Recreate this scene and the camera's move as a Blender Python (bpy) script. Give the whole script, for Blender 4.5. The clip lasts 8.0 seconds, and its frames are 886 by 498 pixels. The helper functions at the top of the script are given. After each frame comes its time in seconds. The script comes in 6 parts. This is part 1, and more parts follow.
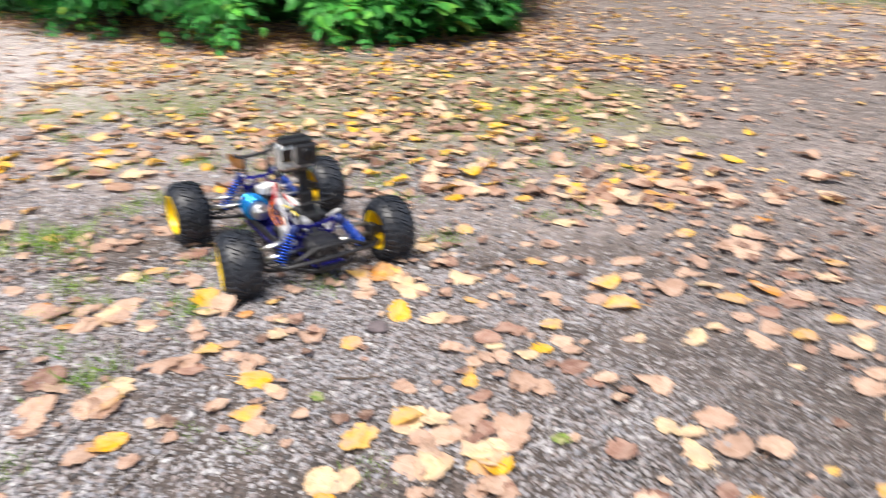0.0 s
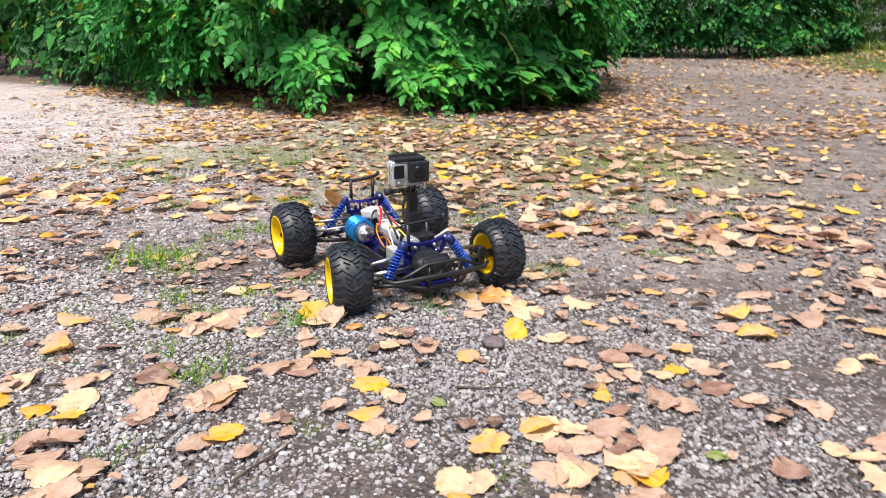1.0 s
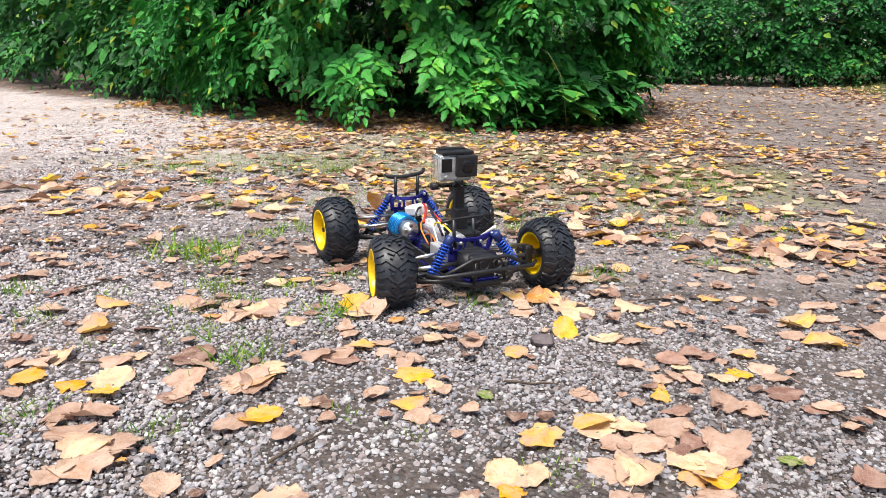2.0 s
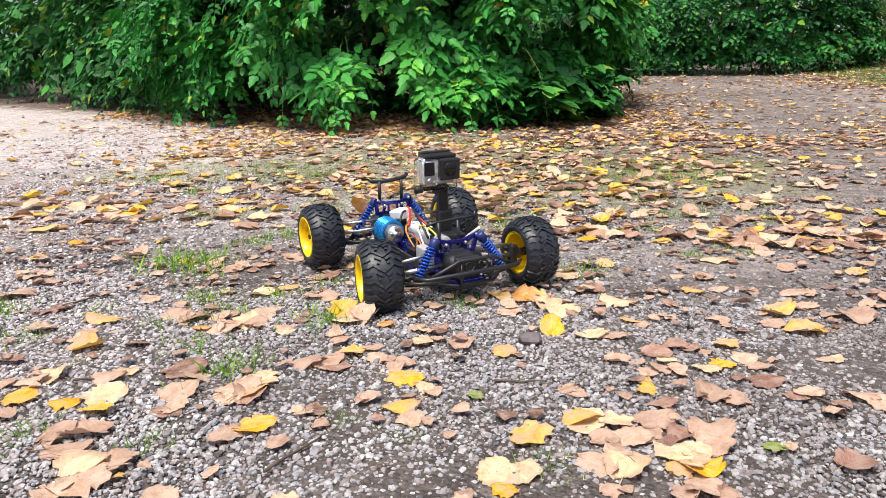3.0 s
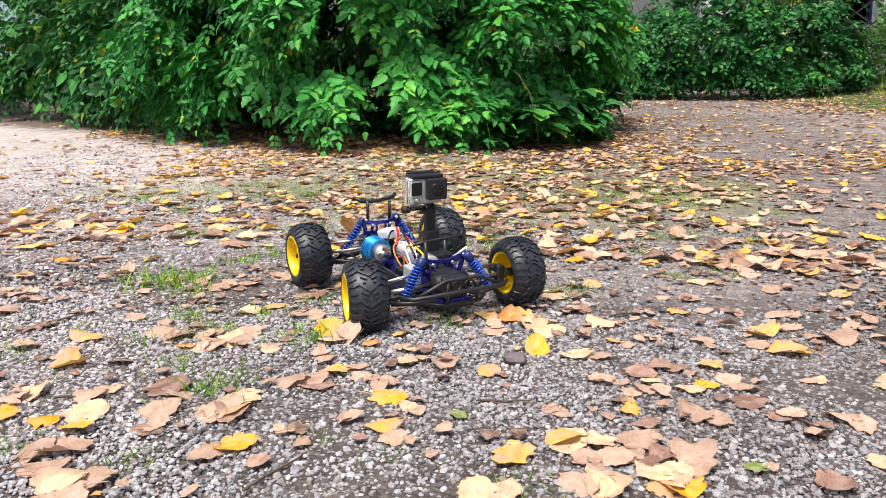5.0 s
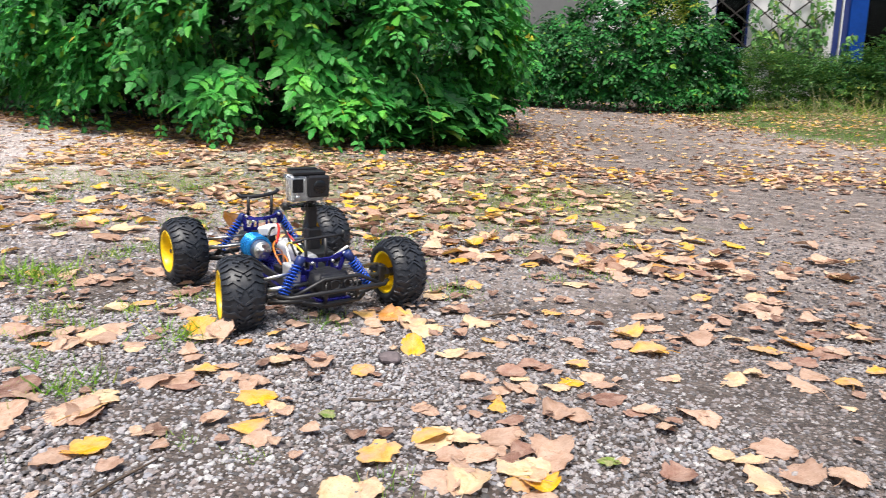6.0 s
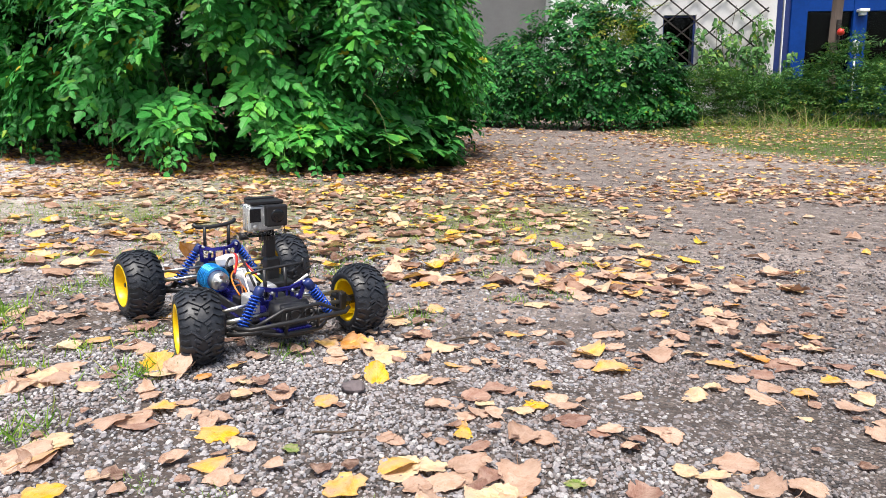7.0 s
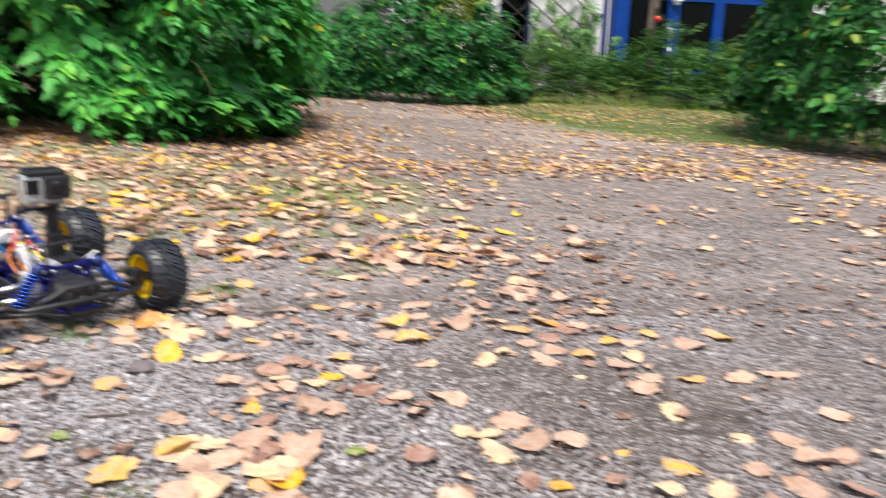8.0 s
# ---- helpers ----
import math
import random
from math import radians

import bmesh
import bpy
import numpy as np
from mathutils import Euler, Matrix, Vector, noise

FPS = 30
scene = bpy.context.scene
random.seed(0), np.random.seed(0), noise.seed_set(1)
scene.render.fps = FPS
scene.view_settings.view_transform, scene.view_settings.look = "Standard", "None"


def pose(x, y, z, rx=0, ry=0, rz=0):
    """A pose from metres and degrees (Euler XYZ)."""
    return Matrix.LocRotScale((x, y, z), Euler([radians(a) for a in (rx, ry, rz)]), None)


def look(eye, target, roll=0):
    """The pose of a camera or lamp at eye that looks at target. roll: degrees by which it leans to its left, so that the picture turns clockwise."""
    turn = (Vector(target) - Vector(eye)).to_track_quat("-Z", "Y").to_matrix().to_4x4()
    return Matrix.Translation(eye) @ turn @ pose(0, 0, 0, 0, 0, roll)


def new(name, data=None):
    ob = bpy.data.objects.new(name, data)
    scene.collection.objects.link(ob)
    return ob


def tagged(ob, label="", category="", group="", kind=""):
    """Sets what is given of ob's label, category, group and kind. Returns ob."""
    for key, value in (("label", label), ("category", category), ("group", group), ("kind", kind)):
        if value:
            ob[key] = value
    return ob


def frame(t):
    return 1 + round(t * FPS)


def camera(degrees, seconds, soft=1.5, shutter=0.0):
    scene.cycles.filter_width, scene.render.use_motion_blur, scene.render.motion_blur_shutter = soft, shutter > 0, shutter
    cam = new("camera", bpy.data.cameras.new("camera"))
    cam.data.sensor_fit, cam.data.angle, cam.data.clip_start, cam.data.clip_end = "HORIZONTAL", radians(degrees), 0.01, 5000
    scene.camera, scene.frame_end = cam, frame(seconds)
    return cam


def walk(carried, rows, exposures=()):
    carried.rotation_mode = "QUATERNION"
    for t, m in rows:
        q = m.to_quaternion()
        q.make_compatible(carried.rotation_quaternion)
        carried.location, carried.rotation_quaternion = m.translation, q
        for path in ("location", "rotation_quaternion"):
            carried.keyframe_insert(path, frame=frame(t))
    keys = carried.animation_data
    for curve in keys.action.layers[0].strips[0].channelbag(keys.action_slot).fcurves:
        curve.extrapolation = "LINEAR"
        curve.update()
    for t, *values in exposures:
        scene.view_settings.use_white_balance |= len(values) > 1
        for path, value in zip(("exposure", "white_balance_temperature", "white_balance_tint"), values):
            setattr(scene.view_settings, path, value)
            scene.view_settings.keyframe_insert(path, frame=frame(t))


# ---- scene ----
cam = camera(63.7, 8.0, soft=0.75, shutter=0.3)
PATH = [
    (0.0, (0.1200, 0.1430, 0.5760), (-0.0180, 1.9860, -0.1890), -2.50),
    (0.1, (0.1110, 0.1330, 0.5520), (0.0890, 1.9760, -0.2240), -2.20),
    (0.5, (0.0776, 0.1136, 0.5031), (-0.1722, 1.9298, -0.2964), -5.44),
    (1.0, (0.0191, 0.1461, 0.4516), (-0.2853, 2.0486, -0.0850), -2.26),
    (1.5, (-0.0023, 0.1649, 0.4112), (-0.3479, 2.0733, -0.0773), 0.71),
    (1.7, (-0.0114, 0.1727, 0.3894), (-0.3931, 2.0771, -0.0874), 0.08),
    (2.8, (0.0001, 0.1594, 0.3978), (-0.3616, 2.0734, -0.0554), -3.30),
    (3.0, (-0.0047, 0.1589, 0.3998), (-0.3669, 2.0690, -0.0697), -3.14),
    (3.5, (-0.0086, 0.1590, 0.3981), (-0.3640, 2.0708, -0.0692), -2.93),
    (4.0, (-0.0070, 0.1554, 0.3950), (-0.3553, 2.0747, -0.0467), -2.64),
    (4.2, (-0.0097, 0.1573, 0.3974), (-0.3610, 2.0737, -0.0540), -2.73),
    (5.3, (0.0183, 0.1553, 0.3967), (-0.3065, 2.0870, -0.0071), -2.51),
    (5.5, (0.0270, 0.1543, 0.3934), (-0.1950, 2.0961, -0.0309), -1.64),
    (6.0, (0.0377, 0.1578, 0.3968), (-0.0208, 2.1128, -0.0212), 0.45),
    (6.5, (0.0446, 0.1591, 0.4032), (0.1757, 2.1150, 0.0068), 0.73),
    (7.0, (0.0383, 0.1591, 0.4047), (0.0897, 2.1254, 0.0428), -0.68),
    (7.5, (0.0447, 0.1540, 0.4068), (0.1096, 2.1184, 0.0366), -0.50),
    (7.8, (0.0830, 0.1570, 0.4050), (0.3510, 2.1000, 0.0150), 0.60),
    (7.9, (0.1020, 0.1490, 0.4060), (0.4490, 2.0770, 0.0060), 0.30),
    (8.0, (0.1150, 0.1390, 0.4090), (0.5840, 2.0340, -0.0270), 1.30),
]
walk(cam, [(t, look(eye, target, roll)) for t, eye, target, roll in PATH],
     exposures=[(0.0, 1.08), (1.5, 1.0), (4.2, 1.0), (5.5, 1.03), (7.0, 1.06), (8.0, 1.14)])

# ---- light ----
world = bpy.data.worlds.new("overcast_sky")
scene.world = world
world.use_nodes = True
_sky = world.node_tree.nodes.new("ShaderNodeTexSky")
_sky.sky_type, _sky.sun_disc = "NISHITA", False
_sky.sun_elevation, _sky.sun_rotation = radians(67), radians(189)
_sky.dust_density, _sky.air_density, _sky.ozone_density = 4.0, 1.0, 0.4
world.node_tree.links.new(_sky.outputs[0], world.node_tree.nodes["Background"].inputs[0])
world.node_tree.nodes["Background"].inputs[1].default_value = 0.09
sun = new("sun", bpy.data.lights.new("sun", "SUN"))
sun.data.energy, sun.data.angle, sun.data.color = 2.6, radians(26), (1.0, 0.96, 0.9)
sun.matrix_world = look((-0.5, -3.2, 7.6), (0, 0, 0))


# ---- small helpers ----
def mesh_of(name, verts, faces, uvs=None, smooth=False):
    me = bpy.data.meshes.new(name)
    me.from_pydata([tuple(v) for v in verts], [], [tuple(f) for f in faces])
    if smooth:
        me.polygons.foreach_set("use_smooth", [True] * len(me.polygons))
    return me


def mesh_np(name, verts, faces, uv=None, smooth=False):
    """A mesh from arrays: verts n x 3, faces m x k with one k, uv n x 2 by vertex."""
    me = bpy.data.meshes.new(name)
    verts, faces = np.ascontiguousarray(verts, np.float32), np.ascontiguousarray(faces, np.int32)
    m, k = faces.shape
    me.vertices.add(len(verts))
    me.vertices.foreach_set("co", verts.ravel())
    me.loops.add(m * k)
    me.loops.foreach_set("vertex_index", faces.ravel())
    me.polygons.add(m)
    me.polygons.foreach_set("loop_start", np.arange(0, m * k, k, dtype=np.int32))
    me.polygons.foreach_set("loop_total", np.full(m, k, np.int32))
    if uv is not None:
        layer = me.uv_layers.new(name="UVMap")
        layer.data.foreach_set("uv", np.ascontiguousarray(uv, np.float32)[faces.ravel()].ravel())
    me.update(calc_edges=True)
    me.polygons.foreach_set("use_smooth", np.full(m, smooth))
    return me


def spread(verts, faces, mats, scale=None):
    """Copies of a small template at many 4 x 4 matrices (n x 4 x 4) as one set of arrays."""
    v = np.c_[verts, np.ones(len(verts))]
    allv = np.einsum("nij,kj->nki", mats, v)[..., :3].reshape(-1, 3)
    allf = (faces[None] + (np.arange(len(mats)) * len(verts))[:, None, None]).reshape(-1, faces.shape[1])
    return allv, allf


def turns(yaw, pitch, roll):
    """n x 3 x 3 matrices: Rz(yaw) Rx(pitch) Ry(roll), in radians."""
    cz, sz, cx, sx, cy, sy = np.cos(yaw), np.sin(yaw), np.cos(pitch), np.sin(pitch), np.cos(roll), np.sin(roll)
    o, i = np.zeros_like(cz), np.ones_like(cz)
    rz = np.stack([np.stack([cz, -sz, o], -1), np.stack([sz, cz, o], -1), np.stack([o, o, i], -1)], -2)
    rx = np.stack([np.stack([i, o, o], -1), np.stack([o, cx, -sx], -1), np.stack([o, sx, cx], -1)], -2)
    ry = np.stack([np.stack([cy, o, sy], -1), np.stack([o, i, o], -1), np.stack([-sy, o, cy], -1)], -2)
    return rz @ rx @ ry


def poses(places, rot, size):
    m = np.zeros((len(places), 4, 4))
    m[:, :3, :3] = rot * np.reshape(size, (-1, 1, 1))
    m[:, :3, 3], m[:, 3, 3] = places, 1
    return m


def part(name, me, material, parent, label=""):
    if isinstance(me, bmesh.types.BMesh):
        bm, me = me, bpy.data.meshes.new(name)
        bm.to_mesh(me)
        bm.free()
    if material and not me.materials:
        me.materials.append(material)
    ob = new(name, me)
    ob.parent = parent
    if label:
        ob["label"] = label
    return ob


def thing(name, m, label, category, group="", kind=""):
    ob = new(name)
    ob.matrix_world = m
    return tagged(ob, label, category, group, kind)


def ground_z(x, y):
    """Height of the ground: it falls gently to the right and rises away from the viewer."""
    away = np.clip(np.asarray(y, float) - 1.8, 0, 12)
    return -0.1118 * np.tanh(np.asarray(x, float) / 2) + 0.0042 * away**2


def bm_box(bm, sx, sy, sz, m=Matrix(), bevel=0.0):
    got = bmesh.ops.create_cube(bm, size=1, matrix=m @ Matrix.Diagonal((sx, sy, sz, 1)))
    if bevel:
        edges = list({e for v in got["verts"] for e in v.link_edges})
        bmesh.ops.bevel(bm, geom=edges, offset=bevel, segments=2, affect="EDGES", profile=0.5)


def bm_tube(bm, points, radius, sides=8, closed=False):
    """A round bar along points."""
    pts = [Vector(p) for p in points]
    rings = []
    for i, p in enumerate(pts):
        a = pts[i - 1] if i or closed else p
        b = pts[(i + 1) % len(pts)] if i + 1 < len(pts) or closed else p
        d = (b - a).normalized()
        q = d.to_track_quat("Z", "Y")
        r = radius[i] if isinstance(radius, (list, tuple)) else radius
        rings.append([bm.verts.new(p + q @ Vector((r * math.cos(k * 2 * math.pi / sides), r * math.sin(k * 2 * math.pi / sides), 0))) for k in range(sides)])
    pairs = list(zip(rings, rings[1:])) + ([(rings[-1], rings[0])] if closed else [])
    for a, b in pairs:
        for k in range(sides):
            bm.faces.new((a[k], a[(k + 1) % sides], b[(k + 1) % sides], b[k])).smooth = True
    if not closed:
        bm.faces.new(rings[0][::-1])
        bm.faces.new(rings[-1])


def bm_lathe(bm, profile, segments=32, m=Matrix(), smooth=True):
    """Turns profile, rows of (radius, height), round the local z axis."""
    rings = []
    for r, z in profile:
        if r < 1e-6:
            rings.append([bm.verts.new(m @ Vector((0, 0, z)))])
        else:
            rings.append([bm.verts.new(m @ Vector((r * math.cos(k * 2 * math.pi / segments), r * math.sin(k * 2 * math.pi / segments), z))) for k in range(segments)])
    for a, b in zip(rings, rings[1:]):
        for k in range(segments):
            n = (k + 1) % segments
            if len(a) == 1 and len(b) == 1:
                continue
            if len(a) == 1:
                f = (a[0], b[n], b[k])
            elif len(b) == 1:
                f = (a[k], a[n], b[0])
            else:
                f = (a[k], a[n], b[n], b[k])
            bm.faces.new(f).smooth = smooth


def bm_plate(bm, outline, thick, m=Matrix()):
    """A flat plate: outline in the local xy plane, thick along z."""
    lo = [bm.verts.new(m @ Vector((x, y, -thick / 2))) for x, y in outline]
    hi = [bm.verts.new(m @ Vector((x, y, thick / 2))) for x, y in outline]
    n = len(lo)
    bm.faces.new(lo[::-1])
    bm.faces.new(hi)
    for k in range(n):
        bm.faces.new((lo[k], lo[(k + 1) % n], hi[(k + 1) % n], hi[k]))


# ---- materials ----
class Nodes:
    def __init__(self, name, rough=0.6, metal=0.0):
        self.mat = bpy.data.materials.new(name)
        self.mat.use_nodes = True
        self.tree = self.mat.node_tree
        self.bsdf = self.tree.nodes["Principled BSDF"]
        self.bsdf.inputs["Roughness"].default_value, self.bsdf.inputs["Metallic"].default_value = rough, metal

    def add(self, kind, **values):
        node = self.tree.nodes.new("ShaderNode" + kind)
        for key, value in values.items():
            node.inputs[key.replace("_", " ")].default_value = value
        return node

    def link(self, a, b):
        self.tree.links.new(a, b)
        return b.node

    def coords(self, which="Object"):
        return self.add("TexCoord").outputs[which]

    def noise(self, scale, detail=4, rough=0.55, vector=None):
        node = self.add("TexNoise", Scale=scale, Detail=detail, Roughness=rough)
        self.link(vector if vector is not None else self.coords(), node.inputs["Vector"])
        return node.outputs["Fac"]

    def ramp(self, fac, stops):
        node = self.add("ValToRGB")
        el = node.color_ramp.elements
        while len(el) < len(stops):
            el.new(0.5)
        for e, (p, c) in zip(el, stops):
            e.position, e.color = p, (*c, 1) if len(c) == 3 else c
        self.link(fac, node.inputs[0])
        return node.outputs[0]

    def mix(self, fac, a, b, blend="MIX"):
        node = self.tree.nodes.new("ShaderNodeMix")
        node.data_type, node.blend_type = "RGBA", blend
        for value, at in ((fac, 0), (a, 6), (b, 7)):
            if isinstance(value, (int, float)):
                node.inputs[at].default_value = value
            elif isinstance(value, tuple):
                node.inputs[at].default_value = (*value, 1)
            else:
                self.link(value, node.inputs[at])
        return node.outputs[2]

    def math(self, op, a, b=0.0, clamp=False):
        node = self.tree.nodes.new("ShaderNodeMath")
        node.operation, node.use_clamp = op, clamp
        for value, at in ((a, 0), (b, 1)):
            if isinstance(value, (int, float)):
                node.inputs[at].default_value = value
            else:
                self.link(value, node.inputs[at])
        return node.outputs[0]

    def color(self, c):
        if isinstance(c, tuple):
            self.bsdf.inputs["Base Color"].default_value = (*c, 1)
        else:
            self.link(c, self.bsdf.inputs["Base Color"])
        return self

    def bump(self, height, strength=0.4, distance=0.002):
        node = self.add("Bump", Strength=strength, Distance=distance)
        self.link(height, node.inputs["Height"])
        self.link(node.outputs[0], self.bsdf.inputs["Normal"])
        return self


def plain(name, c, rough=0.5, metal=0.0, grain=60.0, vary=0.25, bump=0.15):
    """A surface of one colour with grime at two scales."""
    n = Nodes(name, rough, metal)
    big, small = n.noise(grain * 0.15), n.noise(grain)
    both = n.math("ADD", n.math("MULTIPLY", big, 0.6), n.math("MULTIPLY", small, 0.4))
    dark = tuple(v * (1 - vary) for v in c)
    light = tuple(min(1.0, v * (1 + vary * 0.6)) for v in c)
    n.color(n.ramp(both, [(0.35, dark), (0.65, light)]))
    n.link(n.math("MULTIPLY_ADD", both, 0.25), n.bsdf.inputs["Roughness"])
    n.bsdf.inputs["Roughness"].links[0].from_node.inputs[2].default_value = rough - 0.12
    return n.bump(small, bump, 0.001).mat


def soft_leaf(n, amount=0.25):
    """Leaves let some light through."""
    out = n.tree.nodes["Material Output"]
    tr = n.add("BsdfTranslucent")
    n.link(n.bsdf.inputs["Base Color"].links[0].from_socket, tr.inputs["Color"])
    mixed = n.add("MixShader", Fac=amount)
    n.link(n.bsdf.outputs[0], mixed.inputs[1])
    n.link(tr.outputs[0], mixed.inputs[2])
    n.link(mixed.outputs[0], out.inputs[0])
    return n.mat


def leaf_material(name, stops, random_from, rough=0.55, through_light=0.2, spots=True, two_tone=False):
    """Leaf colour by piece, with veins on the UV map (u along, v across) and blotches."""
    n = Nodes(name, rough)
    n.bsdf.inputs["Specular IOR Level"].default_value = 0.22
    if random_from == "object":
        rnd = n.add("ObjectInfo").outputs["Random"]
    else:
        rnd = n.add("NewGeometry").outputs["Random Per Island"]
    base = n.ramp(rnd, stops)
    uv = n.coords("UV")
    sep = n.add("SeparateXYZ")
    n.link(uv, sep.inputs[0])
    off = n.math("ABSOLUTE", n.math("SUBTRACT", sep.outputs[1], 0.5))
    side = n.math("SUBTRACT", sep.outputs[0], n.math("MULTIPLY", off, 0.9))
    saw = n.math("ABSOLUTE", n.math("SUBTRACT", n.math("FRACT", n.math("MULTIPLY", side, 7.0)), 0.5))
    rib = n.math("LESS_THAN", off, 0.018)
    vein = n.math("MAXIMUM", rib, n.math("LESS_THAN", saw, 0.06))
    shift = n.add("CombineXYZ")
    n.link(n.math("MULTIPLY", rnd, 37.0), shift.inputs[2])
    add = n.tree.nodes.new("ShaderNodeVectorMath")
    n.link(uv, add.inputs[0])
    n.link(shift.outputs[0], add.inputs[1])
    blotch = n.noise(3.5, 5, 0.65, add.outputs[0])
    speck = n.noise(22.0, 3, 0.6, add.outputs[0])
    col = n.mix(n.math("MULTIPLY", vein, 0.16 if spots else 0.08), base, n.mix(0.5, base, (1.0, 0.95, 0.75)))
    col = n.mix(n.ramp(blotch, [(0.42, (0, 0, 0)), (0.72, (0.75, 0.75, 0.75))]), col, n.mix(1.0, col, (0.62, 0.47, 0.33) if spots else (0.70, 0.80, 0.60), "MULTIPLY"))
    if two_tone:
        col = n.mix(n.ramp(n.noise(1.6, 3, 0.6, add.outputs[0]), [(0.46, (0, 0, 0)), (0.60, (0.85, 0.85, 0.85))]), col, (0.56, 0.36, 0.24))
    if spots:
        # browned, torn-looking rims and wide faded areas
        rim = n.math("ADD", n.math("MAXIMUM", off, n.math("ABSOLUTE", n.math("SUBTRACT", sep.outputs[0], 0.5))), n.math("MULTIPLY", n.math("SUBTRACT", n.noise(7.0, 4, 0.7, add.outputs[0]), 0.5), 0.45))
        col = n.mix(n.ramp(rim, [(0.40, (0, 0, 0)), (0.56, (0.55, 0.55, 0.55))]), col, n.mix(1.0, col, (0.50, 0.34, 0.24), "MULTIPLY"))
        col = n.mix(n.ramp(n.noise(2.2, 3, 0.5, add.outputs[0]), [(0.40, (0.35, 0.35, 0.35)), (0.60, (0, 0, 0))]), col, (0.60, 0.44, 0.35))
        col = n.mix(n.ramp(speck, [(0.62, (0, 0, 0)), (0.72, (0.7, 0.7, 0.7))]), col, (0.11, 0.055, 0.025))
    else:
        # whole boughs differ: some darker, some yellowish
        bough = n.noise(1.9, 2, 0.5)
        col = n.mix(1.0, col, n.ramp(bough, [(0.30, (0.74, 0.80, 0.80)), (0.55, (1.0, 1.0, 1.0)), (0.72, (1.5, 1.28, 1.0))]), "MULTIPLY")
    n.color(col)
    n.bump(n.math("ADD", n.math("MULTIPLY", saw, -0.10 if spots else -0.4), n.math("MULTIPLY", blotch, 1.5)), 0.45, 0.004)
    return soft_leaf(n, through_light)


def gravel_ground():
    """Earth and grit: pale pebbles, dark soil, mossy and pinkish patches."""
    n = Nodes("gravel_ground", 0.9)
    at = n.coords()
    cells = n.add("TexVoronoi", Scale=135.0, Randomness=1.0)
    n.link(at, cells.inputs["Vector"])
    tone = n.add("SeparateColor")
    n.link(cells.outputs["Color"], tone.inputs[0])
    stone = n.ramp(tone.outputs[0], [(0.0, (0.09, 0.078, 0.072)), (0.35, (0.19, 0.17, 0.16)), (0.7, (0.31, 0.29, 0.28)), (1.0, (0.50, 0.48, 0.46))])
    soil = n.ramp(n.noise(60, 6, 0.7, at), [(0.3, (0.10, 0.080, 0.070)), (0.7, (0.30, 0.255, 0.235))])
    edge = n.ramp(cells.outputs["Distance"], [(0.25, (1, 1, 1)), (0.62, (0, 0, 0))])
    patch = n.ramp(n.noise(2.3, 5, 0.6, at), [(0.35, (0.25, 0.25, 0.25)), (0.6, (0.95, 0.95, 0.95))])
    place = n.add("SeparateXYZ")
    n.link(at, place.inputs[0])
    col = n.mix(n.math("MULTIPLY", edge, patch), soil, stone)
    # earth darkened under the loose gravel: shade between the stones, put into the colour
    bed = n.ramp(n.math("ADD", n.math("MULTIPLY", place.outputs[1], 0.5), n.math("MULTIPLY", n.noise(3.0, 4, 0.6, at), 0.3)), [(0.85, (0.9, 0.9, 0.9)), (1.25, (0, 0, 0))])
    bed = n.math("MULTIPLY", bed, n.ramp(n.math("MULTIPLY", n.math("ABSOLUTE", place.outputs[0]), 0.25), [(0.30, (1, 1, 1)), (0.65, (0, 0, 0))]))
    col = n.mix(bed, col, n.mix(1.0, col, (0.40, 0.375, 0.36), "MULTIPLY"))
    worn = n.ramp(n.noise(0.5, 3, 0.5, at), [(0.45, (0, 0, 0)), (0.65, (0.45, 0.45, 0.45))])
    col = n.mix(n.math("MULTIPLY", worn, n.math("SUBTRACT", 1.0, n.math("MULTIPLY", bed, 0.8))), col, (0.44, 0.39, 0.37))
    col = n.mix(0.8, col, n.ramp(n.noise(9, 5, 0.65, at), [(0.3, (0.55, 0.52, 0.50)), (0.7, (1.15, 1.12, 1.1))]), "MULTIPLY")
    big = n.add("TexVoronoi", Scale=38.0, Randomness=1.0)
    n.link(at, big.inputs["Vector"])
    rough_tone = n.add("SeparateColor")
    n.link(big.outputs["Color"], rough_tone.inputs[0])
    col = n.mix(0.8, col, n.ramp(rough_tone.outputs[0], [(0.0, (0.66, 0.64, 0.63)), (0.6, (1.0, 1.0, 1.0)), (1.0, (1.4, 1.4, 1.4))]), "MULTIPLY")
    # pale gravel of the side path and a mossy strip
    sep = n.add("SeparateXYZ")
    n.link(at, sep.inputs[0])
    wob = n.math("MULTIPLY", n.math("SUBTRACT", n.noise(1.1, 4, 0.6, at), 0.5), 1.6)
    left = n.math("SUBTRACT", n.math("SUBTRACT", n.math("MULTIPLY", sep.outputs[1], -0.35), sep.outputs[0]), n.math("ADD", wob, -0.35))
    pale = n.ramp(n.math("ADD", n.math("MULTIPLY", left, 0.5), 0.35), [(0.0, (0, 0, 0)), (0.7, (1, 1, 1))])
    pale = n.math("MULTIPLY", pale, n.ramp(n.math("MULTIPLY", n.math("SUBTRACT", sep.outputs[1], 1.5), 0.6), [(0.0, (0, 0, 0)), (1.0, (1, 1, 1))]))
    col = n.mix(n.math("MULTIPLY", pale, 0.88), col, n.mix(edge, n.mix(n.ramp(n.noise(14, 6, 0.75, at), [(0.35, (0, 0, 0)), (0.65, (1, 1, 1))]), (0.26, 0.21, 0.19), (0.62, 0.55, 0.52)), n.mix(rough_tone.outputs[0], (0.34, 0.29, 0.27), (0.92, 0.86, 0.83))))
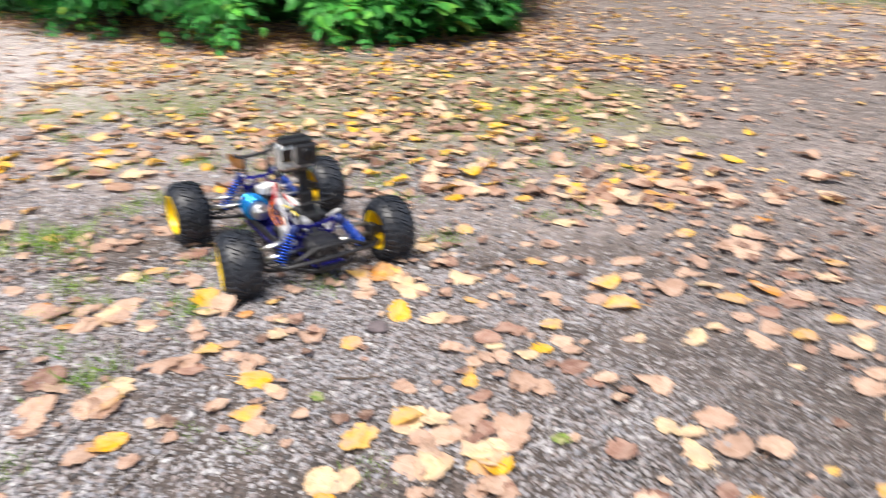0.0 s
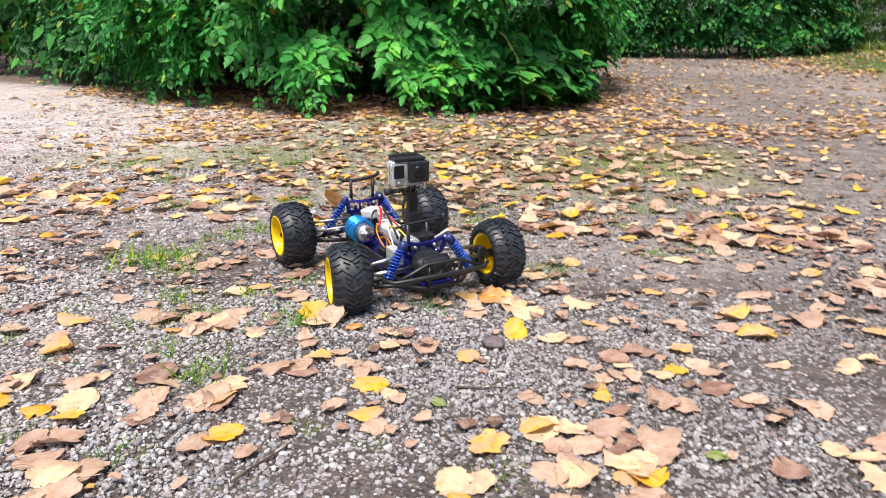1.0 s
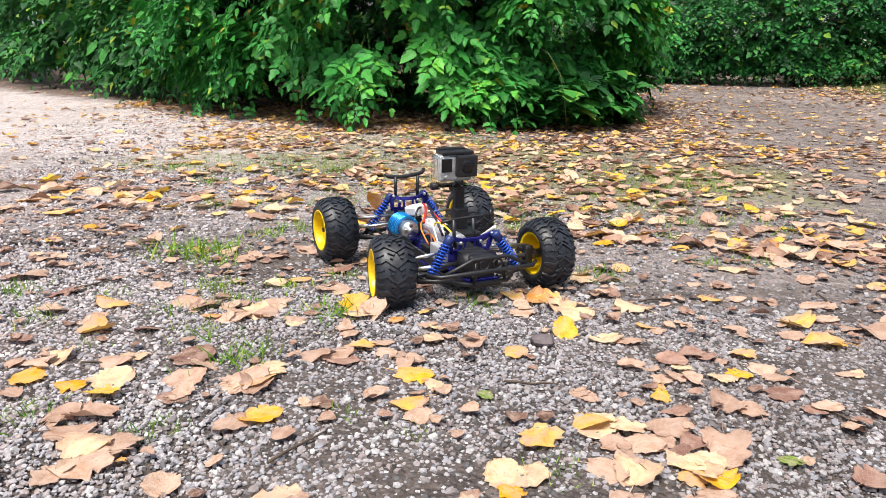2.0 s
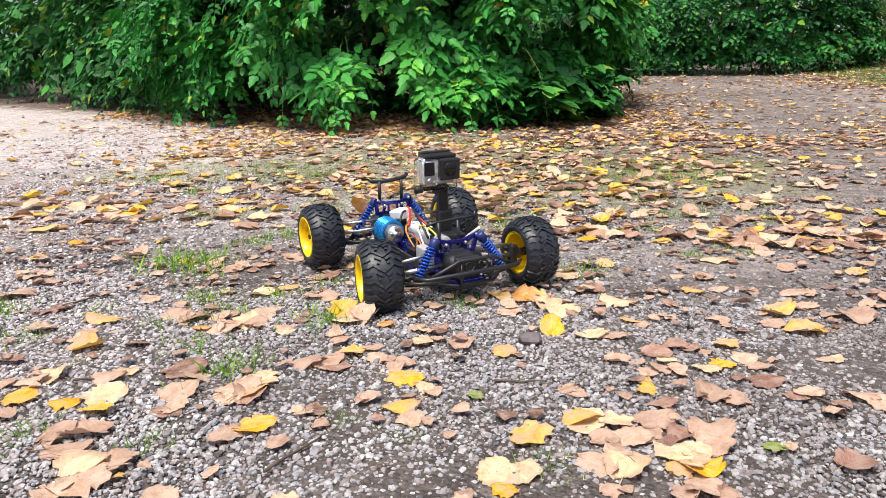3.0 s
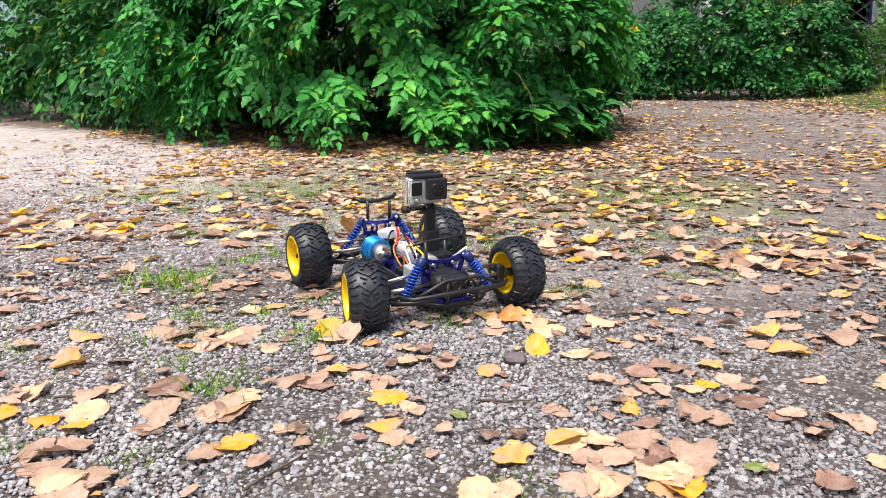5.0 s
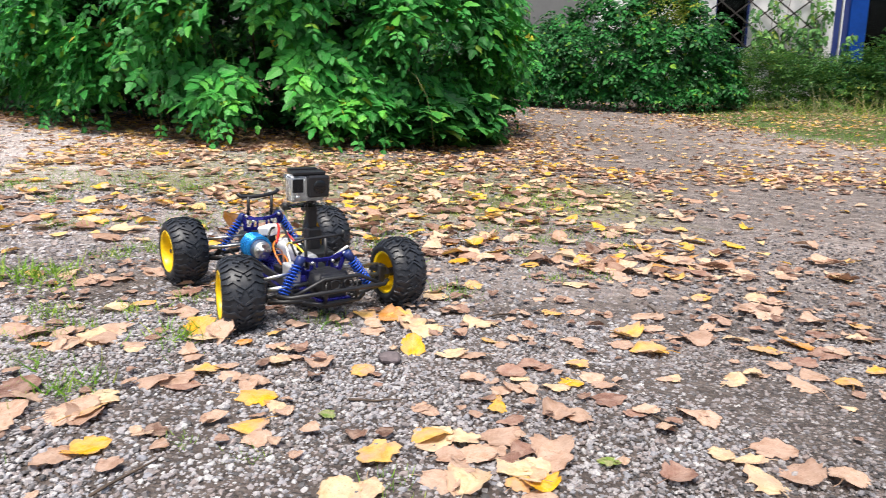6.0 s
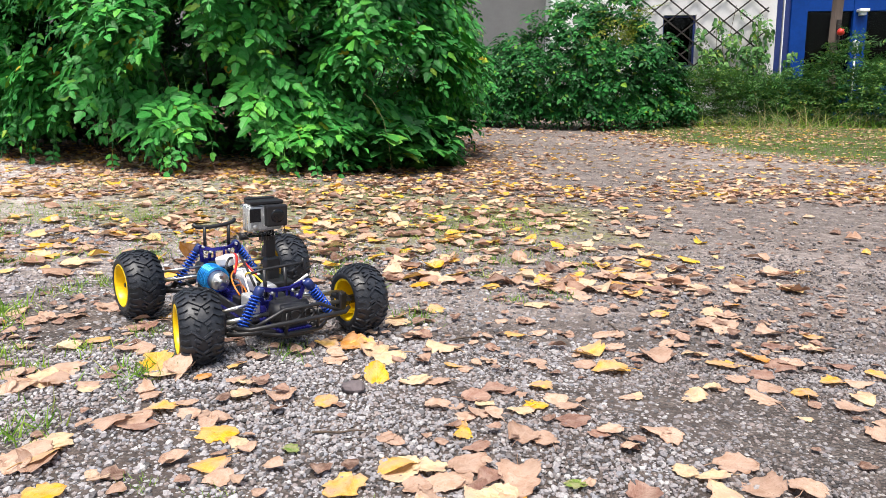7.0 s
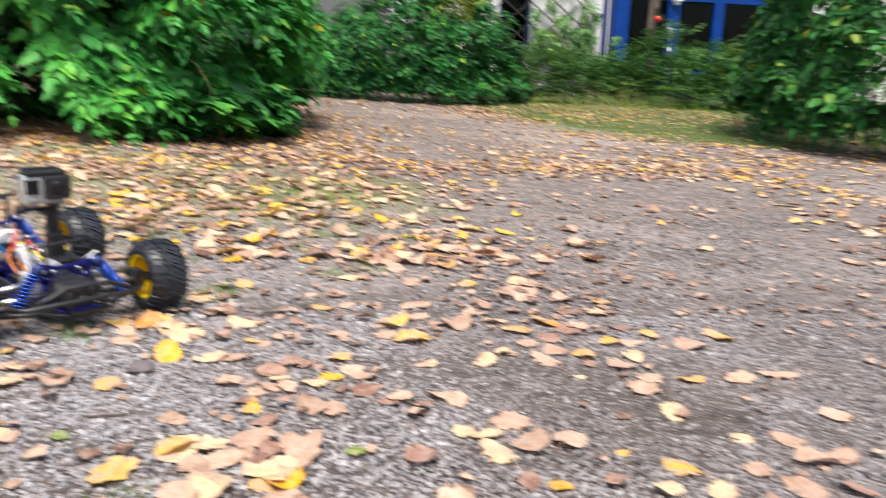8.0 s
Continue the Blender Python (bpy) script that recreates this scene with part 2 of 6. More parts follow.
    mx = n.math("MULTIPLY", n.math("ADD", sep.outputs[0], 0.55), 0.65)
    my = n.math("MULTIPLY", n.math("SUBTRACT", sep.outputs[1], 3.15), 1.0)
    ring = n.math("SQRT", n.math("ADD", n.math("MULTIPLY", mx, mx), n.math("MULTIPLY", my, my)))
    moss = n.ramp(n.math("ADD", ring, n.math("MULTIPLY", wob, 1.3)), [(0.65, (0.9, 0.9, 0.9)), (1.5, (0, 0, 0))])
    moss = n.math("MULTIPLY", moss, n.ramp(n.noise(26, 5, 0.7, at), [(0.36, (0.15, 0.15, 0.15)), (0.56, (0.9, 0.9, 0.9))]))
    col = n.mix(moss, col, n.ramp(n.noise(150, 3, 0.6, at), [(0.3, (0.07, 0.078, 0.016)), (0.7, (0.24, 0.24, 0.065))]))
    # brown humus under the shrubs
    under = n.math("SUBTRACT", place.outputs[1], n.math("ADD", n.math("MULTIPLY", n.math("ABSOLUTE", n.math("ADD", place.outputs[0], 1.25)), 0.68), 4.25))
    under = n.ramp(n.math("ADD", under, n.math("MULTIPLY", n.math("SUBTRACT", n.noise(4.0, 5, 0.65, at), 0.5), 1.2)), [(0.0, (0, 0, 0)), (0.45, (0.92, 0.92, 0.92))])
    under = n.math("MULTIPLY", under, n.math("LESS_THAN", n.math("ADD", place.outputs[0], n.math("MULTIPLY", n.noise(5.0, 3, 0.6, at), 0.4)), 0.75))
    col = n.mix(under, col, n.ramp(n.noise(30, 5, 0.7, at), [(0.3, (0.05, 0.03, 0.02)), (0.7, (0.17, 0.105, 0.07))]))
    # soil of the lawn, with shade put into its dark greens
    far = n.math("MAXIMUM", n.math("SUBTRACT", 9.8, place.outputs[1]), 0.0)
    turf = n.math("SUBTRACT", n.math("SUBTRACT", place.outputs[0], n.math("MULTIPLY", n.math("MULTIPLY", far, far), 0.09)), n.math("ADD", 2.75, n.math("MULTIPLY", n.noise(3.0, 4, 0.6, at), 0.4)))
    turf = n.math("MULTIPLY", n.ramp(turf, [(0.0, (0, 0, 0)), (0.12, (0.9, 0.9, 0.9))]), n.math("GREATER_THAN", place.outputs[1], 4.5))
    col = n.mix(turf, col, n.ramp(n.noise(40, 4, 0.7, at), [(0.3, (0.03, 0.045, 0.012)), (0.7, (0.10, 0.12, 0.03))]))
    foot = n.math("ADD", n.math("SUBTRACT", place.outputs[0], 4.9), n.math("MULTIPLY", n.math("SUBTRACT", n.noise(5.0, 4, 0.6, at), 0.5), 0.8))
    foot = n.math("MULTIPLY", n.ramp(foot, [(0.0, (0, 0, 0)), (0.3, (0.9, 0.9, 0.9))]), n.math("MULTIPLY", n.math("LESS_THAN", place.outputs[1], 7.1), n.math("GREATER_THAN", place.outputs[1], 3.0)))
    col = n.mix(foot, col, n.ramp(n.noise(30, 5, 0.7, at), [(0.3, (0.045, 0.028, 0.02)), (0.7, (0.15, 0.095, 0.065))]))
    n.color(col)
    h = n.math("ADD", n.math("MULTIPLY", n.math("MULTIPLY", edge, patch), 1.0), n.math("MULTIPLY", n.noise(180, 4, 0.6, at), 0.5))
    return n.bump(h, 0.9, 0.006).mat


def pebble_material():
    n = Nodes("pebble", 0.75)
    rnd = n.add("NewGeometry").outputs["Random Per Island"]
    base = n.ramp(rnd, [(0.0, (0.07, 0.066, 0.066)), (0.12, (0.15, 0.145, 0.15)), (0.32, (0.34, 0.285, 0.27)), (0.52, (0.30, 0.305, 0.335)),
                        (0.72, (0.39, 0.365, 0.37)), (0.92, (0.46, 0.45, 0.455)), (1.0, (0.60, 0.59, 0.58))])
    at = n.coords()
    sep = n.add("SeparateXYZ")
    n.link(at, sep.inputs[0])
    # stones get darker and browner towards the right, in patches
    darker_right = n.math("ADD", n.math("MULTIPLY", sep.outputs[0], 0.35), n.math("MULTIPLY", n.noise(2.6, 4, 0.65, at), 1.3))
    base = n.mix(n.ramp(darker_right, [(0.56, (0.0, 0.0, 0.0)), (0.90, (0.72, 0.72, 0.72))]), base, n.mix(1.0, base, (0.60, 0.55, 0.52), "MULTIPLY"))
    # paler stones on the side path
    side = n.math("SUBTRACT", n.math("MULTIPLY", sep.outputs[1], -0.35), sep.outputs[0])
    base = n.mix(n.ramp(n.math("ADD", n.math("MULTIPLY", side, 0.5), n.math("MULTIPLY", n.noise(2.0, 4, 0.6, at), 0.3)), [(0.15, (0, 0, 0)), (0.65, (1, 1, 1))]), base, n.mix(1.0, base, (1.5, 1.42, 1.38), "MULTIPLY"))
    n.color(n.mix(0.55, base, n.ramp(n.noise(320, 4, 0.7), [(0.3, (0.35, 0.33, 0.32)), (0.7, (1.0, 1.0, 1.0))]), "MULTIPLY"))
    return n.bump(n.noise(500, 3), 0.3, 0.001).mat


GROUND, PEBBLE = gravel_ground(), pebble_material()
LITTER = leaf_material("leaf_litter", [(0.0, (0.13, 0.06, 0.04)), (0.18, (0.28, 0.15, 0.10)), (0.34, (0.48, 0.295, 0.205)), (0.52, (0.65, 0.46, 0.335)),
                                       (0.70, (0.75, 0.575, 0.39)), (0.82, (0.79, 0.57, 0.22)), (0.91, (0.78, 0.43, 0.03)), (1.0, (0.85, 0.53, 0.02))], "island")
SCRAP = leaf_material("leaf_scraps", [(0.0, (0.14, 0.075, 0.055)), (0.4, (0.32, 0.19, 0.145)), (0.8, (0.50, 0.34, 0.255)), (1.0, (0.62, 0.46, 0.33))], "island")
LEAF = {
    "yellow": leaf_material("yellow_leaf", [(0.0, (0.74, 0.36, 0.008)), (1.0, (0.82, 0.47, 0.016))], "object"),
    "gold": leaf_material("golden_leaf", [(0.0, (0.72, 0.39, 0.05)), (1.0, (0.80, 0.51, 0.13))], "object", two_tone=True),
    "cream": leaf_material("cream_leaf", [(0.0, (0.72, 0.54, 0.33)), (1.0, (0.82, 0.66, 0.40))], "object", two_tone=True),
    "tan": leaf_material("tan_leaf", [(0.0, (0.45, 0.295, 0.22)), (1.0, (0.63, 0.445, 0.335))], "object"),
    "brown": leaf_material("brown_leaf", [(0.0, (0.22, 0.115, 0.09)), (1.0, (0.37, 0.215, 0.165))], "object"),
    "orange": leaf_material("orange_leaf", [(0.0, (0.55, 0.22, 0.04)), (1.0, (0.68, 0.33, 0.06))], "object"),
    "green": leaf_material("green_leaf", [(0.0, (0.16, 0.28, 0.05)), (1.0, (0.26, 0.36, 0.06))], "object"),
}
FOLIAGE = leaf_material("shrub_leaf", [(0.0, (0.016, 0.13, 0.020)), (0.35, (0.030, 0.225, 0.036)), (0.75, (0.048, 0.30, 0.050)), (0.97, (0.11, 0.40, 0.050)), (0.993, (0.28, 0.40, 0.03)), (1.0, (0.55, 0.34, 0.03))],
                        "island", 0.42, 0.12, spots=False)
# far and inner shrubs: shade from overhead is put into these darker greens
FOLIAGE_SHADED = leaf_material("shaded_shrub_leaf", [(0.0, (0.005, 0.05, 0.011)), (0.5, (0.010, 0.11, 0.021)), (0.92, (0.023, 0.21, 0.032)), (1.0, (0.16, 0.29, 0.025))], "island", 0.5, 0.08, spots=False)
FOLIAGE_PALE = leaf_material("pale_shrub_leaf", [(0.0, (0.03, 0.10, 0.03)), (0.5, (0.07, 0.20, 0.05)), (0.92, (0.14, 0.30, 0.06)), (1.0, (0.34, 0.40, 0.06))], "island", 0.5, 0.15, spots=False)
FOLIAGE_YELLOW = leaf_material("yellowing_leaf", [(0.0, (0.10, 0.17, 0.02)), (0.6, (0.22, 0.30, 0.03)), (1.0, (0.42, 0.38, 0.03))], "island", 0.5, 0.12, spots=False)
# darker copy of shrub_leaf, first for the side hedge, whose shade it carries
FOLIAGE_MID = leaf_material("hedge_leaf", [(0.0, (0.008, 0.06, 0.013)), (0.5, (0.018, 0.13, 0.024)), (0.95, (0.055, 0.26, 0.04)), (1.0, (0.30, 0.36, 0.03))], "island", 0.5, 0.12, spots=False)
GRASS = leaf_material("grass_blade", [(0.0, (0.11, 0.28, 0.025)), (0.6, (0.24, 0.43, 0.05)), (0.9, (0.40, 0.50, 0.10)), (1.0, (0.55, 0.52, 0.20))], "island", 0.5, 0.3, spots=False)
LAWN = leaf_material("lawn_blade", [(0.0, (0.08, 0.22, 0.025)), (0.6, (0.17, 0.35, 0.045)), (1.0, (0.32, 0.42, 0.09))], "island", 0.5, 0.2, spots=False)
DRY_GRASS = leaf_material("dry_grass", [(0.0, (0.33, 0.27, 0.13)), (0.6, (0.50, 0.43, 0.24)), (1.0, (0.62, 0.55, 0.36))], "island", 0.6, 0.3, spots=False)
BARK = plain("shrub_bark", (0.10, 0.07, 0.05), 0.85, grain=90, vary=0.5, bump=0.5)

# ---- ground ----
_xs = np.r_[np.linspace(-400, -12, 14), np.linspace(-10, -3, 20), np.linspace(-2.8, 3.2, 121), np.linspace(3.5, 12, 22), np.linspace(16, 400, 14)]
_ys = np.r_[np.linspace(-300, -6, 12), np.linspace(-5, 0, 12), np.linspace(0.1, 6, 119), np.linspace(6.2, 16, 40), np.linspace(18, 400, 16)]
_gx, _gy = np.meshgrid(_xs, _ys)
_gz = ground_z(_gx, _gy)
_near = np.clip(1 - np.hypot(_gx, _gy - 2) / 12, 0, 1)
_gz += _near * np.array([noise.noise((x * 2.2, y * 2.2, 0)) * 0.006 + noise.noise((x * 9, y * 9, 3)) * 0.0025 for x, y in zip(_gx.ravel(), _gy.ravel())]).reshape(_gx.shape)
_w = len(_xs)
_id = np.arange(_gx.size).reshape(_gx.shape)
_quads = np.stack([_id[:-1, :-1], _id[:-1, 1:], _id[1:, 1:], _id[1:, :-1]], -1).reshape(-1, 4)
_me = mesh_np("ground", np.stack([_gx, _gy, _gz], -1).reshape(-1, 3), _quads, smooth=True)
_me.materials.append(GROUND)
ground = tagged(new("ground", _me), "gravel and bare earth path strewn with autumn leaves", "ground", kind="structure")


# ---- gravel ----
def gravel(name, count, box, size, seed, keep, label, fine=False):
    """Broken, water-worn stones, half sunk into the soil; fine: with fewer faces."""
    rng = np.random.default_rng(seed)
    if fine:
        v = np.array([(x, y, z) for z in (-1, 1) for y in (-1, 1) for x in (-1, 1)], float) * 0.72
        f = np.array([(4, 5, 7), (4, 7, 6), (0, 1, 5), (0, 5, 4), (2, 6, 7), (2, 7, 3), (0, 4, 6), (0, 6, 2), (1, 3, 7), (1, 7, 5)])
    else:
        bm = bmesh.new()
        bmesh.ops.create_icosphere(bm, subdivisions=1, radius=1.0)
        v = np.array([tuple(q.co) for q in bm.verts])
        f = np.array([[q.index for q in g.verts] for g in bm.faces])
        bm.free()
        f = f[v[f][:, :, 2].mean(1) > -0.6]
    x, y = rng.uniform(box[0], box[1], count), rng.uniform(box[2], box[3], count)
    ok = keep(x, y, rng.random(count))
    x, y = x[ok], y[ok]
    n, k = len(x), len(v)
    s = size * np.clip(np.exp(rng.normal(0, 0.36, n)), 0.45, 2.1)
    sq = rng.uniform(0.62, 1.08, (n, 3))
    sq[:, 2] *= 0.72
    rot = turns(rng.uniform(0, 6.3, n), rng.normal(0, 0.3, n), rng.normal(0, 0.3, n))
    corner = v[None] * rng.uniform(0.80, 1.10, (n, k, 1))
    allv = np.einsum("nij,nkj->nki", rot, corner * sq[:, None, :]) * s[:, None, None]
    allv += np.stack([x, y, ground_z(x, y) + s * rng.uniform(-0.10, 0.45, n)], -1)[:, None, :]
    allf = (f[None] + (np.arange(n) * k)[:, None, None]).reshape(-1, 3)
    me = mesh_np(name, allv.reshape(-1, 3), allf, smooth=False)
    me.materials.append(PEBBLE)
    return tagged(new(name, me), label, "gravel", kind="stuff")


def gravel_mask(x, y, r):
    """Gravel lies thick in front and on the side path, and thins out on the trodden earth."""
    lumps = np.array([noise.noise((a * 1.7, b * 1.7, 7)) + 0.5 * noise.noise((a * 6, b * 6, 1)) for a, b in zip(x, y)])
    bare = np.clip((x - 0.25) * 0.6 + (y - 1.0) * 0.2, 0, 0.5)
    # the loose stones run out unevenly at the sides
    ragged = 0.35 * (r * 97 % 1) - 0.1 + 0.2 * lumps
    in_reach = (x > -0.22 - 0.78 * y - ragged) & (x < 0.10 + 1.12 * y + ragged)
    return in_reach & (r < np.clip(1.0 - bare * 0.55 + lumps * 0.30 - np.clip(y - 1.7, 0, 2) * 0.22, 0.10, 1))


gravel("gravel", 88000, (-1.2, 1.5, 0.46, 1.42), 0.0031, 3, gravel_mask, "loose grey and pinkish rounded gravel")
gravel("gravel", 52000, (-1.2, 1.5, 0.46, 1.42), 0.0024, 5, gravel_mask, "fine grit between the gravel stones", True)
gravel("gravel", 44000, (-2.1, 2.6, 1.38, 2.6), 0.0040, 4, gravel_mask, "loose grey gravel thinning on the path", True)
gravel("gravel", 27000, (-3.6, 3.9, 2.6, 5.6), 0.0052, 6, gravel_mask, "sparse gravel on the trodden path", True)


# ---- fallen leaves ----
def leaf_arrays(rng, nu=7, nv=4, curl=0.25, cup=0.2, wavy=0.05, fold=0.0, stalk=True, rough=0.014):
    """A broad, ragged poplar-like leaf about 1 long, its base near the origin, along +y: verts, quads, uv."""
    # some have lost their tip
    whole = rng.uniform(0.72, 0.93) if rng.random() < 0.35 else 1.0
    u = np.linspace(0, whole, nu + 1)
    t = np.linspace(-1, 1, nv + 1)
    pa, pb = rng.uniform(0.34, 0.55), rng.uniform(0.48, 0.80)
    peak = (pa / (pa + pb)) ** pa * (pb / (pa + pb)) ** pb
    half = rng.uniform(0.40, 0.53) * u**pa * (1 - u) ** pb / peak
    half[0] = rng.uniform(0.05, 0.20)
    half[-1] = max(half[-1], 0.012)
    lobe = rng.uniform(0.06, 0.16) if rng.random() < 0.5 else rng.uniform(0.0, 0.06)
    swing, ph = rng.uniform(2.2, 3.4), rng.uniform(0, 6.3, 2)
    corners = [(rng.uniform(0, 6.3), rng.uniform(-0.15, 0.75) * (0.10 + abs(curl) * 2.0), rng.uniform(0.15, 0.34)) for _ in range(2)]
    k1, k2, k3 = rng.uniform(0, 6.3, 3)
    vs, uv = [], []
    a, b, c, bend = rng.uniform(-1, 1, 4)
    for i, (uu, h) in enumerate(zip(u, half)):
        for j, tt in enumerate(t):
            side = 0 if tt > 0 else 1
            rim = abs(tt) > 0.9
            edge = 1 + lobe * math.sin(6.3 * swing * uu + ph[side]) * abs(tt)
            if rim and 0 < i:
                edge += rng.uniform(-0.20, 0.06) + (0.035 if i % 2 else -0.02)
            x = tt * h * edge
            y = uu - (0.10 * abs(tt) ** 1.5 * (1 - uu) if i < 2 else 0.0) + (rng.uniform(-0.025, 0.025) if rim or i == nu else 0.0)
            z = curl * (uu - 0.45) ** 2 * (1 + 0.5 * a) + cup * (x * 1.4) ** 2 * 2.2 + fold * abs(x) + 0.14 * c * x * (uu - 0.4)
            z += wavy * (math.sin(6 * uu + 4 * x + k1) + math.sin(9 * x - 3 * uu + k2) + 0.6 * math.sin(12 * uu + 7 * x + k3)) * (0.25 + abs(tt)) * 0.6
            for ang, roll, start in corners:
                z += roll * max(0.0, x * math.cos(ang) + (uu - 0.45) * math.sin(ang) - start) ** 1.25
            vs.append((x + 0.12 * bend * uu * uu, y, z + rng.uniform(-rough, rough)))
            uv.append((uu, 0.5 + 0.5 * tt))
    k = nv + 1
    q = [(i * k + j, i * k + j + 1, (i + 1) * k + j + 1, (i + 1) * k + j) for i in range(nu) for j in range(nv)]
    n = len(vs)
    r = 0.012
    z0 = float(np.mean([v[2] for v in vs[:k]]))
    for yy, zz in () if not stalk else ((0.02, z0), (-0.20, 0.02 + 0.03 * a), (-0.42, 0.03 * b)):
        for dx, dz in ((-r, 0), (r, 0), (0, r * 1.6)):
            vs.append((dx + 0.6 * c * yy * yy, yy, zz + dz))
            uv.append((0.02, 0.5))
    for s in range(2 if stalk else 0):
        for e in range(3):
            q.append((n + 3 * s + e, n + 3 * s + (e + 1) % 3, n + 3 * s + 3 + (e + 1) % 3, n + 3 * s + 3 + e))
    vs = np.array(vs)
    vs[:, 1] -= 0.45
    vs[:, 2] -= min(0.0, float(np.percentile(vs[: (nu + 1) * k, 2], 12)))
    return vs, np.array(q), np.array(uv)


_rng = np.random.default_rng(11)
LEAF_SHAPES = [leaf_arrays(_rng, 13, 8, curl=_rng.uniform(-0.16, 0.24) * (2.2 if k % 4 == 0 else 1.0), cup=_rng.uniform(-0.18, 0.24), wavy=_rng.uniform(0.012, 0.032), fold=_rng.uniform(-0.05, 0.07), stalk=k % 3 != 0) for k in range(36)]
CRUMPLED = [leaf_arrays(_rng, 6, 5, curl=_rng.uniform(-0.22, 0.34), cup=_rng.uniform(-0.25, 0.35), wavy=_rng.uniform(0.02, 0.05), fold=_rng.uniform(-0.05, 0.07), stalk=False, rough=0.02) for _ in range(20)]
FLAT_SHAPES = [leaf_arrays(_rng, 4, 3, curl=_rng.uniform(-0.18, 0.28), cup=_rng.uniform(-0.2, 0.28), wavy=_rng.uniform(0.01, 0.04), fold=_rng.uniform(-0.04, 0.06), stalk=False) for _ in range(16)]
_leaf_meshes = {}


def fallen_leaf(kind, x, y, size, turn=0.0, tip=0.0, bank=0.0, lift=0.005, shape=None):
    """One leaf on the ground, its middle at x, y; turn: where its tip points, in degrees from +y."""
    i = len(_leaf_count) if shape is None else shape
    size = min(size, 0.066)
    key = (kind, i % len(LEAF_SHAPES))
    if key not in _leaf_meshes:
        v, q, uv = LEAF_SHAPES[key[1]]
        _leaf_meshes[key] = mesh_np("fallen_leaf", v, q, uv, smooth=True)
        _leaf_meshes[key].materials.append(LEAF[kind])
    ob = new("fallen_leaf", _leaf_meshes[key])
    ob.matrix_world = pose(x, y, float(ground_z(x, y)) + lift, tip, bank + 3.2, turn) @ Matrix.Diagonal((size * 0.92, size * 0.92, size * 0.92, 1))
    _leaf_count.append(ob)
    return tagged(ob, LEAF_LABEL[kind], "leaf", "fallen leaves")


_leaf_count = []
LEAF_LABEL = {
    "yellow": "bright yellow fallen poplar leaf lying on gravel", "gold": "golden ochre fallen leaf lying on gravel", "cream": "pale cream dry fallen leaf on gravel",
    "tan": "pinkish tan dry curled leaf on gravel", "brown": "dark brown withered leaf on gravel", "orange": "rusty orange curled leaf on the ground",
    "green": "small yellow-green fallen leaf on gravel",
}


def litter(name, count, place, size, seed, label, lift=0.003, shapes=None, material=None):
    shapes = shapes or FLAT_SHAPES
    rng = np.random.default_rng(seed)
    x, y = place(rng, count)
    n = len(x)
    kinds = rng.integers(0, len(shapes), n)
    vs, fs, us, base = [], [], [], 0
    s = size * np.clip(np.exp(rng.normal(0, 0.28, n)), 0.5, 1.4)
    rot = turns(rng.uniform(0, 6.3, n), rng.normal(0, 0.10, n), rng.normal(0, 0.12, n))
    m = poses(np.stack([x, y, ground_z(x, y) + lift + rng.uniform(0, 0.007, n)], -1), rot, s)
    for k in range(len(shapes)):
        v, q, uv = shapes[k]
        pick = m[kinds == k]
        if not len(pick):
            continue
        a, b = spread(v, q, pick)
        vs.append(a)
        fs.append(b + base)
        us.append(np.tile(uv, (len(pick), 1)))
        base += len(a)
    me = mesh_np(name, np.concatenate(vs), np.concatenate(fs), np.concatenate(us), smooth=True)
    me.materials.append(material or LITTER)
    return tagged(new(name, me), label, "leaves", kind="stuff")


def litter_place(box, density):
    def place(rng, count):
        x, y = rng.uniform(box[0], box[1], count), rng.uniform(box[2], box[3], count)
        lump = np.array([noise.noise((a * 1.3, b * 1.3, 2)) + 0.6 * noise.noise((a * 4, b * 4, 5)) for a, b in zip(x, y)])
        ok = rng.random(count) < np.clip(density(x, y) * (1 + 1.1 * lump), 0, 1)
        return x[ok], y[ok]
    return place


def far_density(x, y):
    """Thick under the shrubs and along the path's edges, thin on the trodden middle of the path."""
    bare = np.exp(-(((x - 1.5) / np.where(x > 1.5, 1.8, 0.85)) ** 2)) * np.clip((4.4 - y) / 0.8, 0, 1)
    path = np.clip((x - 0.4) * 0.8, 0, 0.64) * np.clip((y - 4.0) / 1.2, 0, 1)
    side_path = np.clip((-x - 0.35 * y - 0.1) * 0.8, 0, 0.75)
    moss = 0.5 * np.exp(-(((x + 0.5) / 0.8) ** 2) - ((y - 3.1) / 0.55) ** 2)
    return np.clip(0.8 - 0.85 * bare - path - side_path - moss, 0.03, 1)


litter("leaf_litter", 6800, litter_place((-3.6, 3.2, 1.85, 4.3), far_density), 0.050, 21, "dry tan, brown and yellow leaves scattered over the path", shapes=CRUMPLED)
litter("leaf_litter", 5200, litter_place((-2.6, 2.4, 1.3, 4.3), lambda x, y: 0.25 + 0.75 * far_density(x, y)), 0.021, 27, "broken scraps of withered brown leaves on the path", shapes=FLAT_SHAPES, material=SCRAP)
litter("leaf_litter", 16500, litter_place((-4.5, 4.2, 4.2, 8.0), far_density), 0.043, 22, "carpet of dry tan and yellow leaves before the shrubs")
litter("leaf_litter", 4200, litter_place((-0.2, 6.5, 8.0, 11.5), lambda x, y: np.clip(0.25 + 0.5 * np.abs(x - 1.7 + 0.0 * y) / 1.5, 0, 0.9)), 0.05, 23, "leaves along the edge of the far path")
litter("leaf_litter", 1100, litter_place((-1.5, 1.6, 0.5, 1.9), lambda x, y: 0.4 + 0 * x), 0.019, 24, "small withered leaf scraps among the gravel", shapes=CRUMPLED, material=SCRAP)
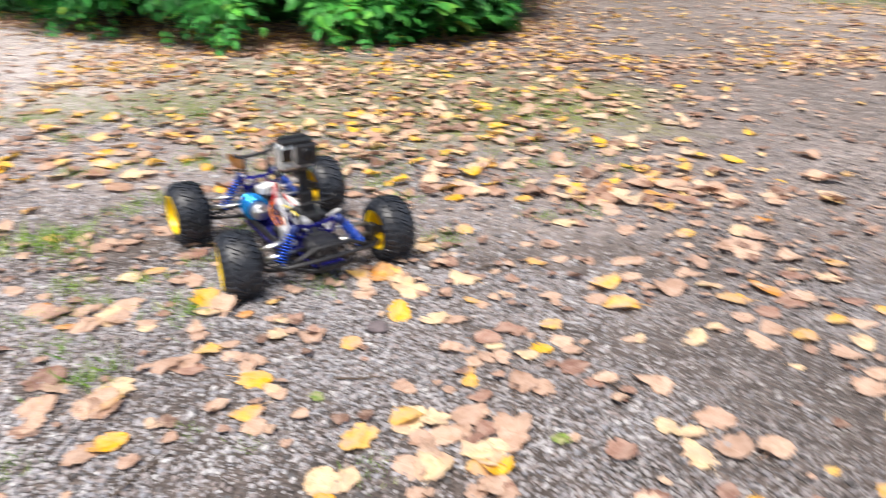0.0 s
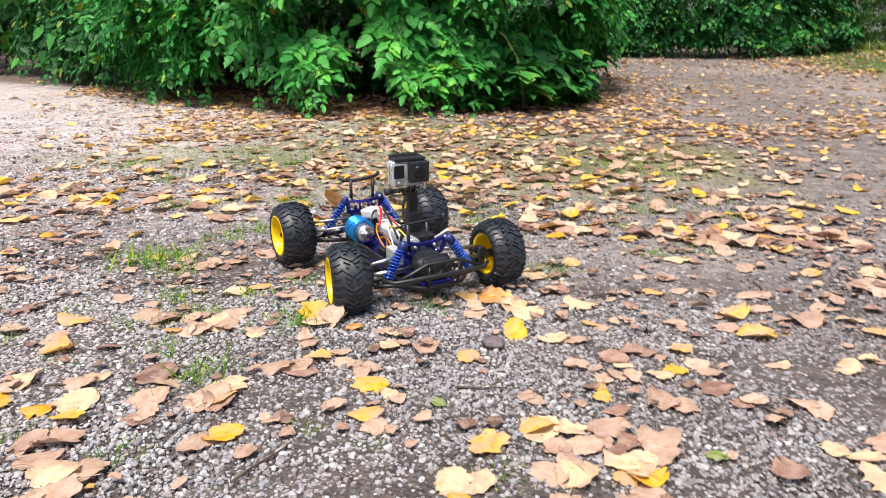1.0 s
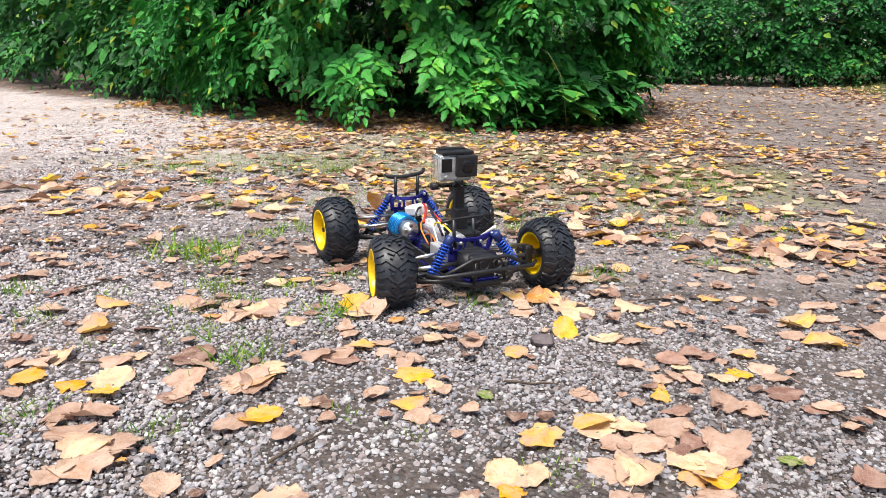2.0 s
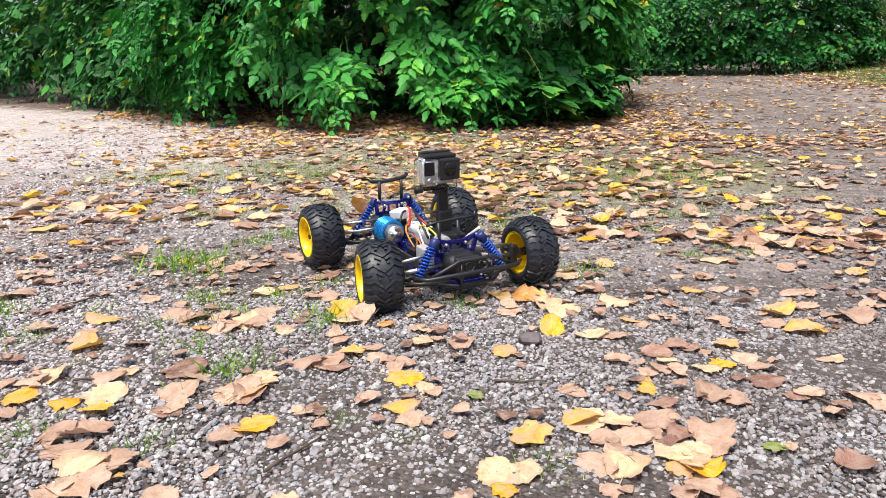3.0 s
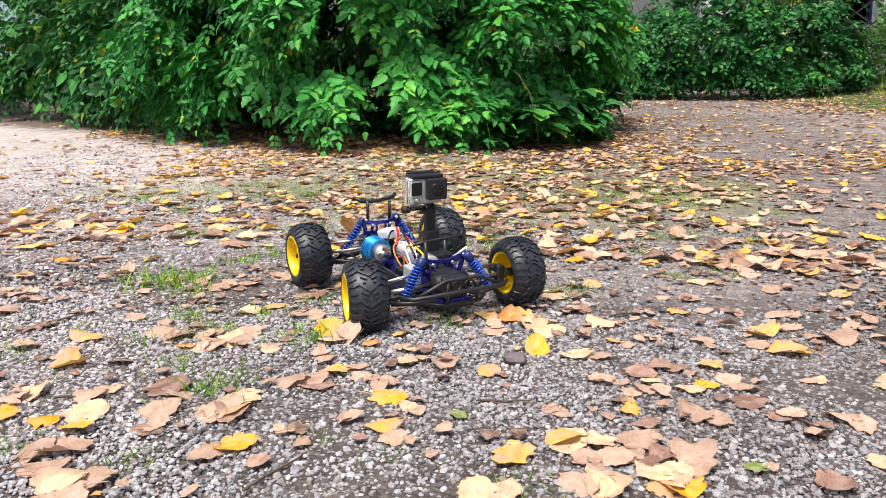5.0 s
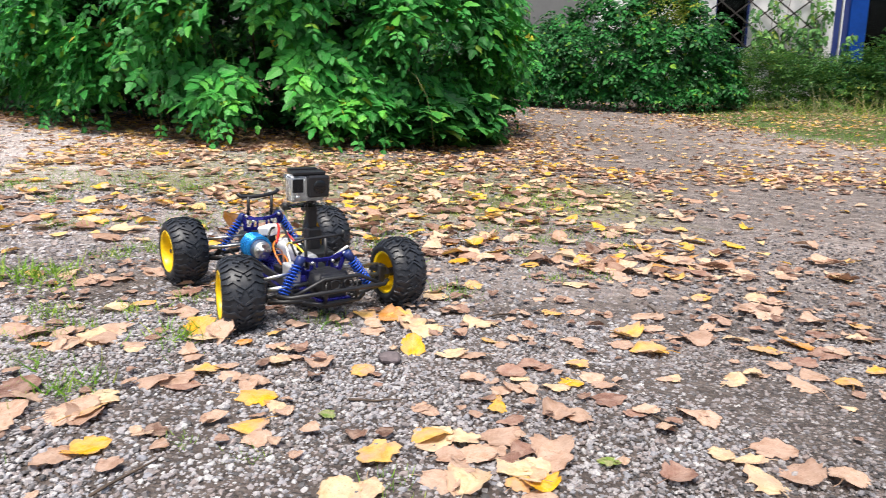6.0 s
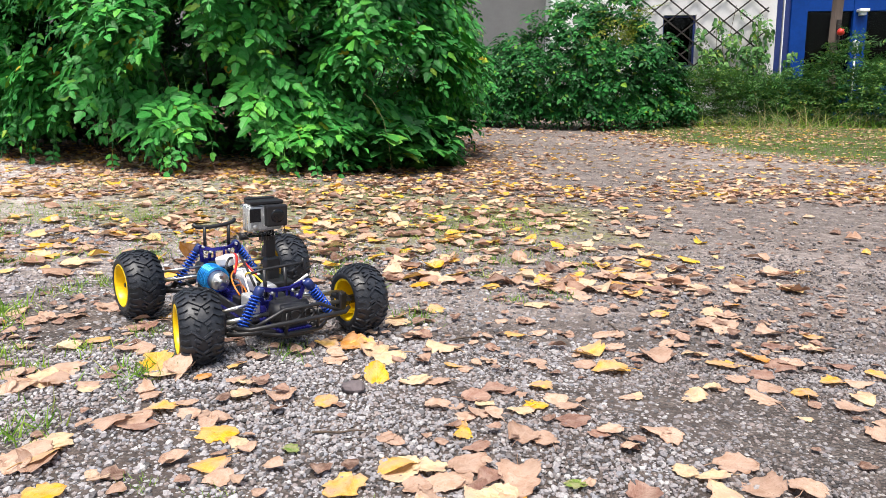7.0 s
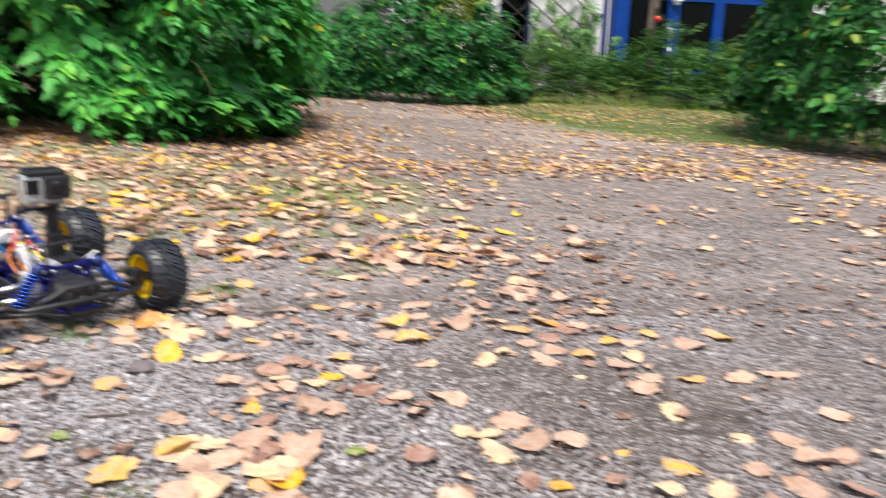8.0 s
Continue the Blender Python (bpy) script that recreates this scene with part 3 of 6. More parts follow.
litter("leaf_litter", 1100, litter_place((-9.0, -2.5, 3.0, 11.0), lambda x, y: 0.3 + 0 * x), 0.05, 25, "few leaves on the pale side path")
litter("leaf_litter", 5200, litter_place((2.4, 7.0, 4.2, 10.4), lambda x, y: 0.75 * np.exp(-((x - np.interp(y, [5.6, 5.85, 6.25, 6.95, 7.7, 9.9, 11.2], [4.6, 4.05, 3.45, 3.18, 3.0, 2.95, 3.2])) / 0.35) ** 2) + 0.20), 0.046, 26, "brown leaves gathered along the lawn's edge")


def under_shrub(rng, count):
    """Along the foot of the large shrub."""
    x = rng.uniform(-4.6, 0.5, count)
    y = 4.45 + 0.68 * np.abs(x + 1.25) + rng.normal(0.1, 0.28, count)
    return x, y


litter("leaf_litter", 2600, under_shrub, 0.045, 28, "brown leaves gathered under the large shrub")
litter("leaf_litter", 1700, litter_place((-5.5, 5.5, -5.0, 0.6), lambda x, y: 0.7 + 0 * x), 0.055, 29, "fallen leaves scattered over the open gravel")
litter("leaf_litter", 1300, litter_place((-6.0, -1.0, 0.4, 2.2), lambda x, y: 0.55 * np.clip(-x - 0.6, 0, 1)), 0.05, 30, "fallen leaves beside the gravel")
litter("leaf_litter", 1500, litter_place((1.1, 7.0, 0.4, 5.4), lambda x, y: 0.5 * np.clip(x - 0.9 - 0.6 * np.clip(y - 1, 0, 2), 0, 1)), 0.05, 31, "few fallen leaves on the trodden earth")


# ---- shrubs ----
def plain_leaf(rng):
    """A simple pointed leaf 1 long along +y: verts, triangles, uv."""
    flat = [(0, 0), (0, 0.5), (0, 1.0)]
    for s in (1, -1):
        flat += [(s * 0.36 * rng.uniform(0.85, 1.15), 0.28), (s * 0.27 * rng.uniform(0.8, 1.15), 0.64)]
    fold, droop = rng.uniform(0.02, 0.28), rng.uniform(0.05, 0.35)
    v = np.array([(x, y, fold * abs(x) - droop * y * y) for x, y in flat])
    tri = [(0, 3, 1), (3, 4, 1), (4, 2, 1), (1, 5, 0), (1, 6, 5), (1, 2, 6)]
    return v, np.array(tri), np.array([(y, 0.5 + x) for x, y in flat])


def leafy_twig(rng, pairs=4, length=0.20, leaf=0.062):
    """A drooping twig end with pointed leaves in pairs, along +y."""
    vs, qs, us, base = [], [], [], 0
    spots = [(k, s) for k in range(pairs) for s in (-1, 1)] + [(pairs, 0)]
    for k, s in spots:
        u = 0.15 + 0.85 * k / pairs
        size = leaf * (1.05 - 0.45 * u) * rng.uniform(0.8, 1.2) * 1.15
        v, q, uv = plain_leaf(rng)
        yaw = -s * radians(rng.uniform(28, 68)) if s else rng.normal(0, 0.2)
        r = turns(np.array([yaw]), np.array([rng.normal(-0.18, 0.2)]), np.array([rng.normal(0, 0.25)]))[0]
        vs.append((v * size) @ r.T + (s * 0.012, u * length, -0.35 * length * u * u))
        qs.append(q + base)
        us.append(uv)
        base += len(v)
    for k in range(3):
        n = base
        for u in (k / 3, (k + 1) / 3):
            for dx in (-0.0016, 0.0016):
                vs.append(np.array([[dx, u * length, -0.35 * length * u * u - 0.001]]))
                us.append(np.array([[0.02, 0.5]]))
        qs.append(np.array([[n, n + 1, n + 3], [n, n + 3, n + 2]]))
        base += 4
    return np.concatenate(vs), np.concatenate(qs), np.concatenate(us)


def foliage(name, mats, shapes, material, rng):
    """All leaves of one shrub as one mesh; mats n x 4 x 4."""
    kinds = rng.integers(0, len(shapes), len(mats))
    vs, fs, us, base = [], [], [], 0
    for k, (v, q, uv) in enumerate(shapes):
        pick = mats[kinds == k]
        if len(pick):
            a, b = spread(v, q, pick)
            vs.append(a)
            fs.append(b + base)
            us.append(np.tile(uv, (len(pick), 1)))
            base += len(a)
    me = mesh_np(name, np.concatenate(vs), np.concatenate(fs), np.concatenate(us), smooth=False)
    me.materials.append(material)
    return me


def shoot(rng, root, tip, rise):
    """Points of an arching stem from root to tip."""
    root, tip = np.array(root), np.array(tip)
    mid = (root + tip) / 2 + (0, 0, rise)
    u = np.linspace(0, 1, 9)[:, None]
    return (1 - u) ** 2 * root + 2 * u * (1 - u) * mid + u**2 * tip


def shrub(label, seed, line, height, depth, shoots, per, shapes, material, bulge=0.35, size=1.0, skirt=0.06, gap=0.0, category="shrub", stem_r=0.006, hollow=-2.0, fan=1.3, face=0.25):
    """A shrub along a ground line (points x, y from its one end to the other; its front lies to the right of that line):
    arching stems that rise from inside and hang over to the front, with leaves all along them."""
    rng = np.random.default_rng(seed)
    line = np.array(line, float)
    seg = np.r_[0, np.cumsum(np.hypot(*np.diff(line, axis=0).T))]
    holder = thing("shrub", Matrix.Translation((line[:, 0].mean(), line[:, 1].mean(), float(ground_z(line[:, 0].mean(), line[:, 1].mean())))), label, category)
    origin = np.array(holder.matrix_world.translation)
    mats = []
    for k in range(shoots):
        s = rng.uniform(0, seg[-1])
        for _ in range(5):
            # sprays grow in tiers with dark hollows between them
            if noise.noise((s * 1.7, (tier := rng.random() ** 0.85) * height * 3.0, seed)) > hollow:
                break
            s = rng.uniform(0, seg[-1])
        i = min(np.searchsorted(seg, s, side="right") - 1, len(line) - 2)
        d = line[i + 1] - line[i]
        d /= np.hypot(*d)
        front = np.array([d[1], -d[0]])
        p = line[i] + d * (s - seg[i])
        clear = skirt + gap * max(0.0, noise.noise((s * 1.3, seed, 0.5)) + 0.15)
        h = clear + (height - clear) * tier
        back = rng.uniform(0, 1) ** 1.35
        out = bulge * math.sin(math.pi * min(1.0, 0.10 + h / height * 0.85)) * (1 + 0.35 * noise.noise((s * 1.6, h * 2.0, seed)))
        tip = p + front * (out - back * depth * 0.8)
        root = p - front * (0.3 + rng.uniform(0.1, 0.8) * depth * 0.6) + d * rng.normal(0, 0.2)
        gz = float(ground_z(*tip))
        drop = rng.uniform(0.02, 0.22)
        pts = shoot(rng, (*root, float(ground_z(*root)) - 0.02), (*tip, gz + max(clear * rng.uniform(0.5, 1.3), h - drop)), 0.25 + h * 0.45)
        if k % 12 == 0:
            bm = bmesh.new()
            bm_tube(bm, [Vector(q - origin) for q in pts[::2]], [stem_r * (1 - 0.18 * j) for j in range(5)], 5)
            part("branch", bm, BARK, holder)
        # leaves on the outer part of the stem
        u = np.sort(rng.uniform(0.5, 1.0, per))
        at = np.stack([np.interp(u * 8, np.arange(9), pts[:, c]) for c in range(3)], -1)
        yaw0 = math.atan2(-front[0], front[1])
        side = np.where(np.arange(per) % 2, 1.0, -1.0)
        yaw = yaw0 + side * rng.uniform(0.05, fan, per) + rng.normal(0, 0.2, per)
        rot = turns(yaw, rng.normal(-0.42, 0.30, per), side * face + rng.normal(0, 0.28, per))
        mats.append(poses(at - origin, rot, size * rng.uniform(0.7, 1.15, per)))
    mats = np.concatenate(mats)
    keep = mats[:, 2, 3] + origin[2] > ground_z(mats[:, 0, 3] + origin[0], mats[:, 1, 3] + origin[1]) + 0.05
    part("foliage", foliage("foliage", mats[keep], shapes, material, rng), material, holder)
    return holder


def leaflet(rng, wide=0.33, fine=True):
    """A pointed, coarsely toothed leaflet 1 long along +y: verts, triangles, uv."""
    flat = [(0, 0), (0, 0.45), (0, 1.0)]
    rim = [(0.66, 0.10), (1.0, 0.34), (0.62, 0.47), (0.66, 0.68)] if fine else [(0.85, 0.25), (0.70, 0.62)]
    for side in (1, -1):
        flat += [(side * wide * x * rng.uniform(0.85, 1.15), y + rng.uniform(-0.03, 0.03)) for x, y in rim]
    fold, droop = rng.uniform(0.02, 0.30), rng.uniform(0.02, 0.30)
    v = np.array([(x, y, fold * abs(x) - droop * y * y) for x, y in flat])
    if fine:
        one = [(0, 3, 1), (3, 4, 1), (4, 5, 1), (5, 2, 1), (5, 6, 2)]
        tri = one + [(0, 1, 7), (7, 1, 8), (8, 1, 9), (9, 1, 2), (9, 2, 10)]
    else:
        tri = [(0, 3, 1), (3, 4, 1), (4, 2, 1), (1, 5, 0), (1, 6, 5), (1, 2, 6)]
    return v, np.array(tri), np.array([(y, 0.5 + x) for x, y in flat])


def feathered_shoot(rng, length, nodes, frond, pairs, leaf, fine=True, wide=0.33):
    """A shoot along +y that hangs over, with compound leaves in opposite pairs that grow smaller to the tip."""
    vs, qs, us, base = [], [], [], 0

    def bar(a, b, r):
        nonlocal base
        a, b = np.array(a), np.array(b)
        side = np.cross(b - a, (0, 0, 1.0))
        side *= r / (np.linalg.norm(side) + 1e-9)
        vs.append(np.stack([a - side, a + side, b + side * 0.6, b - side * 0.6]))
        qs.append(np.array([[0, 1, 2], [0, 2, 3]]) + base)
        us.append(np.tile([[0.02, 0.5]], (4, 1)))
        base += 4

    def along(u):
        return np.array([0.0, u * length, 0.05 * length * math.sin(3 * u) - 0.20 * length * u * u])

    for k in range(nodes):
        bar(along(k / nodes), along((k + 1) / nodes), 0.0015)
    for k, side in [(k, sd) for k in range(nodes) for sd in (-1, 1)] + [(nodes, 0)]:
        u = (0.25 + 0.75 * k / nodes)
        big = frond * (1.0 - 0.5 * (k / nodes) ** 1.5) * rng.uniform(0.82, 1.15)
        at = along(u)
        turn = turns(np.array([-side * radians(rng.uniform(35, 70)) if side else rng.normal(0, 0.2)]), np.array([rng.normal(-0.14, 0.12)]), np.array([side * 0.12 + rng.normal(0, 0.10)]))[0]
        many = max(1, pairs - (k == nodes) - int(rng.random() < 0.3))
        tipy = 0.62 * big
        bar(at, at + turn @ np.array([0, tipy, -0.10 * big]), 0.0009)
        for m, sd in [(m, sd) for m in range(many) for sd in (-1, 1)] + [(many, 0)]:
            w = 0.30 + 0.70 * m / many
            size = leaf * (big / frond) * (1.12 if not sd else 1.0 - 0.12 * w) * rng.uniform(0.85, 1.15)
            v, q, uv = leaflet(rng, wide, fine)
            r = turns(np.array([-sd * radians(rng.uniform(52, 80)) if sd else rng.normal(0, 0.12)]), np.array([rng.normal(-0.10, 0.08)]), np.array([rng.normal(0, 0.09)]))[0]
            local = (v * size) @ r.T + (sd * 0.004, w * tipy, -0.10 * big * w * w)
            vs.append(local @ turn.T + at)
            qs.append(q + base)
            us.append(uv)
            base += len(v)
    return np.concatenate(vs), np.concatenate(qs), np.concatenate(us)


def bough_shrub(label, seed, line, tops, boughs, per, shapes, material, bulge=0.35, size=1.0, low=0.12, depth=0.7, back=1.2, droop=0.66, stem_r=0.008, reach=0.06, feet=(0.0, 0.0), spread=1.35, lumps=0.55):
    """A shrub along a ground line (its front lies to the right of that line). Its leaves grow in boughs that
    lie over one another like roof tiles with shade between them. tops, feet: heights at even
    steps along the line at which the leaves end above and begin below."""
    rng = np.random.default_rng(seed)
    line = np.array(line, float)
    seg = np.r_[0, np.cumsum(np.hypot(*np.diff(line, axis=0).T))]
    mid = line.mean(0)
    holder = thing("shrub", Matrix.Translation((*mid, float(ground_z(*mid)))), label, "shrub")
    origin = np.array(holder.matrix_world.translation)
    mats = []
    for k in range(boughs):
        # golden-ratio steps spread the boughs evenly
        s = seg[-1] * ((k * 0.618034 + rng.uniform(-0.02, 0.02)) % 1.0)
        i = min(np.searchsorted(seg, s, side="right") - 1, len(line) - 2)
        d = line[i + 1] - line[i]
        d /= np.hypot(*d)
        front = np.array([d[1], -d[0]])
        top = float(np.interp(s / seg[-1], np.linspace(0, 1, len(tops)), tops))
        rel = min(1.0, max(0.0, (k + rng.uniform(-6, 6)) / boughs))
        foot = low + float(np.interp(s / seg[-1], np.linspace(0, 1, len(feet)), feet))
        h = foot + (top - foot) * rel
        round_ = 1 - (1.2 if rel > 0.42 else 0.7) * ((rel - 0.42) / 0.58) ** 2
        lump = 1 + lumps * noise.noise((s * 1.5, h * 1.9, seed))
        inner = rng.random() < 0.22
        behind = rng.uniform(0.25, 1.0) * depth if inner else rng.uniform(0, 0.14)
        if rel > 0.88 and rng.random() < 0.6:
            behind = rng.uniform(0, back)
        centre = line[i] + d * (s - seg[i]) + front * (bulge * round_ * lump - behind)
        gz = float(ground_z(*centre))
        yaw0 = math.atan2(-front[0], front[1]) + rng.normal(0, 0.35)
        if k % 5 == 0:
            root = centre - front * (0.25 + 0.5 * depth) + d * rng.normal(0, 0.2)
            pts = shoot(rng, (*root, float(ground_z(*root)) - 0.02), (*centre, gz + h), 0.15 + h * 0.4)
            bm = bmesh.new()
            bm_tube(bm, [Vector(q - origin) for q in pts[::2]], [stem_r * (1 - 0.18 * j) for j in range(5)], 5)
            part("branch", bm, BARK, holder)
        yaw = yaw0 + rng.uniform(-spread, spread, per)
        pitch = rng.normal(-droop - 0.35 * (0.5 - rel), 0.24, per)
        at = np.stack([rng.normal(centre[0], 0.07, per), rng.normal(centre[1], 0.07, per), gz + h + rng.normal(0, 0.06, per)], -1)
        at[:, 0] -= np.cos(yaw + math.pi / 2) * reach
        at[:, 1] -= np.sin(yaw + math.pi / 2) * reach
        mats.append(poses(at - origin, turns(yaw, pitch, rng.normal(0, 0.16, per)), size * rng.uniform(0.75, 1.15, per)))
    mats = np.concatenate(mats)
    # shoots that would reach into the soil are lifted until they just touch it
    tip = mats @ np.array([0, 0.52, -0.06, 1.0])
    short = ground_z(tip[:, 0] + origin[0], tip[:, 1] + origin[1]) + 0.03 - (tip[:, 2] + origin[2])
    mats[:, 2, 3] += np.maximum(short, 0)
    part("foliage", foliage("foliage", mats, shapes, material, rng), material, holder)
    return holder


_rng = np.random.default_rng(5)
FEATHER = [feathered_shoot(_rng, _rng.uniform(0.30, 0.42), 2, 0.25, 3, _rng.uniform(0.078, 0.092)) for _ in range(9)]
FAR_FEATHER = [feathered_shoot(_rng, _rng.uniform(0.30, 0.42), 2, 0.22, 2, _rng.uniform(0.080, 0.10), False, 0.34) for _ in range(6)]
BROAD = [feathered_shoot(_rng, 0.20, 2, 0.10, 1, 0.105, True, 0.46) for _ in range(4)]
WISP = [feathered_shoot(_rng, _rng.uniform(0.30, 0.42), 3, 0.15, 2, 0.058, False, 0.24) for _ in range(5)]
FINE_TWIG = [leafy_twig(_rng, 3, _rng.uniform(0.13, 0.18), _rng.uniform(0.055, 0.07)) for _ in range(6)]
PLAIN_TWIG = [leafy_twig(_rng, 4, _rng.uniform(0.16, 0.24), _rng.uniform(0.06, 0.075)) for _ in range(6)]

# the large shrub before the path; a dark hollow opens under it beside the lowest bough
FEET = (0.1, 0.1, 0.05, 0.1, 0.15, 0.3, 0.32, 0.05, 0.0, 0.1, 0.02, 0.0, 0.05, 0.1, 0.1)
bough_shrub("dense green shrub with feathered toothed leaves drooping to the ground", 31, [(-3.6, 6.9), (-2.9, 5.65), (-2.1, 5.05), (-1.25, 4.70), (-0.68, 5.00), (-0.30, 5.45), (-0.08, 6.2), (0.04, 7.4)],
            (2.3, 2.3, 2.4, 2.4, 2.3), 140, 13, FEATHER, FOLIAGE, bulge=0.32, low=0.20, droop=0.70, reach=0.02, feet=FEET, spread=0.95, lumps=0.9)
bough_shrub("low broad-leaved undergrowth at the foot of the shrub", 44, [(-0.62, 4.85), (-0.35, 4.92), (-0.02, 5.15), (0.10, 5.6)], (0.22, 0.30, 0.28, 0.2), 20, 5, BROAD, FOLIAGE_MID, bulge=0.12, low=0.06, depth=0.2, back=0.1, droop=0.1, reach=0.05, stem_r=0.004)
# added backdrop: blocks light from behind and keeps the large shrub's hollows dark
shrub("dark inner shrub mass added to shade the large shrub's hollows", 39, [(-3.4, 6.9), (-2.2, 5.9), (-1.2, 5.55), (-0.6, 6.2), (-0.45, 7.4)], 2.6, 1.2, 460, 8, PLAIN_TWIG, FOLIAGE_SHADED, bulge=0.1, size=1.15)
bough_shrub("green shrub hedge along the side path", 32, [(-13.2, 14.4), (-10.2, 12.1), (-6.9, 9.5), (-4.7, 7.9), (-2.9, 6.7)], (2.6, 2.6, 2.6), 75, 7, FAR_FEATHER, FOLIAGE_MID, bulge=0.4, size=1.75)
bough_shrub("green shrub leaning over the side path's edge", 43, [(-6.05, 8.75), (-4.55, 7.45), (-3.55, 6.55), (-2.85, 6.05)], (2.3, 2.3), 90, 7, FAR_FEATHER, FOLIAGE_MID, bulge=0.3, size=1.3, low=0.18)
# across the path
bough_shrub("dark green feather-leaved shrub behind the path", 33, [(-1.6, 12.0), (0.3, 11.0), (1.3, 10.75)], (1.2, 1.15, 1.2), 90, 7, FAR_FEATHER, FOLIAGE_SHADED, bulge=0.3, size=0.9, low=0.10)
bough_shrub("broad rounded dark green shrub at the path's edge", 37, [(0.95, 10.9), (1.9, 10.55), (2.8, 10.4), (3.4, 10.6), (3.7, 11.2)], (1.1, 1.45, 1.95, 2.0, 1.5, 0.9), 165, 8, FAR_FEATHER, FOLIAGE_SHADED, bulge=0.35, size=0.85, low=0.08)
bough_shrub("yellowing leafy shoots at the top of the dark shrub", 46, [(2.4, 10.45), (3.1, 10.35)], (1.6, 1.6), 10, 7, WISP, FOLIAGE_YELLOW, bulge=0.25, low=1.25, depth=0.1, back=0.2, droop=0.1)
# added back row that hides bright wall and ground behind the far shrubs
shrub("dark filler shrub added against the house wall", 38, [(-2.4, 12.4), (0.6, 12.0), (3.6, 11.9)], 1.3, 0.8, 150, 9, FINE_TWIG, FOLIAGE_SHADED, bulge=0.15, size=1.2)
bough_shrub("feathery grey-green shrub and weeds under the trellis", 34, [(3.7, 11.0), (4.6, 10.8), (5.4, 10.75), (6.0, 10.9)], (0.6, 0.85, 0.6, 0.75, 0.45), 110, 7, WISP, FOLIAGE_PALE, bulge=0.12, low=0.08, droop=-0.2, depth=0.4, back=0.4, reach=0.08, stem_r=0.003)
bough_shrub("feathery yellowish green shrub beside the blue door", 35, [(5.75, 10.95), (6.7, 10.5), (8.0, 10.4), (9.4, 9.6)], (0.8, 1.25, 0.8, 1.05, 0.7, 1.2, 0.9, 1.4), 135, 7, WISP, FOLIAGE_PALE, bulge=0.2, size=1.2, low=0.08, droop=-0.2, depth=0.5, back=0.5, reach=0.08, stem_r=0.004)
bough_shrub("low dark green bush before the blue entrance", 45, [(5.5, 11.5), (7.2, 11.3), (9.6, 10.6)], (0.75, 0.85, 0.8, 0.9), 80, 7, FAR_FEATHER, FOLIAGE_MID, bulge=0.15, size=0.8, low=0.12, depth=0.4, back=0.4)
bough_shrub("dark green shrub at the grass edge", 36, [(6.9, 7.8), (5.75, 7.0), (5.25, 6.1), (5.15, 5.0), (5.8, 3.8)], (2.4, 2.5, 2.5, 2.4), 135, 7, FAR_FEATHER, FOLIAGE_MID, bulge=0.4, size=1.15, low=0.22)

# a bare pale shoot before the leaves
_bm = bmesh.new()
bm_tube(_bm, [(-0.34, 4.72, 0.57), (-0.27, 4.62, 0.52), (-0.20, 4.58, 0.40), (-0.17, 4.60, 0.24), (-0.16, 4.72, 0.06)], [0.0010, 0.0013, 0.0016, 0.0018, 0.002], 6)
_stem = part("bare_shoot", _bm, plain("pale_bark", (0.17, 0.16, 0.07), 0.8, grain=90, vary=0.3), None)
tagged(_stem, "thin pale bare shoot before the shrub", "shoot")


# ---- grass ----
def blades(rng, x, y, height, lean=0.5, wide=1.0):
    """Arrays of bent grass blades at x, y."""
    n = len(x)
    t = np.array([(-0.028, 0, 0), (0.028, 0, 0), (-0.022, 0.10, 0.5), (0.022, 0.10, 0.5), (-0.004, 0.34, 0.95), (0.004, 0.34, 0.95)])
    t[:, 0] *= wide
    f = np.array([(0, 1, 3, 2), (2, 3, 5, 4)])
    h = height * rng.uniform(0.45, 1.2, n)
    rot = turns(rng.uniform(0, 6.3, n), rng.normal(0, lean, n), rng.normal(0, lean, n))
    v, q = spread(t, f, poses(np.stack([x, y, ground_z(x, y) - 0.003], -1), rot, h))
    return v, q, np.tile(np.array([(0.1, 0.3), (0.1, 0.7), (0.5, 0.3), (0.5, 0.7), (0.9, 0.3), (0.9, 0.7)]), (n, 1))


def grass_patch(name, x, y, height, seed, material, label, lean=0.5, kind="stuff", group="", wide=1.0):
    rng = np.random.default_rng(seed)
    me = mesh_np(name, *blades(rng, x, y, height, lean, wide))
    me.materials.append(material)
    return tagged(new(name, me), label, "grass", group, kind)


_rng = np.random.default_rng(77)
_x, _y = _rng.uniform(2.7, 9.0, 42000), _rng.uniform(5.6, 11.2, 42000)
_edge = np.interp(_y, [5.6, 5.85, 6.25, 6.95, 7.7, 9.9, 11.2], [4.6, 4.05, 3.45, 3.18, 3.0, 2.95, 3.2]) + 0.12 * np.sin(_y * 5) + _rng.normal(0, 0.06, len(_y))
_ok = _x > _edge
grass_patch("grass", _x[_ok], _y[_ok], 0.05, 78, LAWN, "short green lawn grass with fallen leaves")
_x, _y = _rng.normal(0, 1, 190) * 0.4 + 5.0, _rng.normal(0, 1, 190) * 0.15 + 9.95
grass_patch("grass", _x, _y, 0.46, 79, DRY_GRASS, "tall dry straw-coloured grass clump", 0.8, wide=0.2)
_x, _y = _rng.uniform(3.9, 6.8, 380), _rng.uniform(9.9, 10.6, 380)
grass_patch("grass", _x, _y, 0.27, 80, GRASS, "tall weeds and grass below the wall", 0.4, wide=0.4)
_x, _y = _rng.uniform(-2.6, 0.9, 30000), _rng.uniform(1.5, 4.3, 30000)
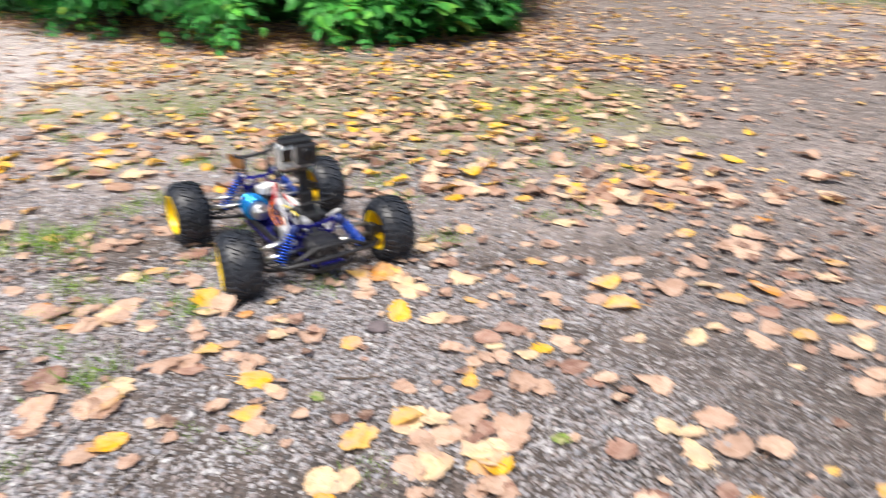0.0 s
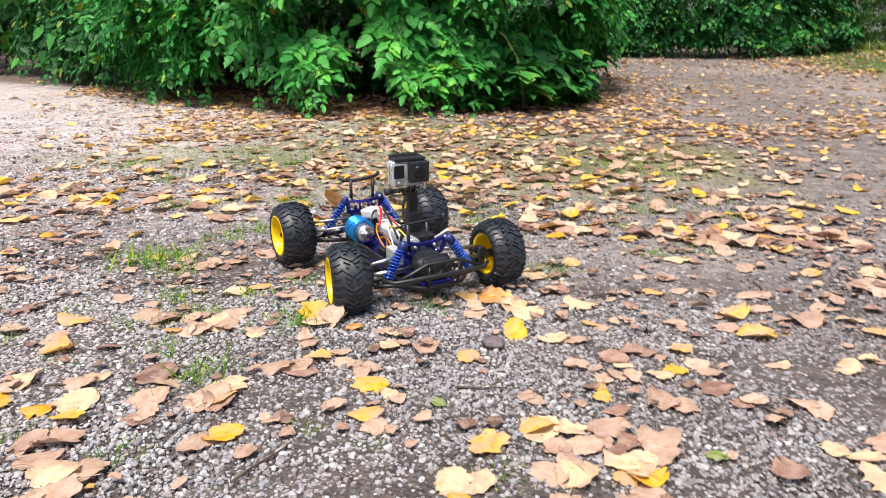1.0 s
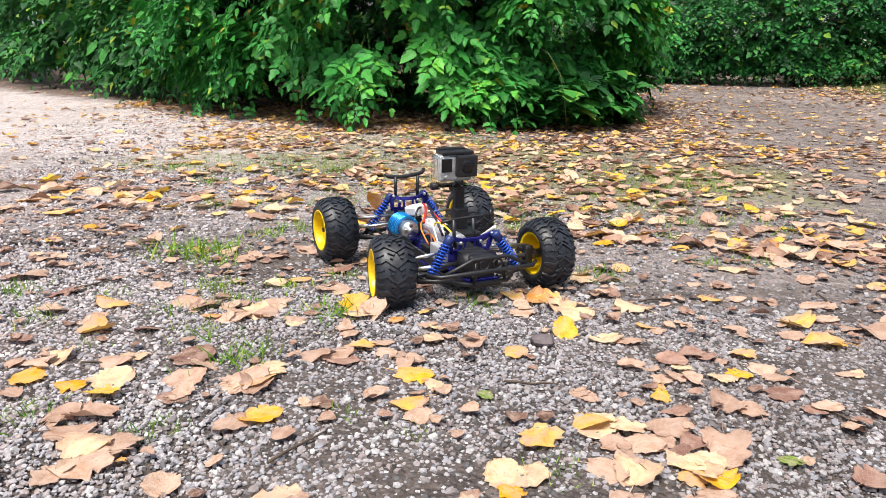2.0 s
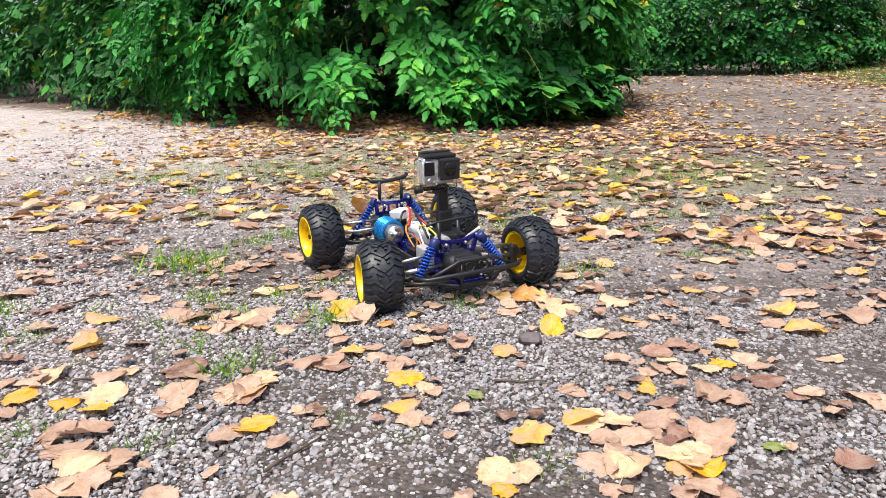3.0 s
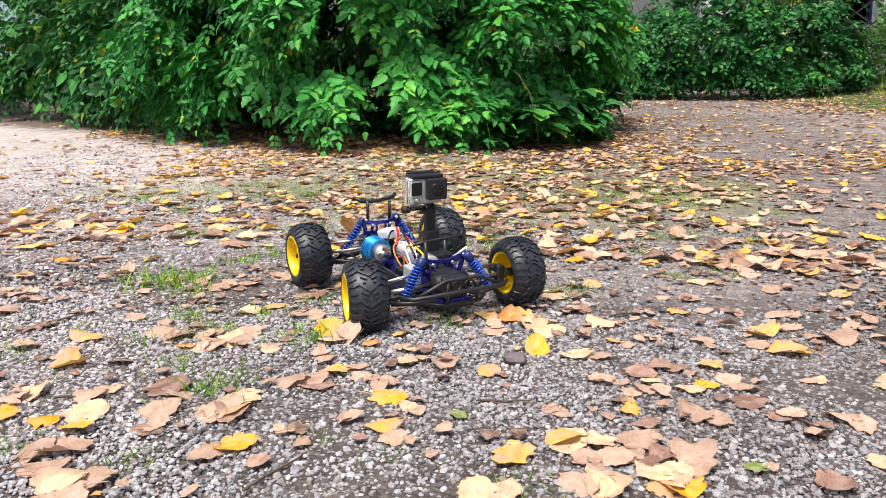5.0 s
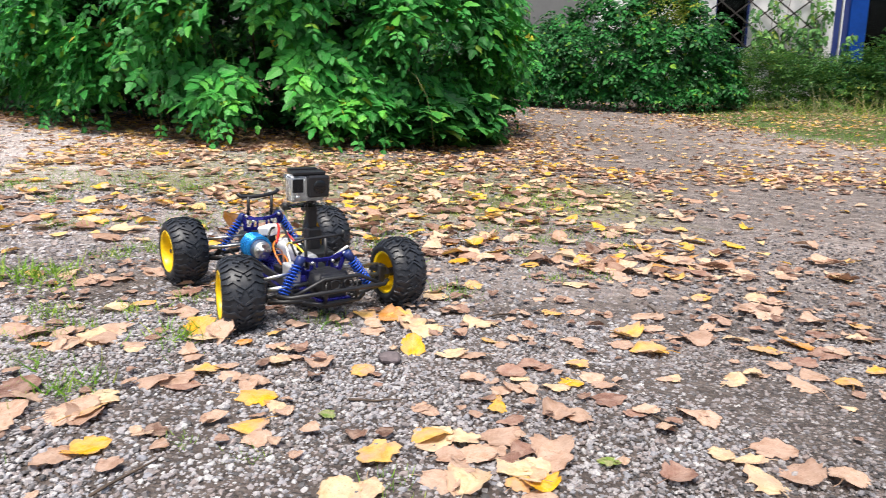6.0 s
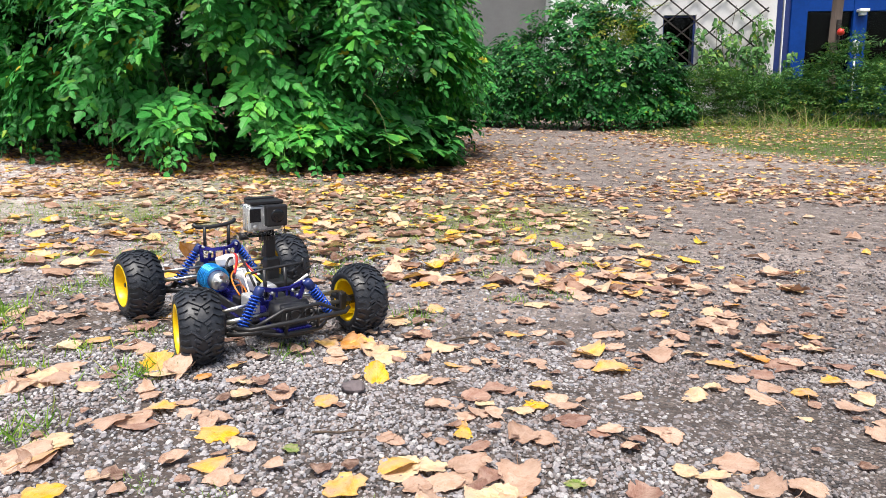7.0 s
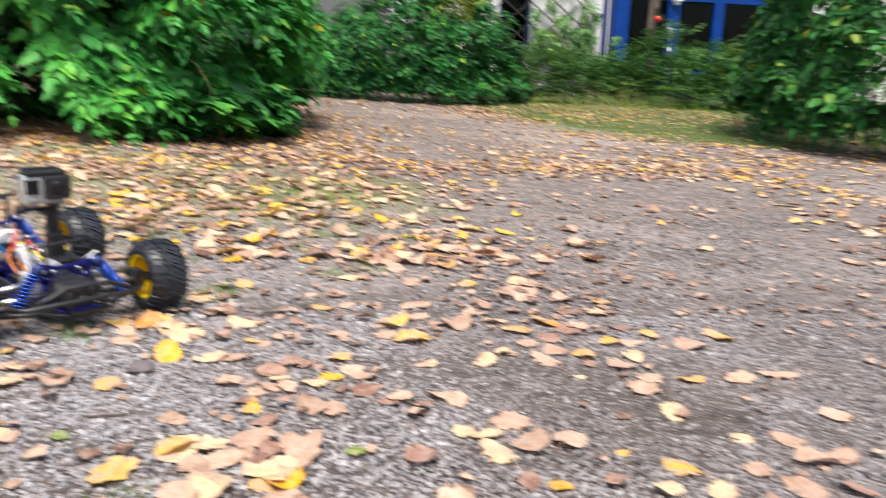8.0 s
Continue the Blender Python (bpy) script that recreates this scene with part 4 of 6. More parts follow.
_ok = np.array([noise.noise((a * 1.6, b * 1.6, 4)) + 0.5 * noise.noise((a * 7, b * 7, 8)) > 0.18 * (((a + 0.6) / 0.9) ** 2 + ((b - 3.0) / 0.8) ** 2) - 0.06 for a, b in zip(_x, _y)])
grass_patch("grass", _x[_ok], _y[_ok], 0.034, 81, GRASS, "thin moss and short grass between the leaves", 0.7)
for _i, (_tx, _ty, _th) in enumerate([(-0.84, 1.48, .09), (-0.41, 1.22, .07), (-0.47, 1.00, .07), (-0.56, 1.07, .05), (-0.84, 1.06, .05), (-0.65, 1.28, .06), (-0.53, 1.32, .05), (-0.46, 0.79, .04), (-0.62, 0.79, .045),
                                   (-0.71, 1.79, .06), (-1.56, 2.61, .07), (0.02, 1.57, .06), (0.26, 2.19, .06), (0.35, 1.79, .05), (0.23, 1.75, .05), (-0.04, 0.82, .04), (-0.19, 1.33, .05), (-0.66, 1.14, .04),
                                   (-0.58, 1.22, .05), (-0.75, 1.69, .06), (-0.69, 0.99, .03), (-0.27, 0.88, .03), (-0.19, 0.86, .03),
                                   (-0.78, 1.52, .08), (-0.74, 1.42, .06), (-0.42, 1.62, .07), (-0.36, 1.68, .06), (-1.02, 1.98, .06), (-0.72, 2.10, .06), (-1.25, 2.35, .07), (-0.62, 1.17, .045),
                                   (-0.80, 1.20, .04), (-0.96, 1.16, .05), (-0.18, 1.95, .05), (-0.12, 1.84, .06), (-0.95, 2.75, .06), (-0.46, 1.42, .05)]):
    _th *= 1.15
    _n = int(30 + _th * 1000)
    _x, _y = _rng.normal(_tx, _th * 0.38, _n), _rng.normal(_ty, _th * 0.38, _n)
    grass_patch("grass_tuft", _x, _y, _th * 0.42, 100 + _i, GRASS, "small tuft of green grass growing through gravel", 0.6, "", "grass tufts", 1.3)


# climbing vine over the lattice
def vine(label, seed, x0, x1, z0, z1, y, count):
    rng = np.random.default_rng(seed)
    holder = thing("climbing_vine", Matrix.Translation(((x0 + x1) / 2, y, 0.35)), label, "vine")
    o = np.array(holder.matrix_world.translation)
    mats = []
    for k in range(count):
        a = np.array([rng.uniform(x0, x1), y, 0.35])
        b = np.array([a[0] + rng.normal(0, 0.25), y - rng.uniform(0.0, 0.12), rng.uniform(z0, z1)])
        pts = shoot(rng, a, b, 0.3)
        bm = bmesh.new()
        bm_tube(bm, [Vector(q - o) for q in pts[::2]], 0.004, 5)
        part("vine_stem", bm, BARK, holder)
        u = rng.uniform(0.35, 1.0, 9)
        at = np.stack([np.interp(u * 8, np.arange(9), pts[:, c]) for c in range(3)], -1) + rng.normal(0, 0.05, (9, 3)) * (1, 0.4, 1)
        mats.append(poses(at - o, turns(np.pi + rng.normal(0, 0.7, 9), rng.normal(-0.9, 0.3, 9), rng.normal(0, 0.3, 9)), rng.uniform(0.8, 1.5, 9)))
    part("foliage", foliage("foliage", np.concatenate(mats), FINE_TWIG, FOLIAGE_PALE, rng), FOLIAGE_PALE, holder)


vine("yellow-green climbing vine on the wooden trellis", 41, 4.5, 5.8, 0.9, 2.2, 12.38, 20)
vine("yellow-green climbing vine at the wall corner", 42, 2.6, 3.6, 1.2, 2.2, 12.38, 12)


# ---- building ----
PLASTER = plain("white_plaster", (0.66, 0.65, 0.65), 0.85, grain=30, vary=0.10, bump=0.3)
# darker than white_plaster: the set-back wall's shade is put into its colour
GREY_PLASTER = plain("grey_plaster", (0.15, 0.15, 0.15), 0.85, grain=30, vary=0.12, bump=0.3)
# deep blue paint, darkened further by the entrance's shade put into its colour
BLUE_PAINT = plain("blue_paint", (0.002, 0.04, 0.23), 0.4, grain=25, vary=0.2)
BLUE_PAINT.node_tree.nodes["Principled BSDF"].inputs["Specular IOR Level"].default_value = 0.2
NAVY_PAINT = plain("navy_paint", (0.015, 0.03, 0.14), 0.4, grain=25, vary=0.2)
DARK_WOOD = plain("dark_wood", (0.022, 0.017, 0.015), 0.75, grain=80, vary=0.3)
# near-black: the unlit room's darkness is put into the colour
INSIDE = plain("dim_interior", (0.02, 0.02, 0.022), 0.8, grain=10, vary=0.3)
WHITE_PAINT = plain("white_paint", (0.8, 0.8, 0.8), 0.4, grain=30, vary=0.08)


def glass_material():
    n = Nodes("window_glass", 0.03)
    n.bsdf.inputs["Transmission Weight"].default_value = 1.0
    # low IOR and dark tint stand in for dark reflections in the panes
    n.bsdf.inputs["IOR"].default_value = 1.22
    n.color((0.16, 0.18, 0.18))
    return n.mat


GLASS = glass_material()
WALL_Y = 12.5
BASE = 0.30


def box_mesh(x0, x1, y0, y1, z0, z1, bevel=0.0):
    bm = bmesh.new()
    bm_box(bm, x1 - x0, y1 - y0, z1 - z0, Matrix.Translation(((x0 + x1) / 2, (y0 + y1) / 2, (z0 + z1) / 2)), bevel)
    return bm


def structure(name, bm, material, label, category):
    ob = part(name, bm, material, None)
    return tagged(ob, label, category, kind="structure")


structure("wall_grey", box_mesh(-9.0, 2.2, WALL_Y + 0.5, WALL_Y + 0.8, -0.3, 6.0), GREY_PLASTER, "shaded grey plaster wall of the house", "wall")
structure("wall_return", box_mesh(2.2, 2.36, WALL_Y - 0.02, WALL_Y + 0.8, -0.3, 6.0), WHITE_PAINT, "white painted corner of the house wall", "wall")
_bm = bmesh.new()
for x0, x1, z0, z1 in ((2.36, 4.1, -0.3, 6.0), (4.1, 4.66, -0.3, 1.2), (4.1, 4.66, 2.05, 6.0), (4.66, 6.02, -0.3, 6.0), (6.02, 9.6, 2.75, 6.0), (9.6, 16.0, -0.3, 6.0)):
    bm_box(_bm, x1 - x0, 0.3, z1 - z0, Matrix.Translation(((x0 + x1) / 2, WALL_Y + 0.15, (z0 + z1) / 2)))
structure("wall_front", _bm, PLASTER, "white rendered house wall with a blue entrance", "wall")
structure("wall_side", box_mesh(15.7, 16.0, WALL_Y + 0.3, WALL_Y + 6, -0.3, 6.0), PLASTER, "plain side wall of the house", "wall")
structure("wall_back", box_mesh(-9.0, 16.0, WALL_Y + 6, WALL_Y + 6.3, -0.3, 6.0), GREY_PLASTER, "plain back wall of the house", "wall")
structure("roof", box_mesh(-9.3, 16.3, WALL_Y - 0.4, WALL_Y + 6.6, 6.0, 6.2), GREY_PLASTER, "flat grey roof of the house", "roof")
structure("floor_inside", box_mesh(2.4, 15.7, WALL_Y + 0.3, WALL_Y + 6, 0.2, 0.3), INSIDE, "dim floor inside the entrance", "floor")
structure("partition", box_mesh(2.4, 15.7, WALL_Y + 3.0, WALL_Y + 3.1, 0.3, 6.0), INSIDE, "dim inner wall behind the entrance", "wall")

window = thing("window_1", Matrix.Translation((4.38, WALL_Y + 0.08, 1.2)), "small dark window with a grey frame in the white wall", "window", kind="structure")
for x, z, w, h in ((-0.265, 0.425, 0.03, 0.85), (0.265, 0.425, 0.03, 0.85), (0, 0.015, 0.5, 0.03), (0, 0.835, 0.5, 0.03)):
    part("window_frame", box_mesh(x - w / 2, x + w / 2, -0.03, 0.03, z - h / 2, z + h / 2, 0.004), NAVY_PAINT, window)
part("pane", box_mesh(-0.25, 0.25, -0.003, 0.003, 0.03, 0.82), GLASS, window).visible_shadow = False

# blue entrance
entrance = thing("door_1", Matrix.Translation((6.02, WALL_Y + 0.1, BASE)), "glazed blue painted entrance door with side lights", "door", kind="structure")
for x0, x1, z0, z1, mat, nm in ((0.0, 0.12, 0, 2.45, NAVY_PAINT, "post"), (0.14, 0.16, 0, 2.45, WHITE_PAINT, "strip"), (0.27, 0.55, 0, 2.45, BLUE_PAINT, "jamb"), (1.34, 1.58, 0, 2.45, BLUE_PAINT, "jamb"),
                            (2.29, 2.50, 0, 2.45, BLUE_PAINT, "jamb"), (3.3, 3.55, 0, 2.45, BLUE_PAINT, "jamb")):
    part(nm, box_mesh(x0, x1, -0.06, 0.06, z0, z1, 0.006), mat, entrance)
for x0, x1 in ((0.55, 1.34), (1.58, 2.29), (2.50, 3.3)):
    part("rail", box_mesh(x0, x1, -0.05, 0.05, 1.80, 2.45, 0.006), BLUE_PAINT, entrance)
    part("panel", box_mesh(x0, x1, -0.045, 0.045, 0.0, 0.55, 0.006), BLUE_PAINT, entrance)
    part("pane", box_mesh(x0, x1, -0.004, 0.004, 0.55, 1.82), GLASS, entrance).visible_shadow = False
part("panel", box_mesh(0.16, 0.27, -0.02, 0.02, 0.0, 2.45), NAVY_PAINT, entrance)

# lattice on the wall
trellis = thing("trellis", Matrix.Translation((3.46, WALL_Y - 0.05, 1.04)), "dark wooden diamond trellis on the white wall", "trellis")
TW, TH, CELL, RISE = 2.40, 1.96, 0.47, 0.36
for sgn in (1, -1):
    for k in range(-8, 13):
        # a slat rises RISE in CELL; clip it to the panel
        pts = []
        for x in (0.0, TW):
            pts.append((x, k * RISE + sgn * x * RISE / CELL))
        (xa, za), (xb, zb) = pts
        def cut(x, z, dx, dz, lo, hi):
            if z < lo:
                return x + (lo - z) * dx / dz, lo
            if z > hi:
                return x + (hi - z) * dx / dz, hi
            return x, z
        dx, dz = xb - xa, zb - za
        a, b = cut(xa, za, dx, dz, 0, TH), cut(xb, zb, dx, dz, 0, TH)
        if abs(a[0] - b[0]) < 0.05 or not (-0.01 <= min(a[0], b[0]) and max(a[0], b[0]) <= TW + 0.01):
            continue
        c, ln = ((a[0] + b[0]) / 2, (a[1] + b[1]) / 2), math.hypot(a[0] - b[0], a[1] - b[1])
        bm = bmesh.new()
        bm_box(bm, ln, 0.012, 0.022, Matrix.Translation((c[0], 0.007 * sgn, c[1])) @ Matrix.Rotation(-math.atan2(b[1] - a[1], b[0] - a[0]), 4, "Y"))
        part("slat", bm, DARK_WOOD, trellis)

# things beside the entrance
def wooden_post(x, y):
    holder = thing("wooden_post", Matrix.Translation((x, y, float(ground_z(x, y)))), "weathered grey-brown wooden post before the entrance", "post")
    bm = bmesh.new()
    bm_tube(bm, [(0.0, 0, -0.05), (0.01, 0, 0.6), (-0.01, 0, 1.2), (0.015, 0, 1.9), (0.0, 0, 2.3)], [0.085, 0.08, 0.075, 0.08, 0.06], 12)
    part("trunk", bm, plain("weathered_wood", (0.045, 0.030, 0.022), 0.85, grain=40, vary=0.4, bump=0.5), holder)
    bm = bmesh.new()
    bm_box(bm, 0.06, 0.05, 0.16, Matrix.Translation((0.0, -0.085, 1.45)), 0.012)
    part("nest_box", bm, DARK_WOOD, holder)


wooden_post(6.36, 11.3)
_bm = bmesh.new()
bmesh.ops.create_uvsphere(_bm, u_segments=20, v_segments=12, radius=0.055)
_ball = part("red_ball", _bm, plain("red_lacquer", (0.62, 0.03, 0.02), 0.3, grain=30, vary=0.2), None)
_ball.location = (6.37, 11.16, 1.61)
tagged(_ball, "glossy red ball ornament hanging on the post", "ornament")
_bm = bmesh.new()
bm_lathe(_bm, [(0.0, 0.0), (0.05, 0.0), (0.05, 0.03), (0.03, 0.035), (0.035, 0.14), (0.06, 0.16), (0.0, 0.2)], 14)
bm_tube(_bm, [(0, 0, -1.0), (0, 0, 0.0)], 0.012, 8)
_lamp = part("garden_lamp", _bm, WHITE_PAINT, None)
_lamp.location = (6.64, 11.2, 1.30)
tagged(_lamp, "small white garden lamp on a stake", "lamp")


_bm = bmesh.new()
bm_box(_bm, 0.17, 0.12, 0.05, Matrix.Translation((0, -0.06, 0.03)), 0.012)
bm_box(_bm, 0.10, 0.09, 0.06, Matrix.Translation((0, -0.045, -0.02)), 0.01)
_wl = part("wall_lamp", _bm, WHITE_PAINT, None)
_wl.location = (7.48, WALL_Y + 0.04, 2.07)
tagged(_wl, "small white lamp fixed to the blue door post", "lamp")


# ---- model truck ----
RUBBER = plain("tyre_rubber", (0.020, 0.023, 0.030), 0.44, grain=160, vary=0.6, bump=0.35)
RIM_YELLOW = plain("yellow_plastic", (0.85, 0.58, 0.005), 0.35, grain=120, vary=0.12)
BLACK_PLASTIC = plain("black_plastic", (0.014, 0.014, 0.016), 0.42, grain=200, vary=0.3)
PURPLE_METAL = plain("purple_blue_anodised", (0.030, 0.030, 0.27), 0.26, 0.65, grain=150, vary=0.25)
BLUE_METAL = plain("blue_anodised", (0.03, 0.34, 0.80), 0.28, 0.6, grain=150, vary=0.2)
SPRING_BLUE = plain("blue_spring", (0.02, 0.10, 0.60), 0.28, 0.35, grain=200, vary=0.2)
SILVER = plain("brushed_steel", (0.62, 0.62, 0.60), 0.3, 0.95, grain=250, vary=0.2)
PALE_GREY = plain("pale_grey_case", (0.50, 0.50, 0.505), 0.32, 0.3, grain=150, vary=0.12)
WHITE_WRAP = plain("white_shrink_wrap", (0.78, 0.77, 0.75), 0.35, grain=90, vary=0.1)
RED_WIRE = plain("red_wire", (0.55, 0.02, 0.012), 0.4, grain=200, vary=0.2)
ORANGE_WIRE = plain("orange_wire", (0.75, 0.22, 0.02), 0.4, grain=200, vary=0.2)
BROWN_WIRE = plain("brown_wire", (0.20, 0.07, 0.03), 0.4, grain=200, vary=0.2)
YELLOW_WIRE = plain("yellow_wire", (0.80, 0.62, 0.04), 0.4, grain=200, vary=0.2)
LENS_GLASS = plain("lens_glass", (0.006, 0.007, 0.009), 0.06, grain=50, vary=0.2, bump=0.0)


def clear_plastic():
    n = Nodes("clear_plastic", 0.02)
    n.bsdf.inputs["Transmission Weight"].default_value = 1.0
    n.bsdf.inputs["IOR"].default_value = 1.45
    n.color((0.92, 0.94, 0.95))
    return n.mat


CLEAR = clear_plastic()
AXLE_X, AXLE_Y, WHEEL_R, WHEEL_W = 0.147, 0.156, 0.066, 0.066
truck = thing("model_truck", pose(-0.3054, 1.503, float(ground_z(-0.3054, 1.503)) + 0.001, 0, 0, 0), "bodyless radio-controlled monster truck, yellow rims, blue shocks, action camera", "toy car")
truck.matrix_world = truck.matrix_world @ pose(0, 0, 0, 0, 3.2, 0) @ pose(0, 0, 0, 0, 0, -51.5) @ pose(0, 0, 0, 0, 2.5, 0) @ pose(0, 0, 0, 1.8, 0, 0)


def tyre_radius(z):
    """The tread's radius at z across the wheel: nearly flat in the middle, round at the shoulders."""
    u = min(1.0, abs(z) / (WHEEL_W / 2))
    return WHEEL_R - 0.0042 - 0.0105 * u**3.2


def rib(bm, path, wide, high):
    """A raised rubber bar along path, points (angle, z) on the tread."""
    rings = []
    for i, (a, z) in enumerate(path):
        (a0, z0), (a1, z1) = path[max(0, i - 1)], path[min(len(path) - 1, i + 1)]
        r = tyre_radius(z)
        da, dz = (a1 - a0) * r, z1 - z0
        ln = math.hypot(da, dz)
        na, nz = -dz / ln, da / ln
        ring = []
        for off, up in ((-0.5, -0.002), (-0.36, high), (0.36, high), (0.5, -0.002)):
            aa, zz = a + na * off * wide / r, z + nz * off * wide
            rr = tyre_radius(zz) + up
            ring.append(bm.verts.new((rr * math.cos(aa), rr * math.sin(aa), zz)))
        rings.append(ring)
    for p, q in zip(rings, rings[1:]):
        for k in range(3):
            bm.faces.new((p[k], p[k + 1], q[k + 1], q[k]))
    bm.faces.new(rings[0][::-1])
    bm.faces.new(rings[-1])


def tyre_mesh():
    bm = bmesh.new()
    w = WHEEL_W / 2
    steps = [w * (-1 + k / 7) for k in range(15)]
    bm_lathe(bm, [(0.038, -w * 0.86), (0.042, -w * 1.0), (0.047, -w * 1.03)] + [(tyre_radius(z), z) for z in steps] + [(0.047, w * 1.03), (0.042, w * 1.0), (0.038, w * 0.86), (0.038, -w * 0.86)], 56)
    n = 15
    pitch = 2 * math.pi / n
    for k in range(n):
        a0 = k * pitch
        # a zigzag bar from shoulder to shoulder
        rib(bm, [(a0 + sw * pitch, z * w) for z, sw in ((-1.0, 0.30), (-0.78, 0.22), (-0.52, 0.34), (-0.20, 0.02), (0.0, -0.14), (0.20, 0.02), (0.52, 0.34), (0.78, 0.22), (1.0, 0.30))], 0.0046, 0.0036)
        for s in (-1, 1):
            # short slanting bars beside the middle, a knob and a shoulder lug
            rib(bm, [(a0 + 0.66 * pitch, s * 0.10 * w), (a0 + 0.86 * pitch, s * 0.38 * w)], 0.0062, 0.0040)
            rib(bm, [(a0 + 0.44 * pitch, s * 0.18 * w), (a0 + 0.47 * pitch, s * 0.32 * w)], 0.0050, 0.0036)
            rib(bm, [(a0 + 0.78 * pitch, s * 0.62 * w), (a0 + 0.70 * pitch, s * 0.80 * w), (a0 + 0.72 * pitch, s * 0.98 * w)], 0.0044, 0.0032)
    me = bpy.data.meshes.new("tyre")
    bm.to_mesh(me)
    bm.free()
    me.materials.append(RUBBER)
    return me


def rim_mesh():
    """A yellow dish rim: barrel, lip, six broad spokes and a hub; its outer face looks to +z."""
    bm = bmesh.new()
    w = WHEEL_W / 2
    bm_lathe(bm, [(0.0365, -w * 0.9), (0.0405, -w * 0.96), (0.0405, -w * 0.9), (0.0385, -w * 0.8), (0.0385, w * 0.86), (0.0415, w * 0.93), (0.0415, w * 1.0), (0.039, w * 1.02), (0.0365, w * 0.9),
                  (0.0355, w * 0.35), (0.0355, -w * 0.8), (0.0365, -w * 0.9)], 40)
    for k in range(6):
        a = k * math.pi / 3
        out = []
        for r, half in ((0.010, 0.46), (0.020, 0.40), (0.030, 0.42), (0.0358, 0.47)):
            out.append((r, half))
        pts = [(r * math.cos(a - h), r * math.sin(a - h)) for r, h in out] + [(r * math.cos(a + h), r * math.sin(a + h)) for r, h in out[::-1]]
        bm_plate(bm, pts, 0.004, Matrix.Translation((0, 0, w * 0.42)))
    bm_lathe(bm, [(0.0, w * 0.62), (0.006, w * 0.62), (0.012, w * 0.55), (0.0125, w * 0.2), (0.0, w * 0.2)], 20)
    for s in range(1):
        bm_lathe(bm, [(0.022, w * 0.36), (0.0356, w * 0.42), (0.0356, w * 0.30), (0.022, w * 0.28), (0.022, w * 0.36)], 36)
    me = bpy.data.meshes.new("rim")
    bm.to_mesh(me)
    bm.free()
    me.materials.append(RIM_YELLOW)
    return me


def hub_mesh():
    bm = bmesh.new()
    bm_lathe(bm, [(0.0, 0.026), (0.0045, 0.026), (0.0045, 0.018), (0.008, 0.016), (0.008, -0.02), (0.011, -0.024), (0.011, -0.034), (0.0, -0.034)], 6, smooth=False)
    me = bpy.data.meshes.new("wheel")
    bm.to_mesh(me)
    bm.free()
    me.materials.append(BLACK_PLASTIC)
    return me


TYRE, RIM, HUB = tyre_mesh(), rim_mesh(), hub_mesh()
for sx in (1, -1):
    for sy in (1, -1):
        wheel = part("wheel", HUB, None, truck)
        steer = (13 if sy < 0 else 3) if sx > 0 else 0
        wheel.matrix_local = pose(sx * AXLE_X, sy * AXLE_Y, WHEEL_R, -90 * sy, 0, 0) if not steer else pose(sx * AXLE_X, sy * AXLE_Y, WHEEL_R, 0, 0, -steer) @ pose(0, 0, 0, -90 * sy, 0, 0)
        tyre = part("tyre", TYRE, None, wheel, "black chevron-lugged rubber tyre")
        tyre.matrix_local = pose(0, 0, 0, 0, 0, 13 * sx + 7 * sy)
        part("rim", RIM, None, wheel, "bright yellow plastic rim").matrix_local = pose(0, 0, 0, 0, 0, 20 * sx)


def tpart(name, bm, mat, label="", parent=None):
    return part(name, bm, mat, parent or truck, label)


# chassis
_bm = bmesh.new()
bm_plate(_bm, [(-0.19, -0.03), (-0.12, -0.032), (-0.09, -0.056), (0.07, -0.056), (0.11, -0.032), (0.19, -0.03), (0.19, 0.03), (0.11, 0.032), (0.07, 0.056), (-0.09, 0.056), (-0.12, 0.032), (-0.19, 0.03)], 0.004,
         Matrix.Translation((0, 0, 0.045)))
tpart("chassis_plate", _bm, PURPLE_METAL, "purple-blue anodised chassis plate")
for s in (-1, 1):
    _bm = bmesh.new()
    bm_box(_bm, 0.21, 0.006, 0.016, Matrix.Translation((-0.005, s * 0.052, 0.055)), 0.002)
    tpart("side_guard", _bm, BLACK_PLASTIC)
for s in (-1, 1):
    _bm = bmesh.new()
    bm_box(_bm, 0.062, 0.052, 0.044, Matrix.Translation((s * 0.155, 0, 0.066)), 0.006)
    bm_lathe(_bm, [(0.0, -0.032), (0.017, -0.032), (0.017, 0.032), (0.0, 0.032)], 18, Matrix.Translation((s * 0.165, 0, 0.072)) @ Matrix.Rotation(radians(90), 4, "X"))
    bm_box(_bm, 0.05, 0.03, 0.012, Matrix.Translation((s * 0.12, 0, 0.085)), 0.003)
    tpart("gearbox", _bm, BLACK_PLASTIC)
_bm = bmesh.new()
bm_tube(_bm, [(-0.125, 0.012, 0.068), (0.125, 0.012, 0.068)], 0.0035, 8)
tpart("centre_shaft", _bm, SILVER)


def beam(bm, a, b, wide, thick, x):
    """A flat bar in the plane x = const, from a to b (y, z)."""
    (ya, za), (yb, zb) = a, b
    ln, ang = math.hypot(yb - ya, zb - za), math.atan2(zb - za, yb - ya)
    bm_box(bm, thick, ln + wide * 0.7, wide, Matrix.Translation((x, (ya + yb) / 2, (za + zb) / 2)) @ Matrix.Rotation(ang, 4, "X"), min(wide, thick) * 0.2)


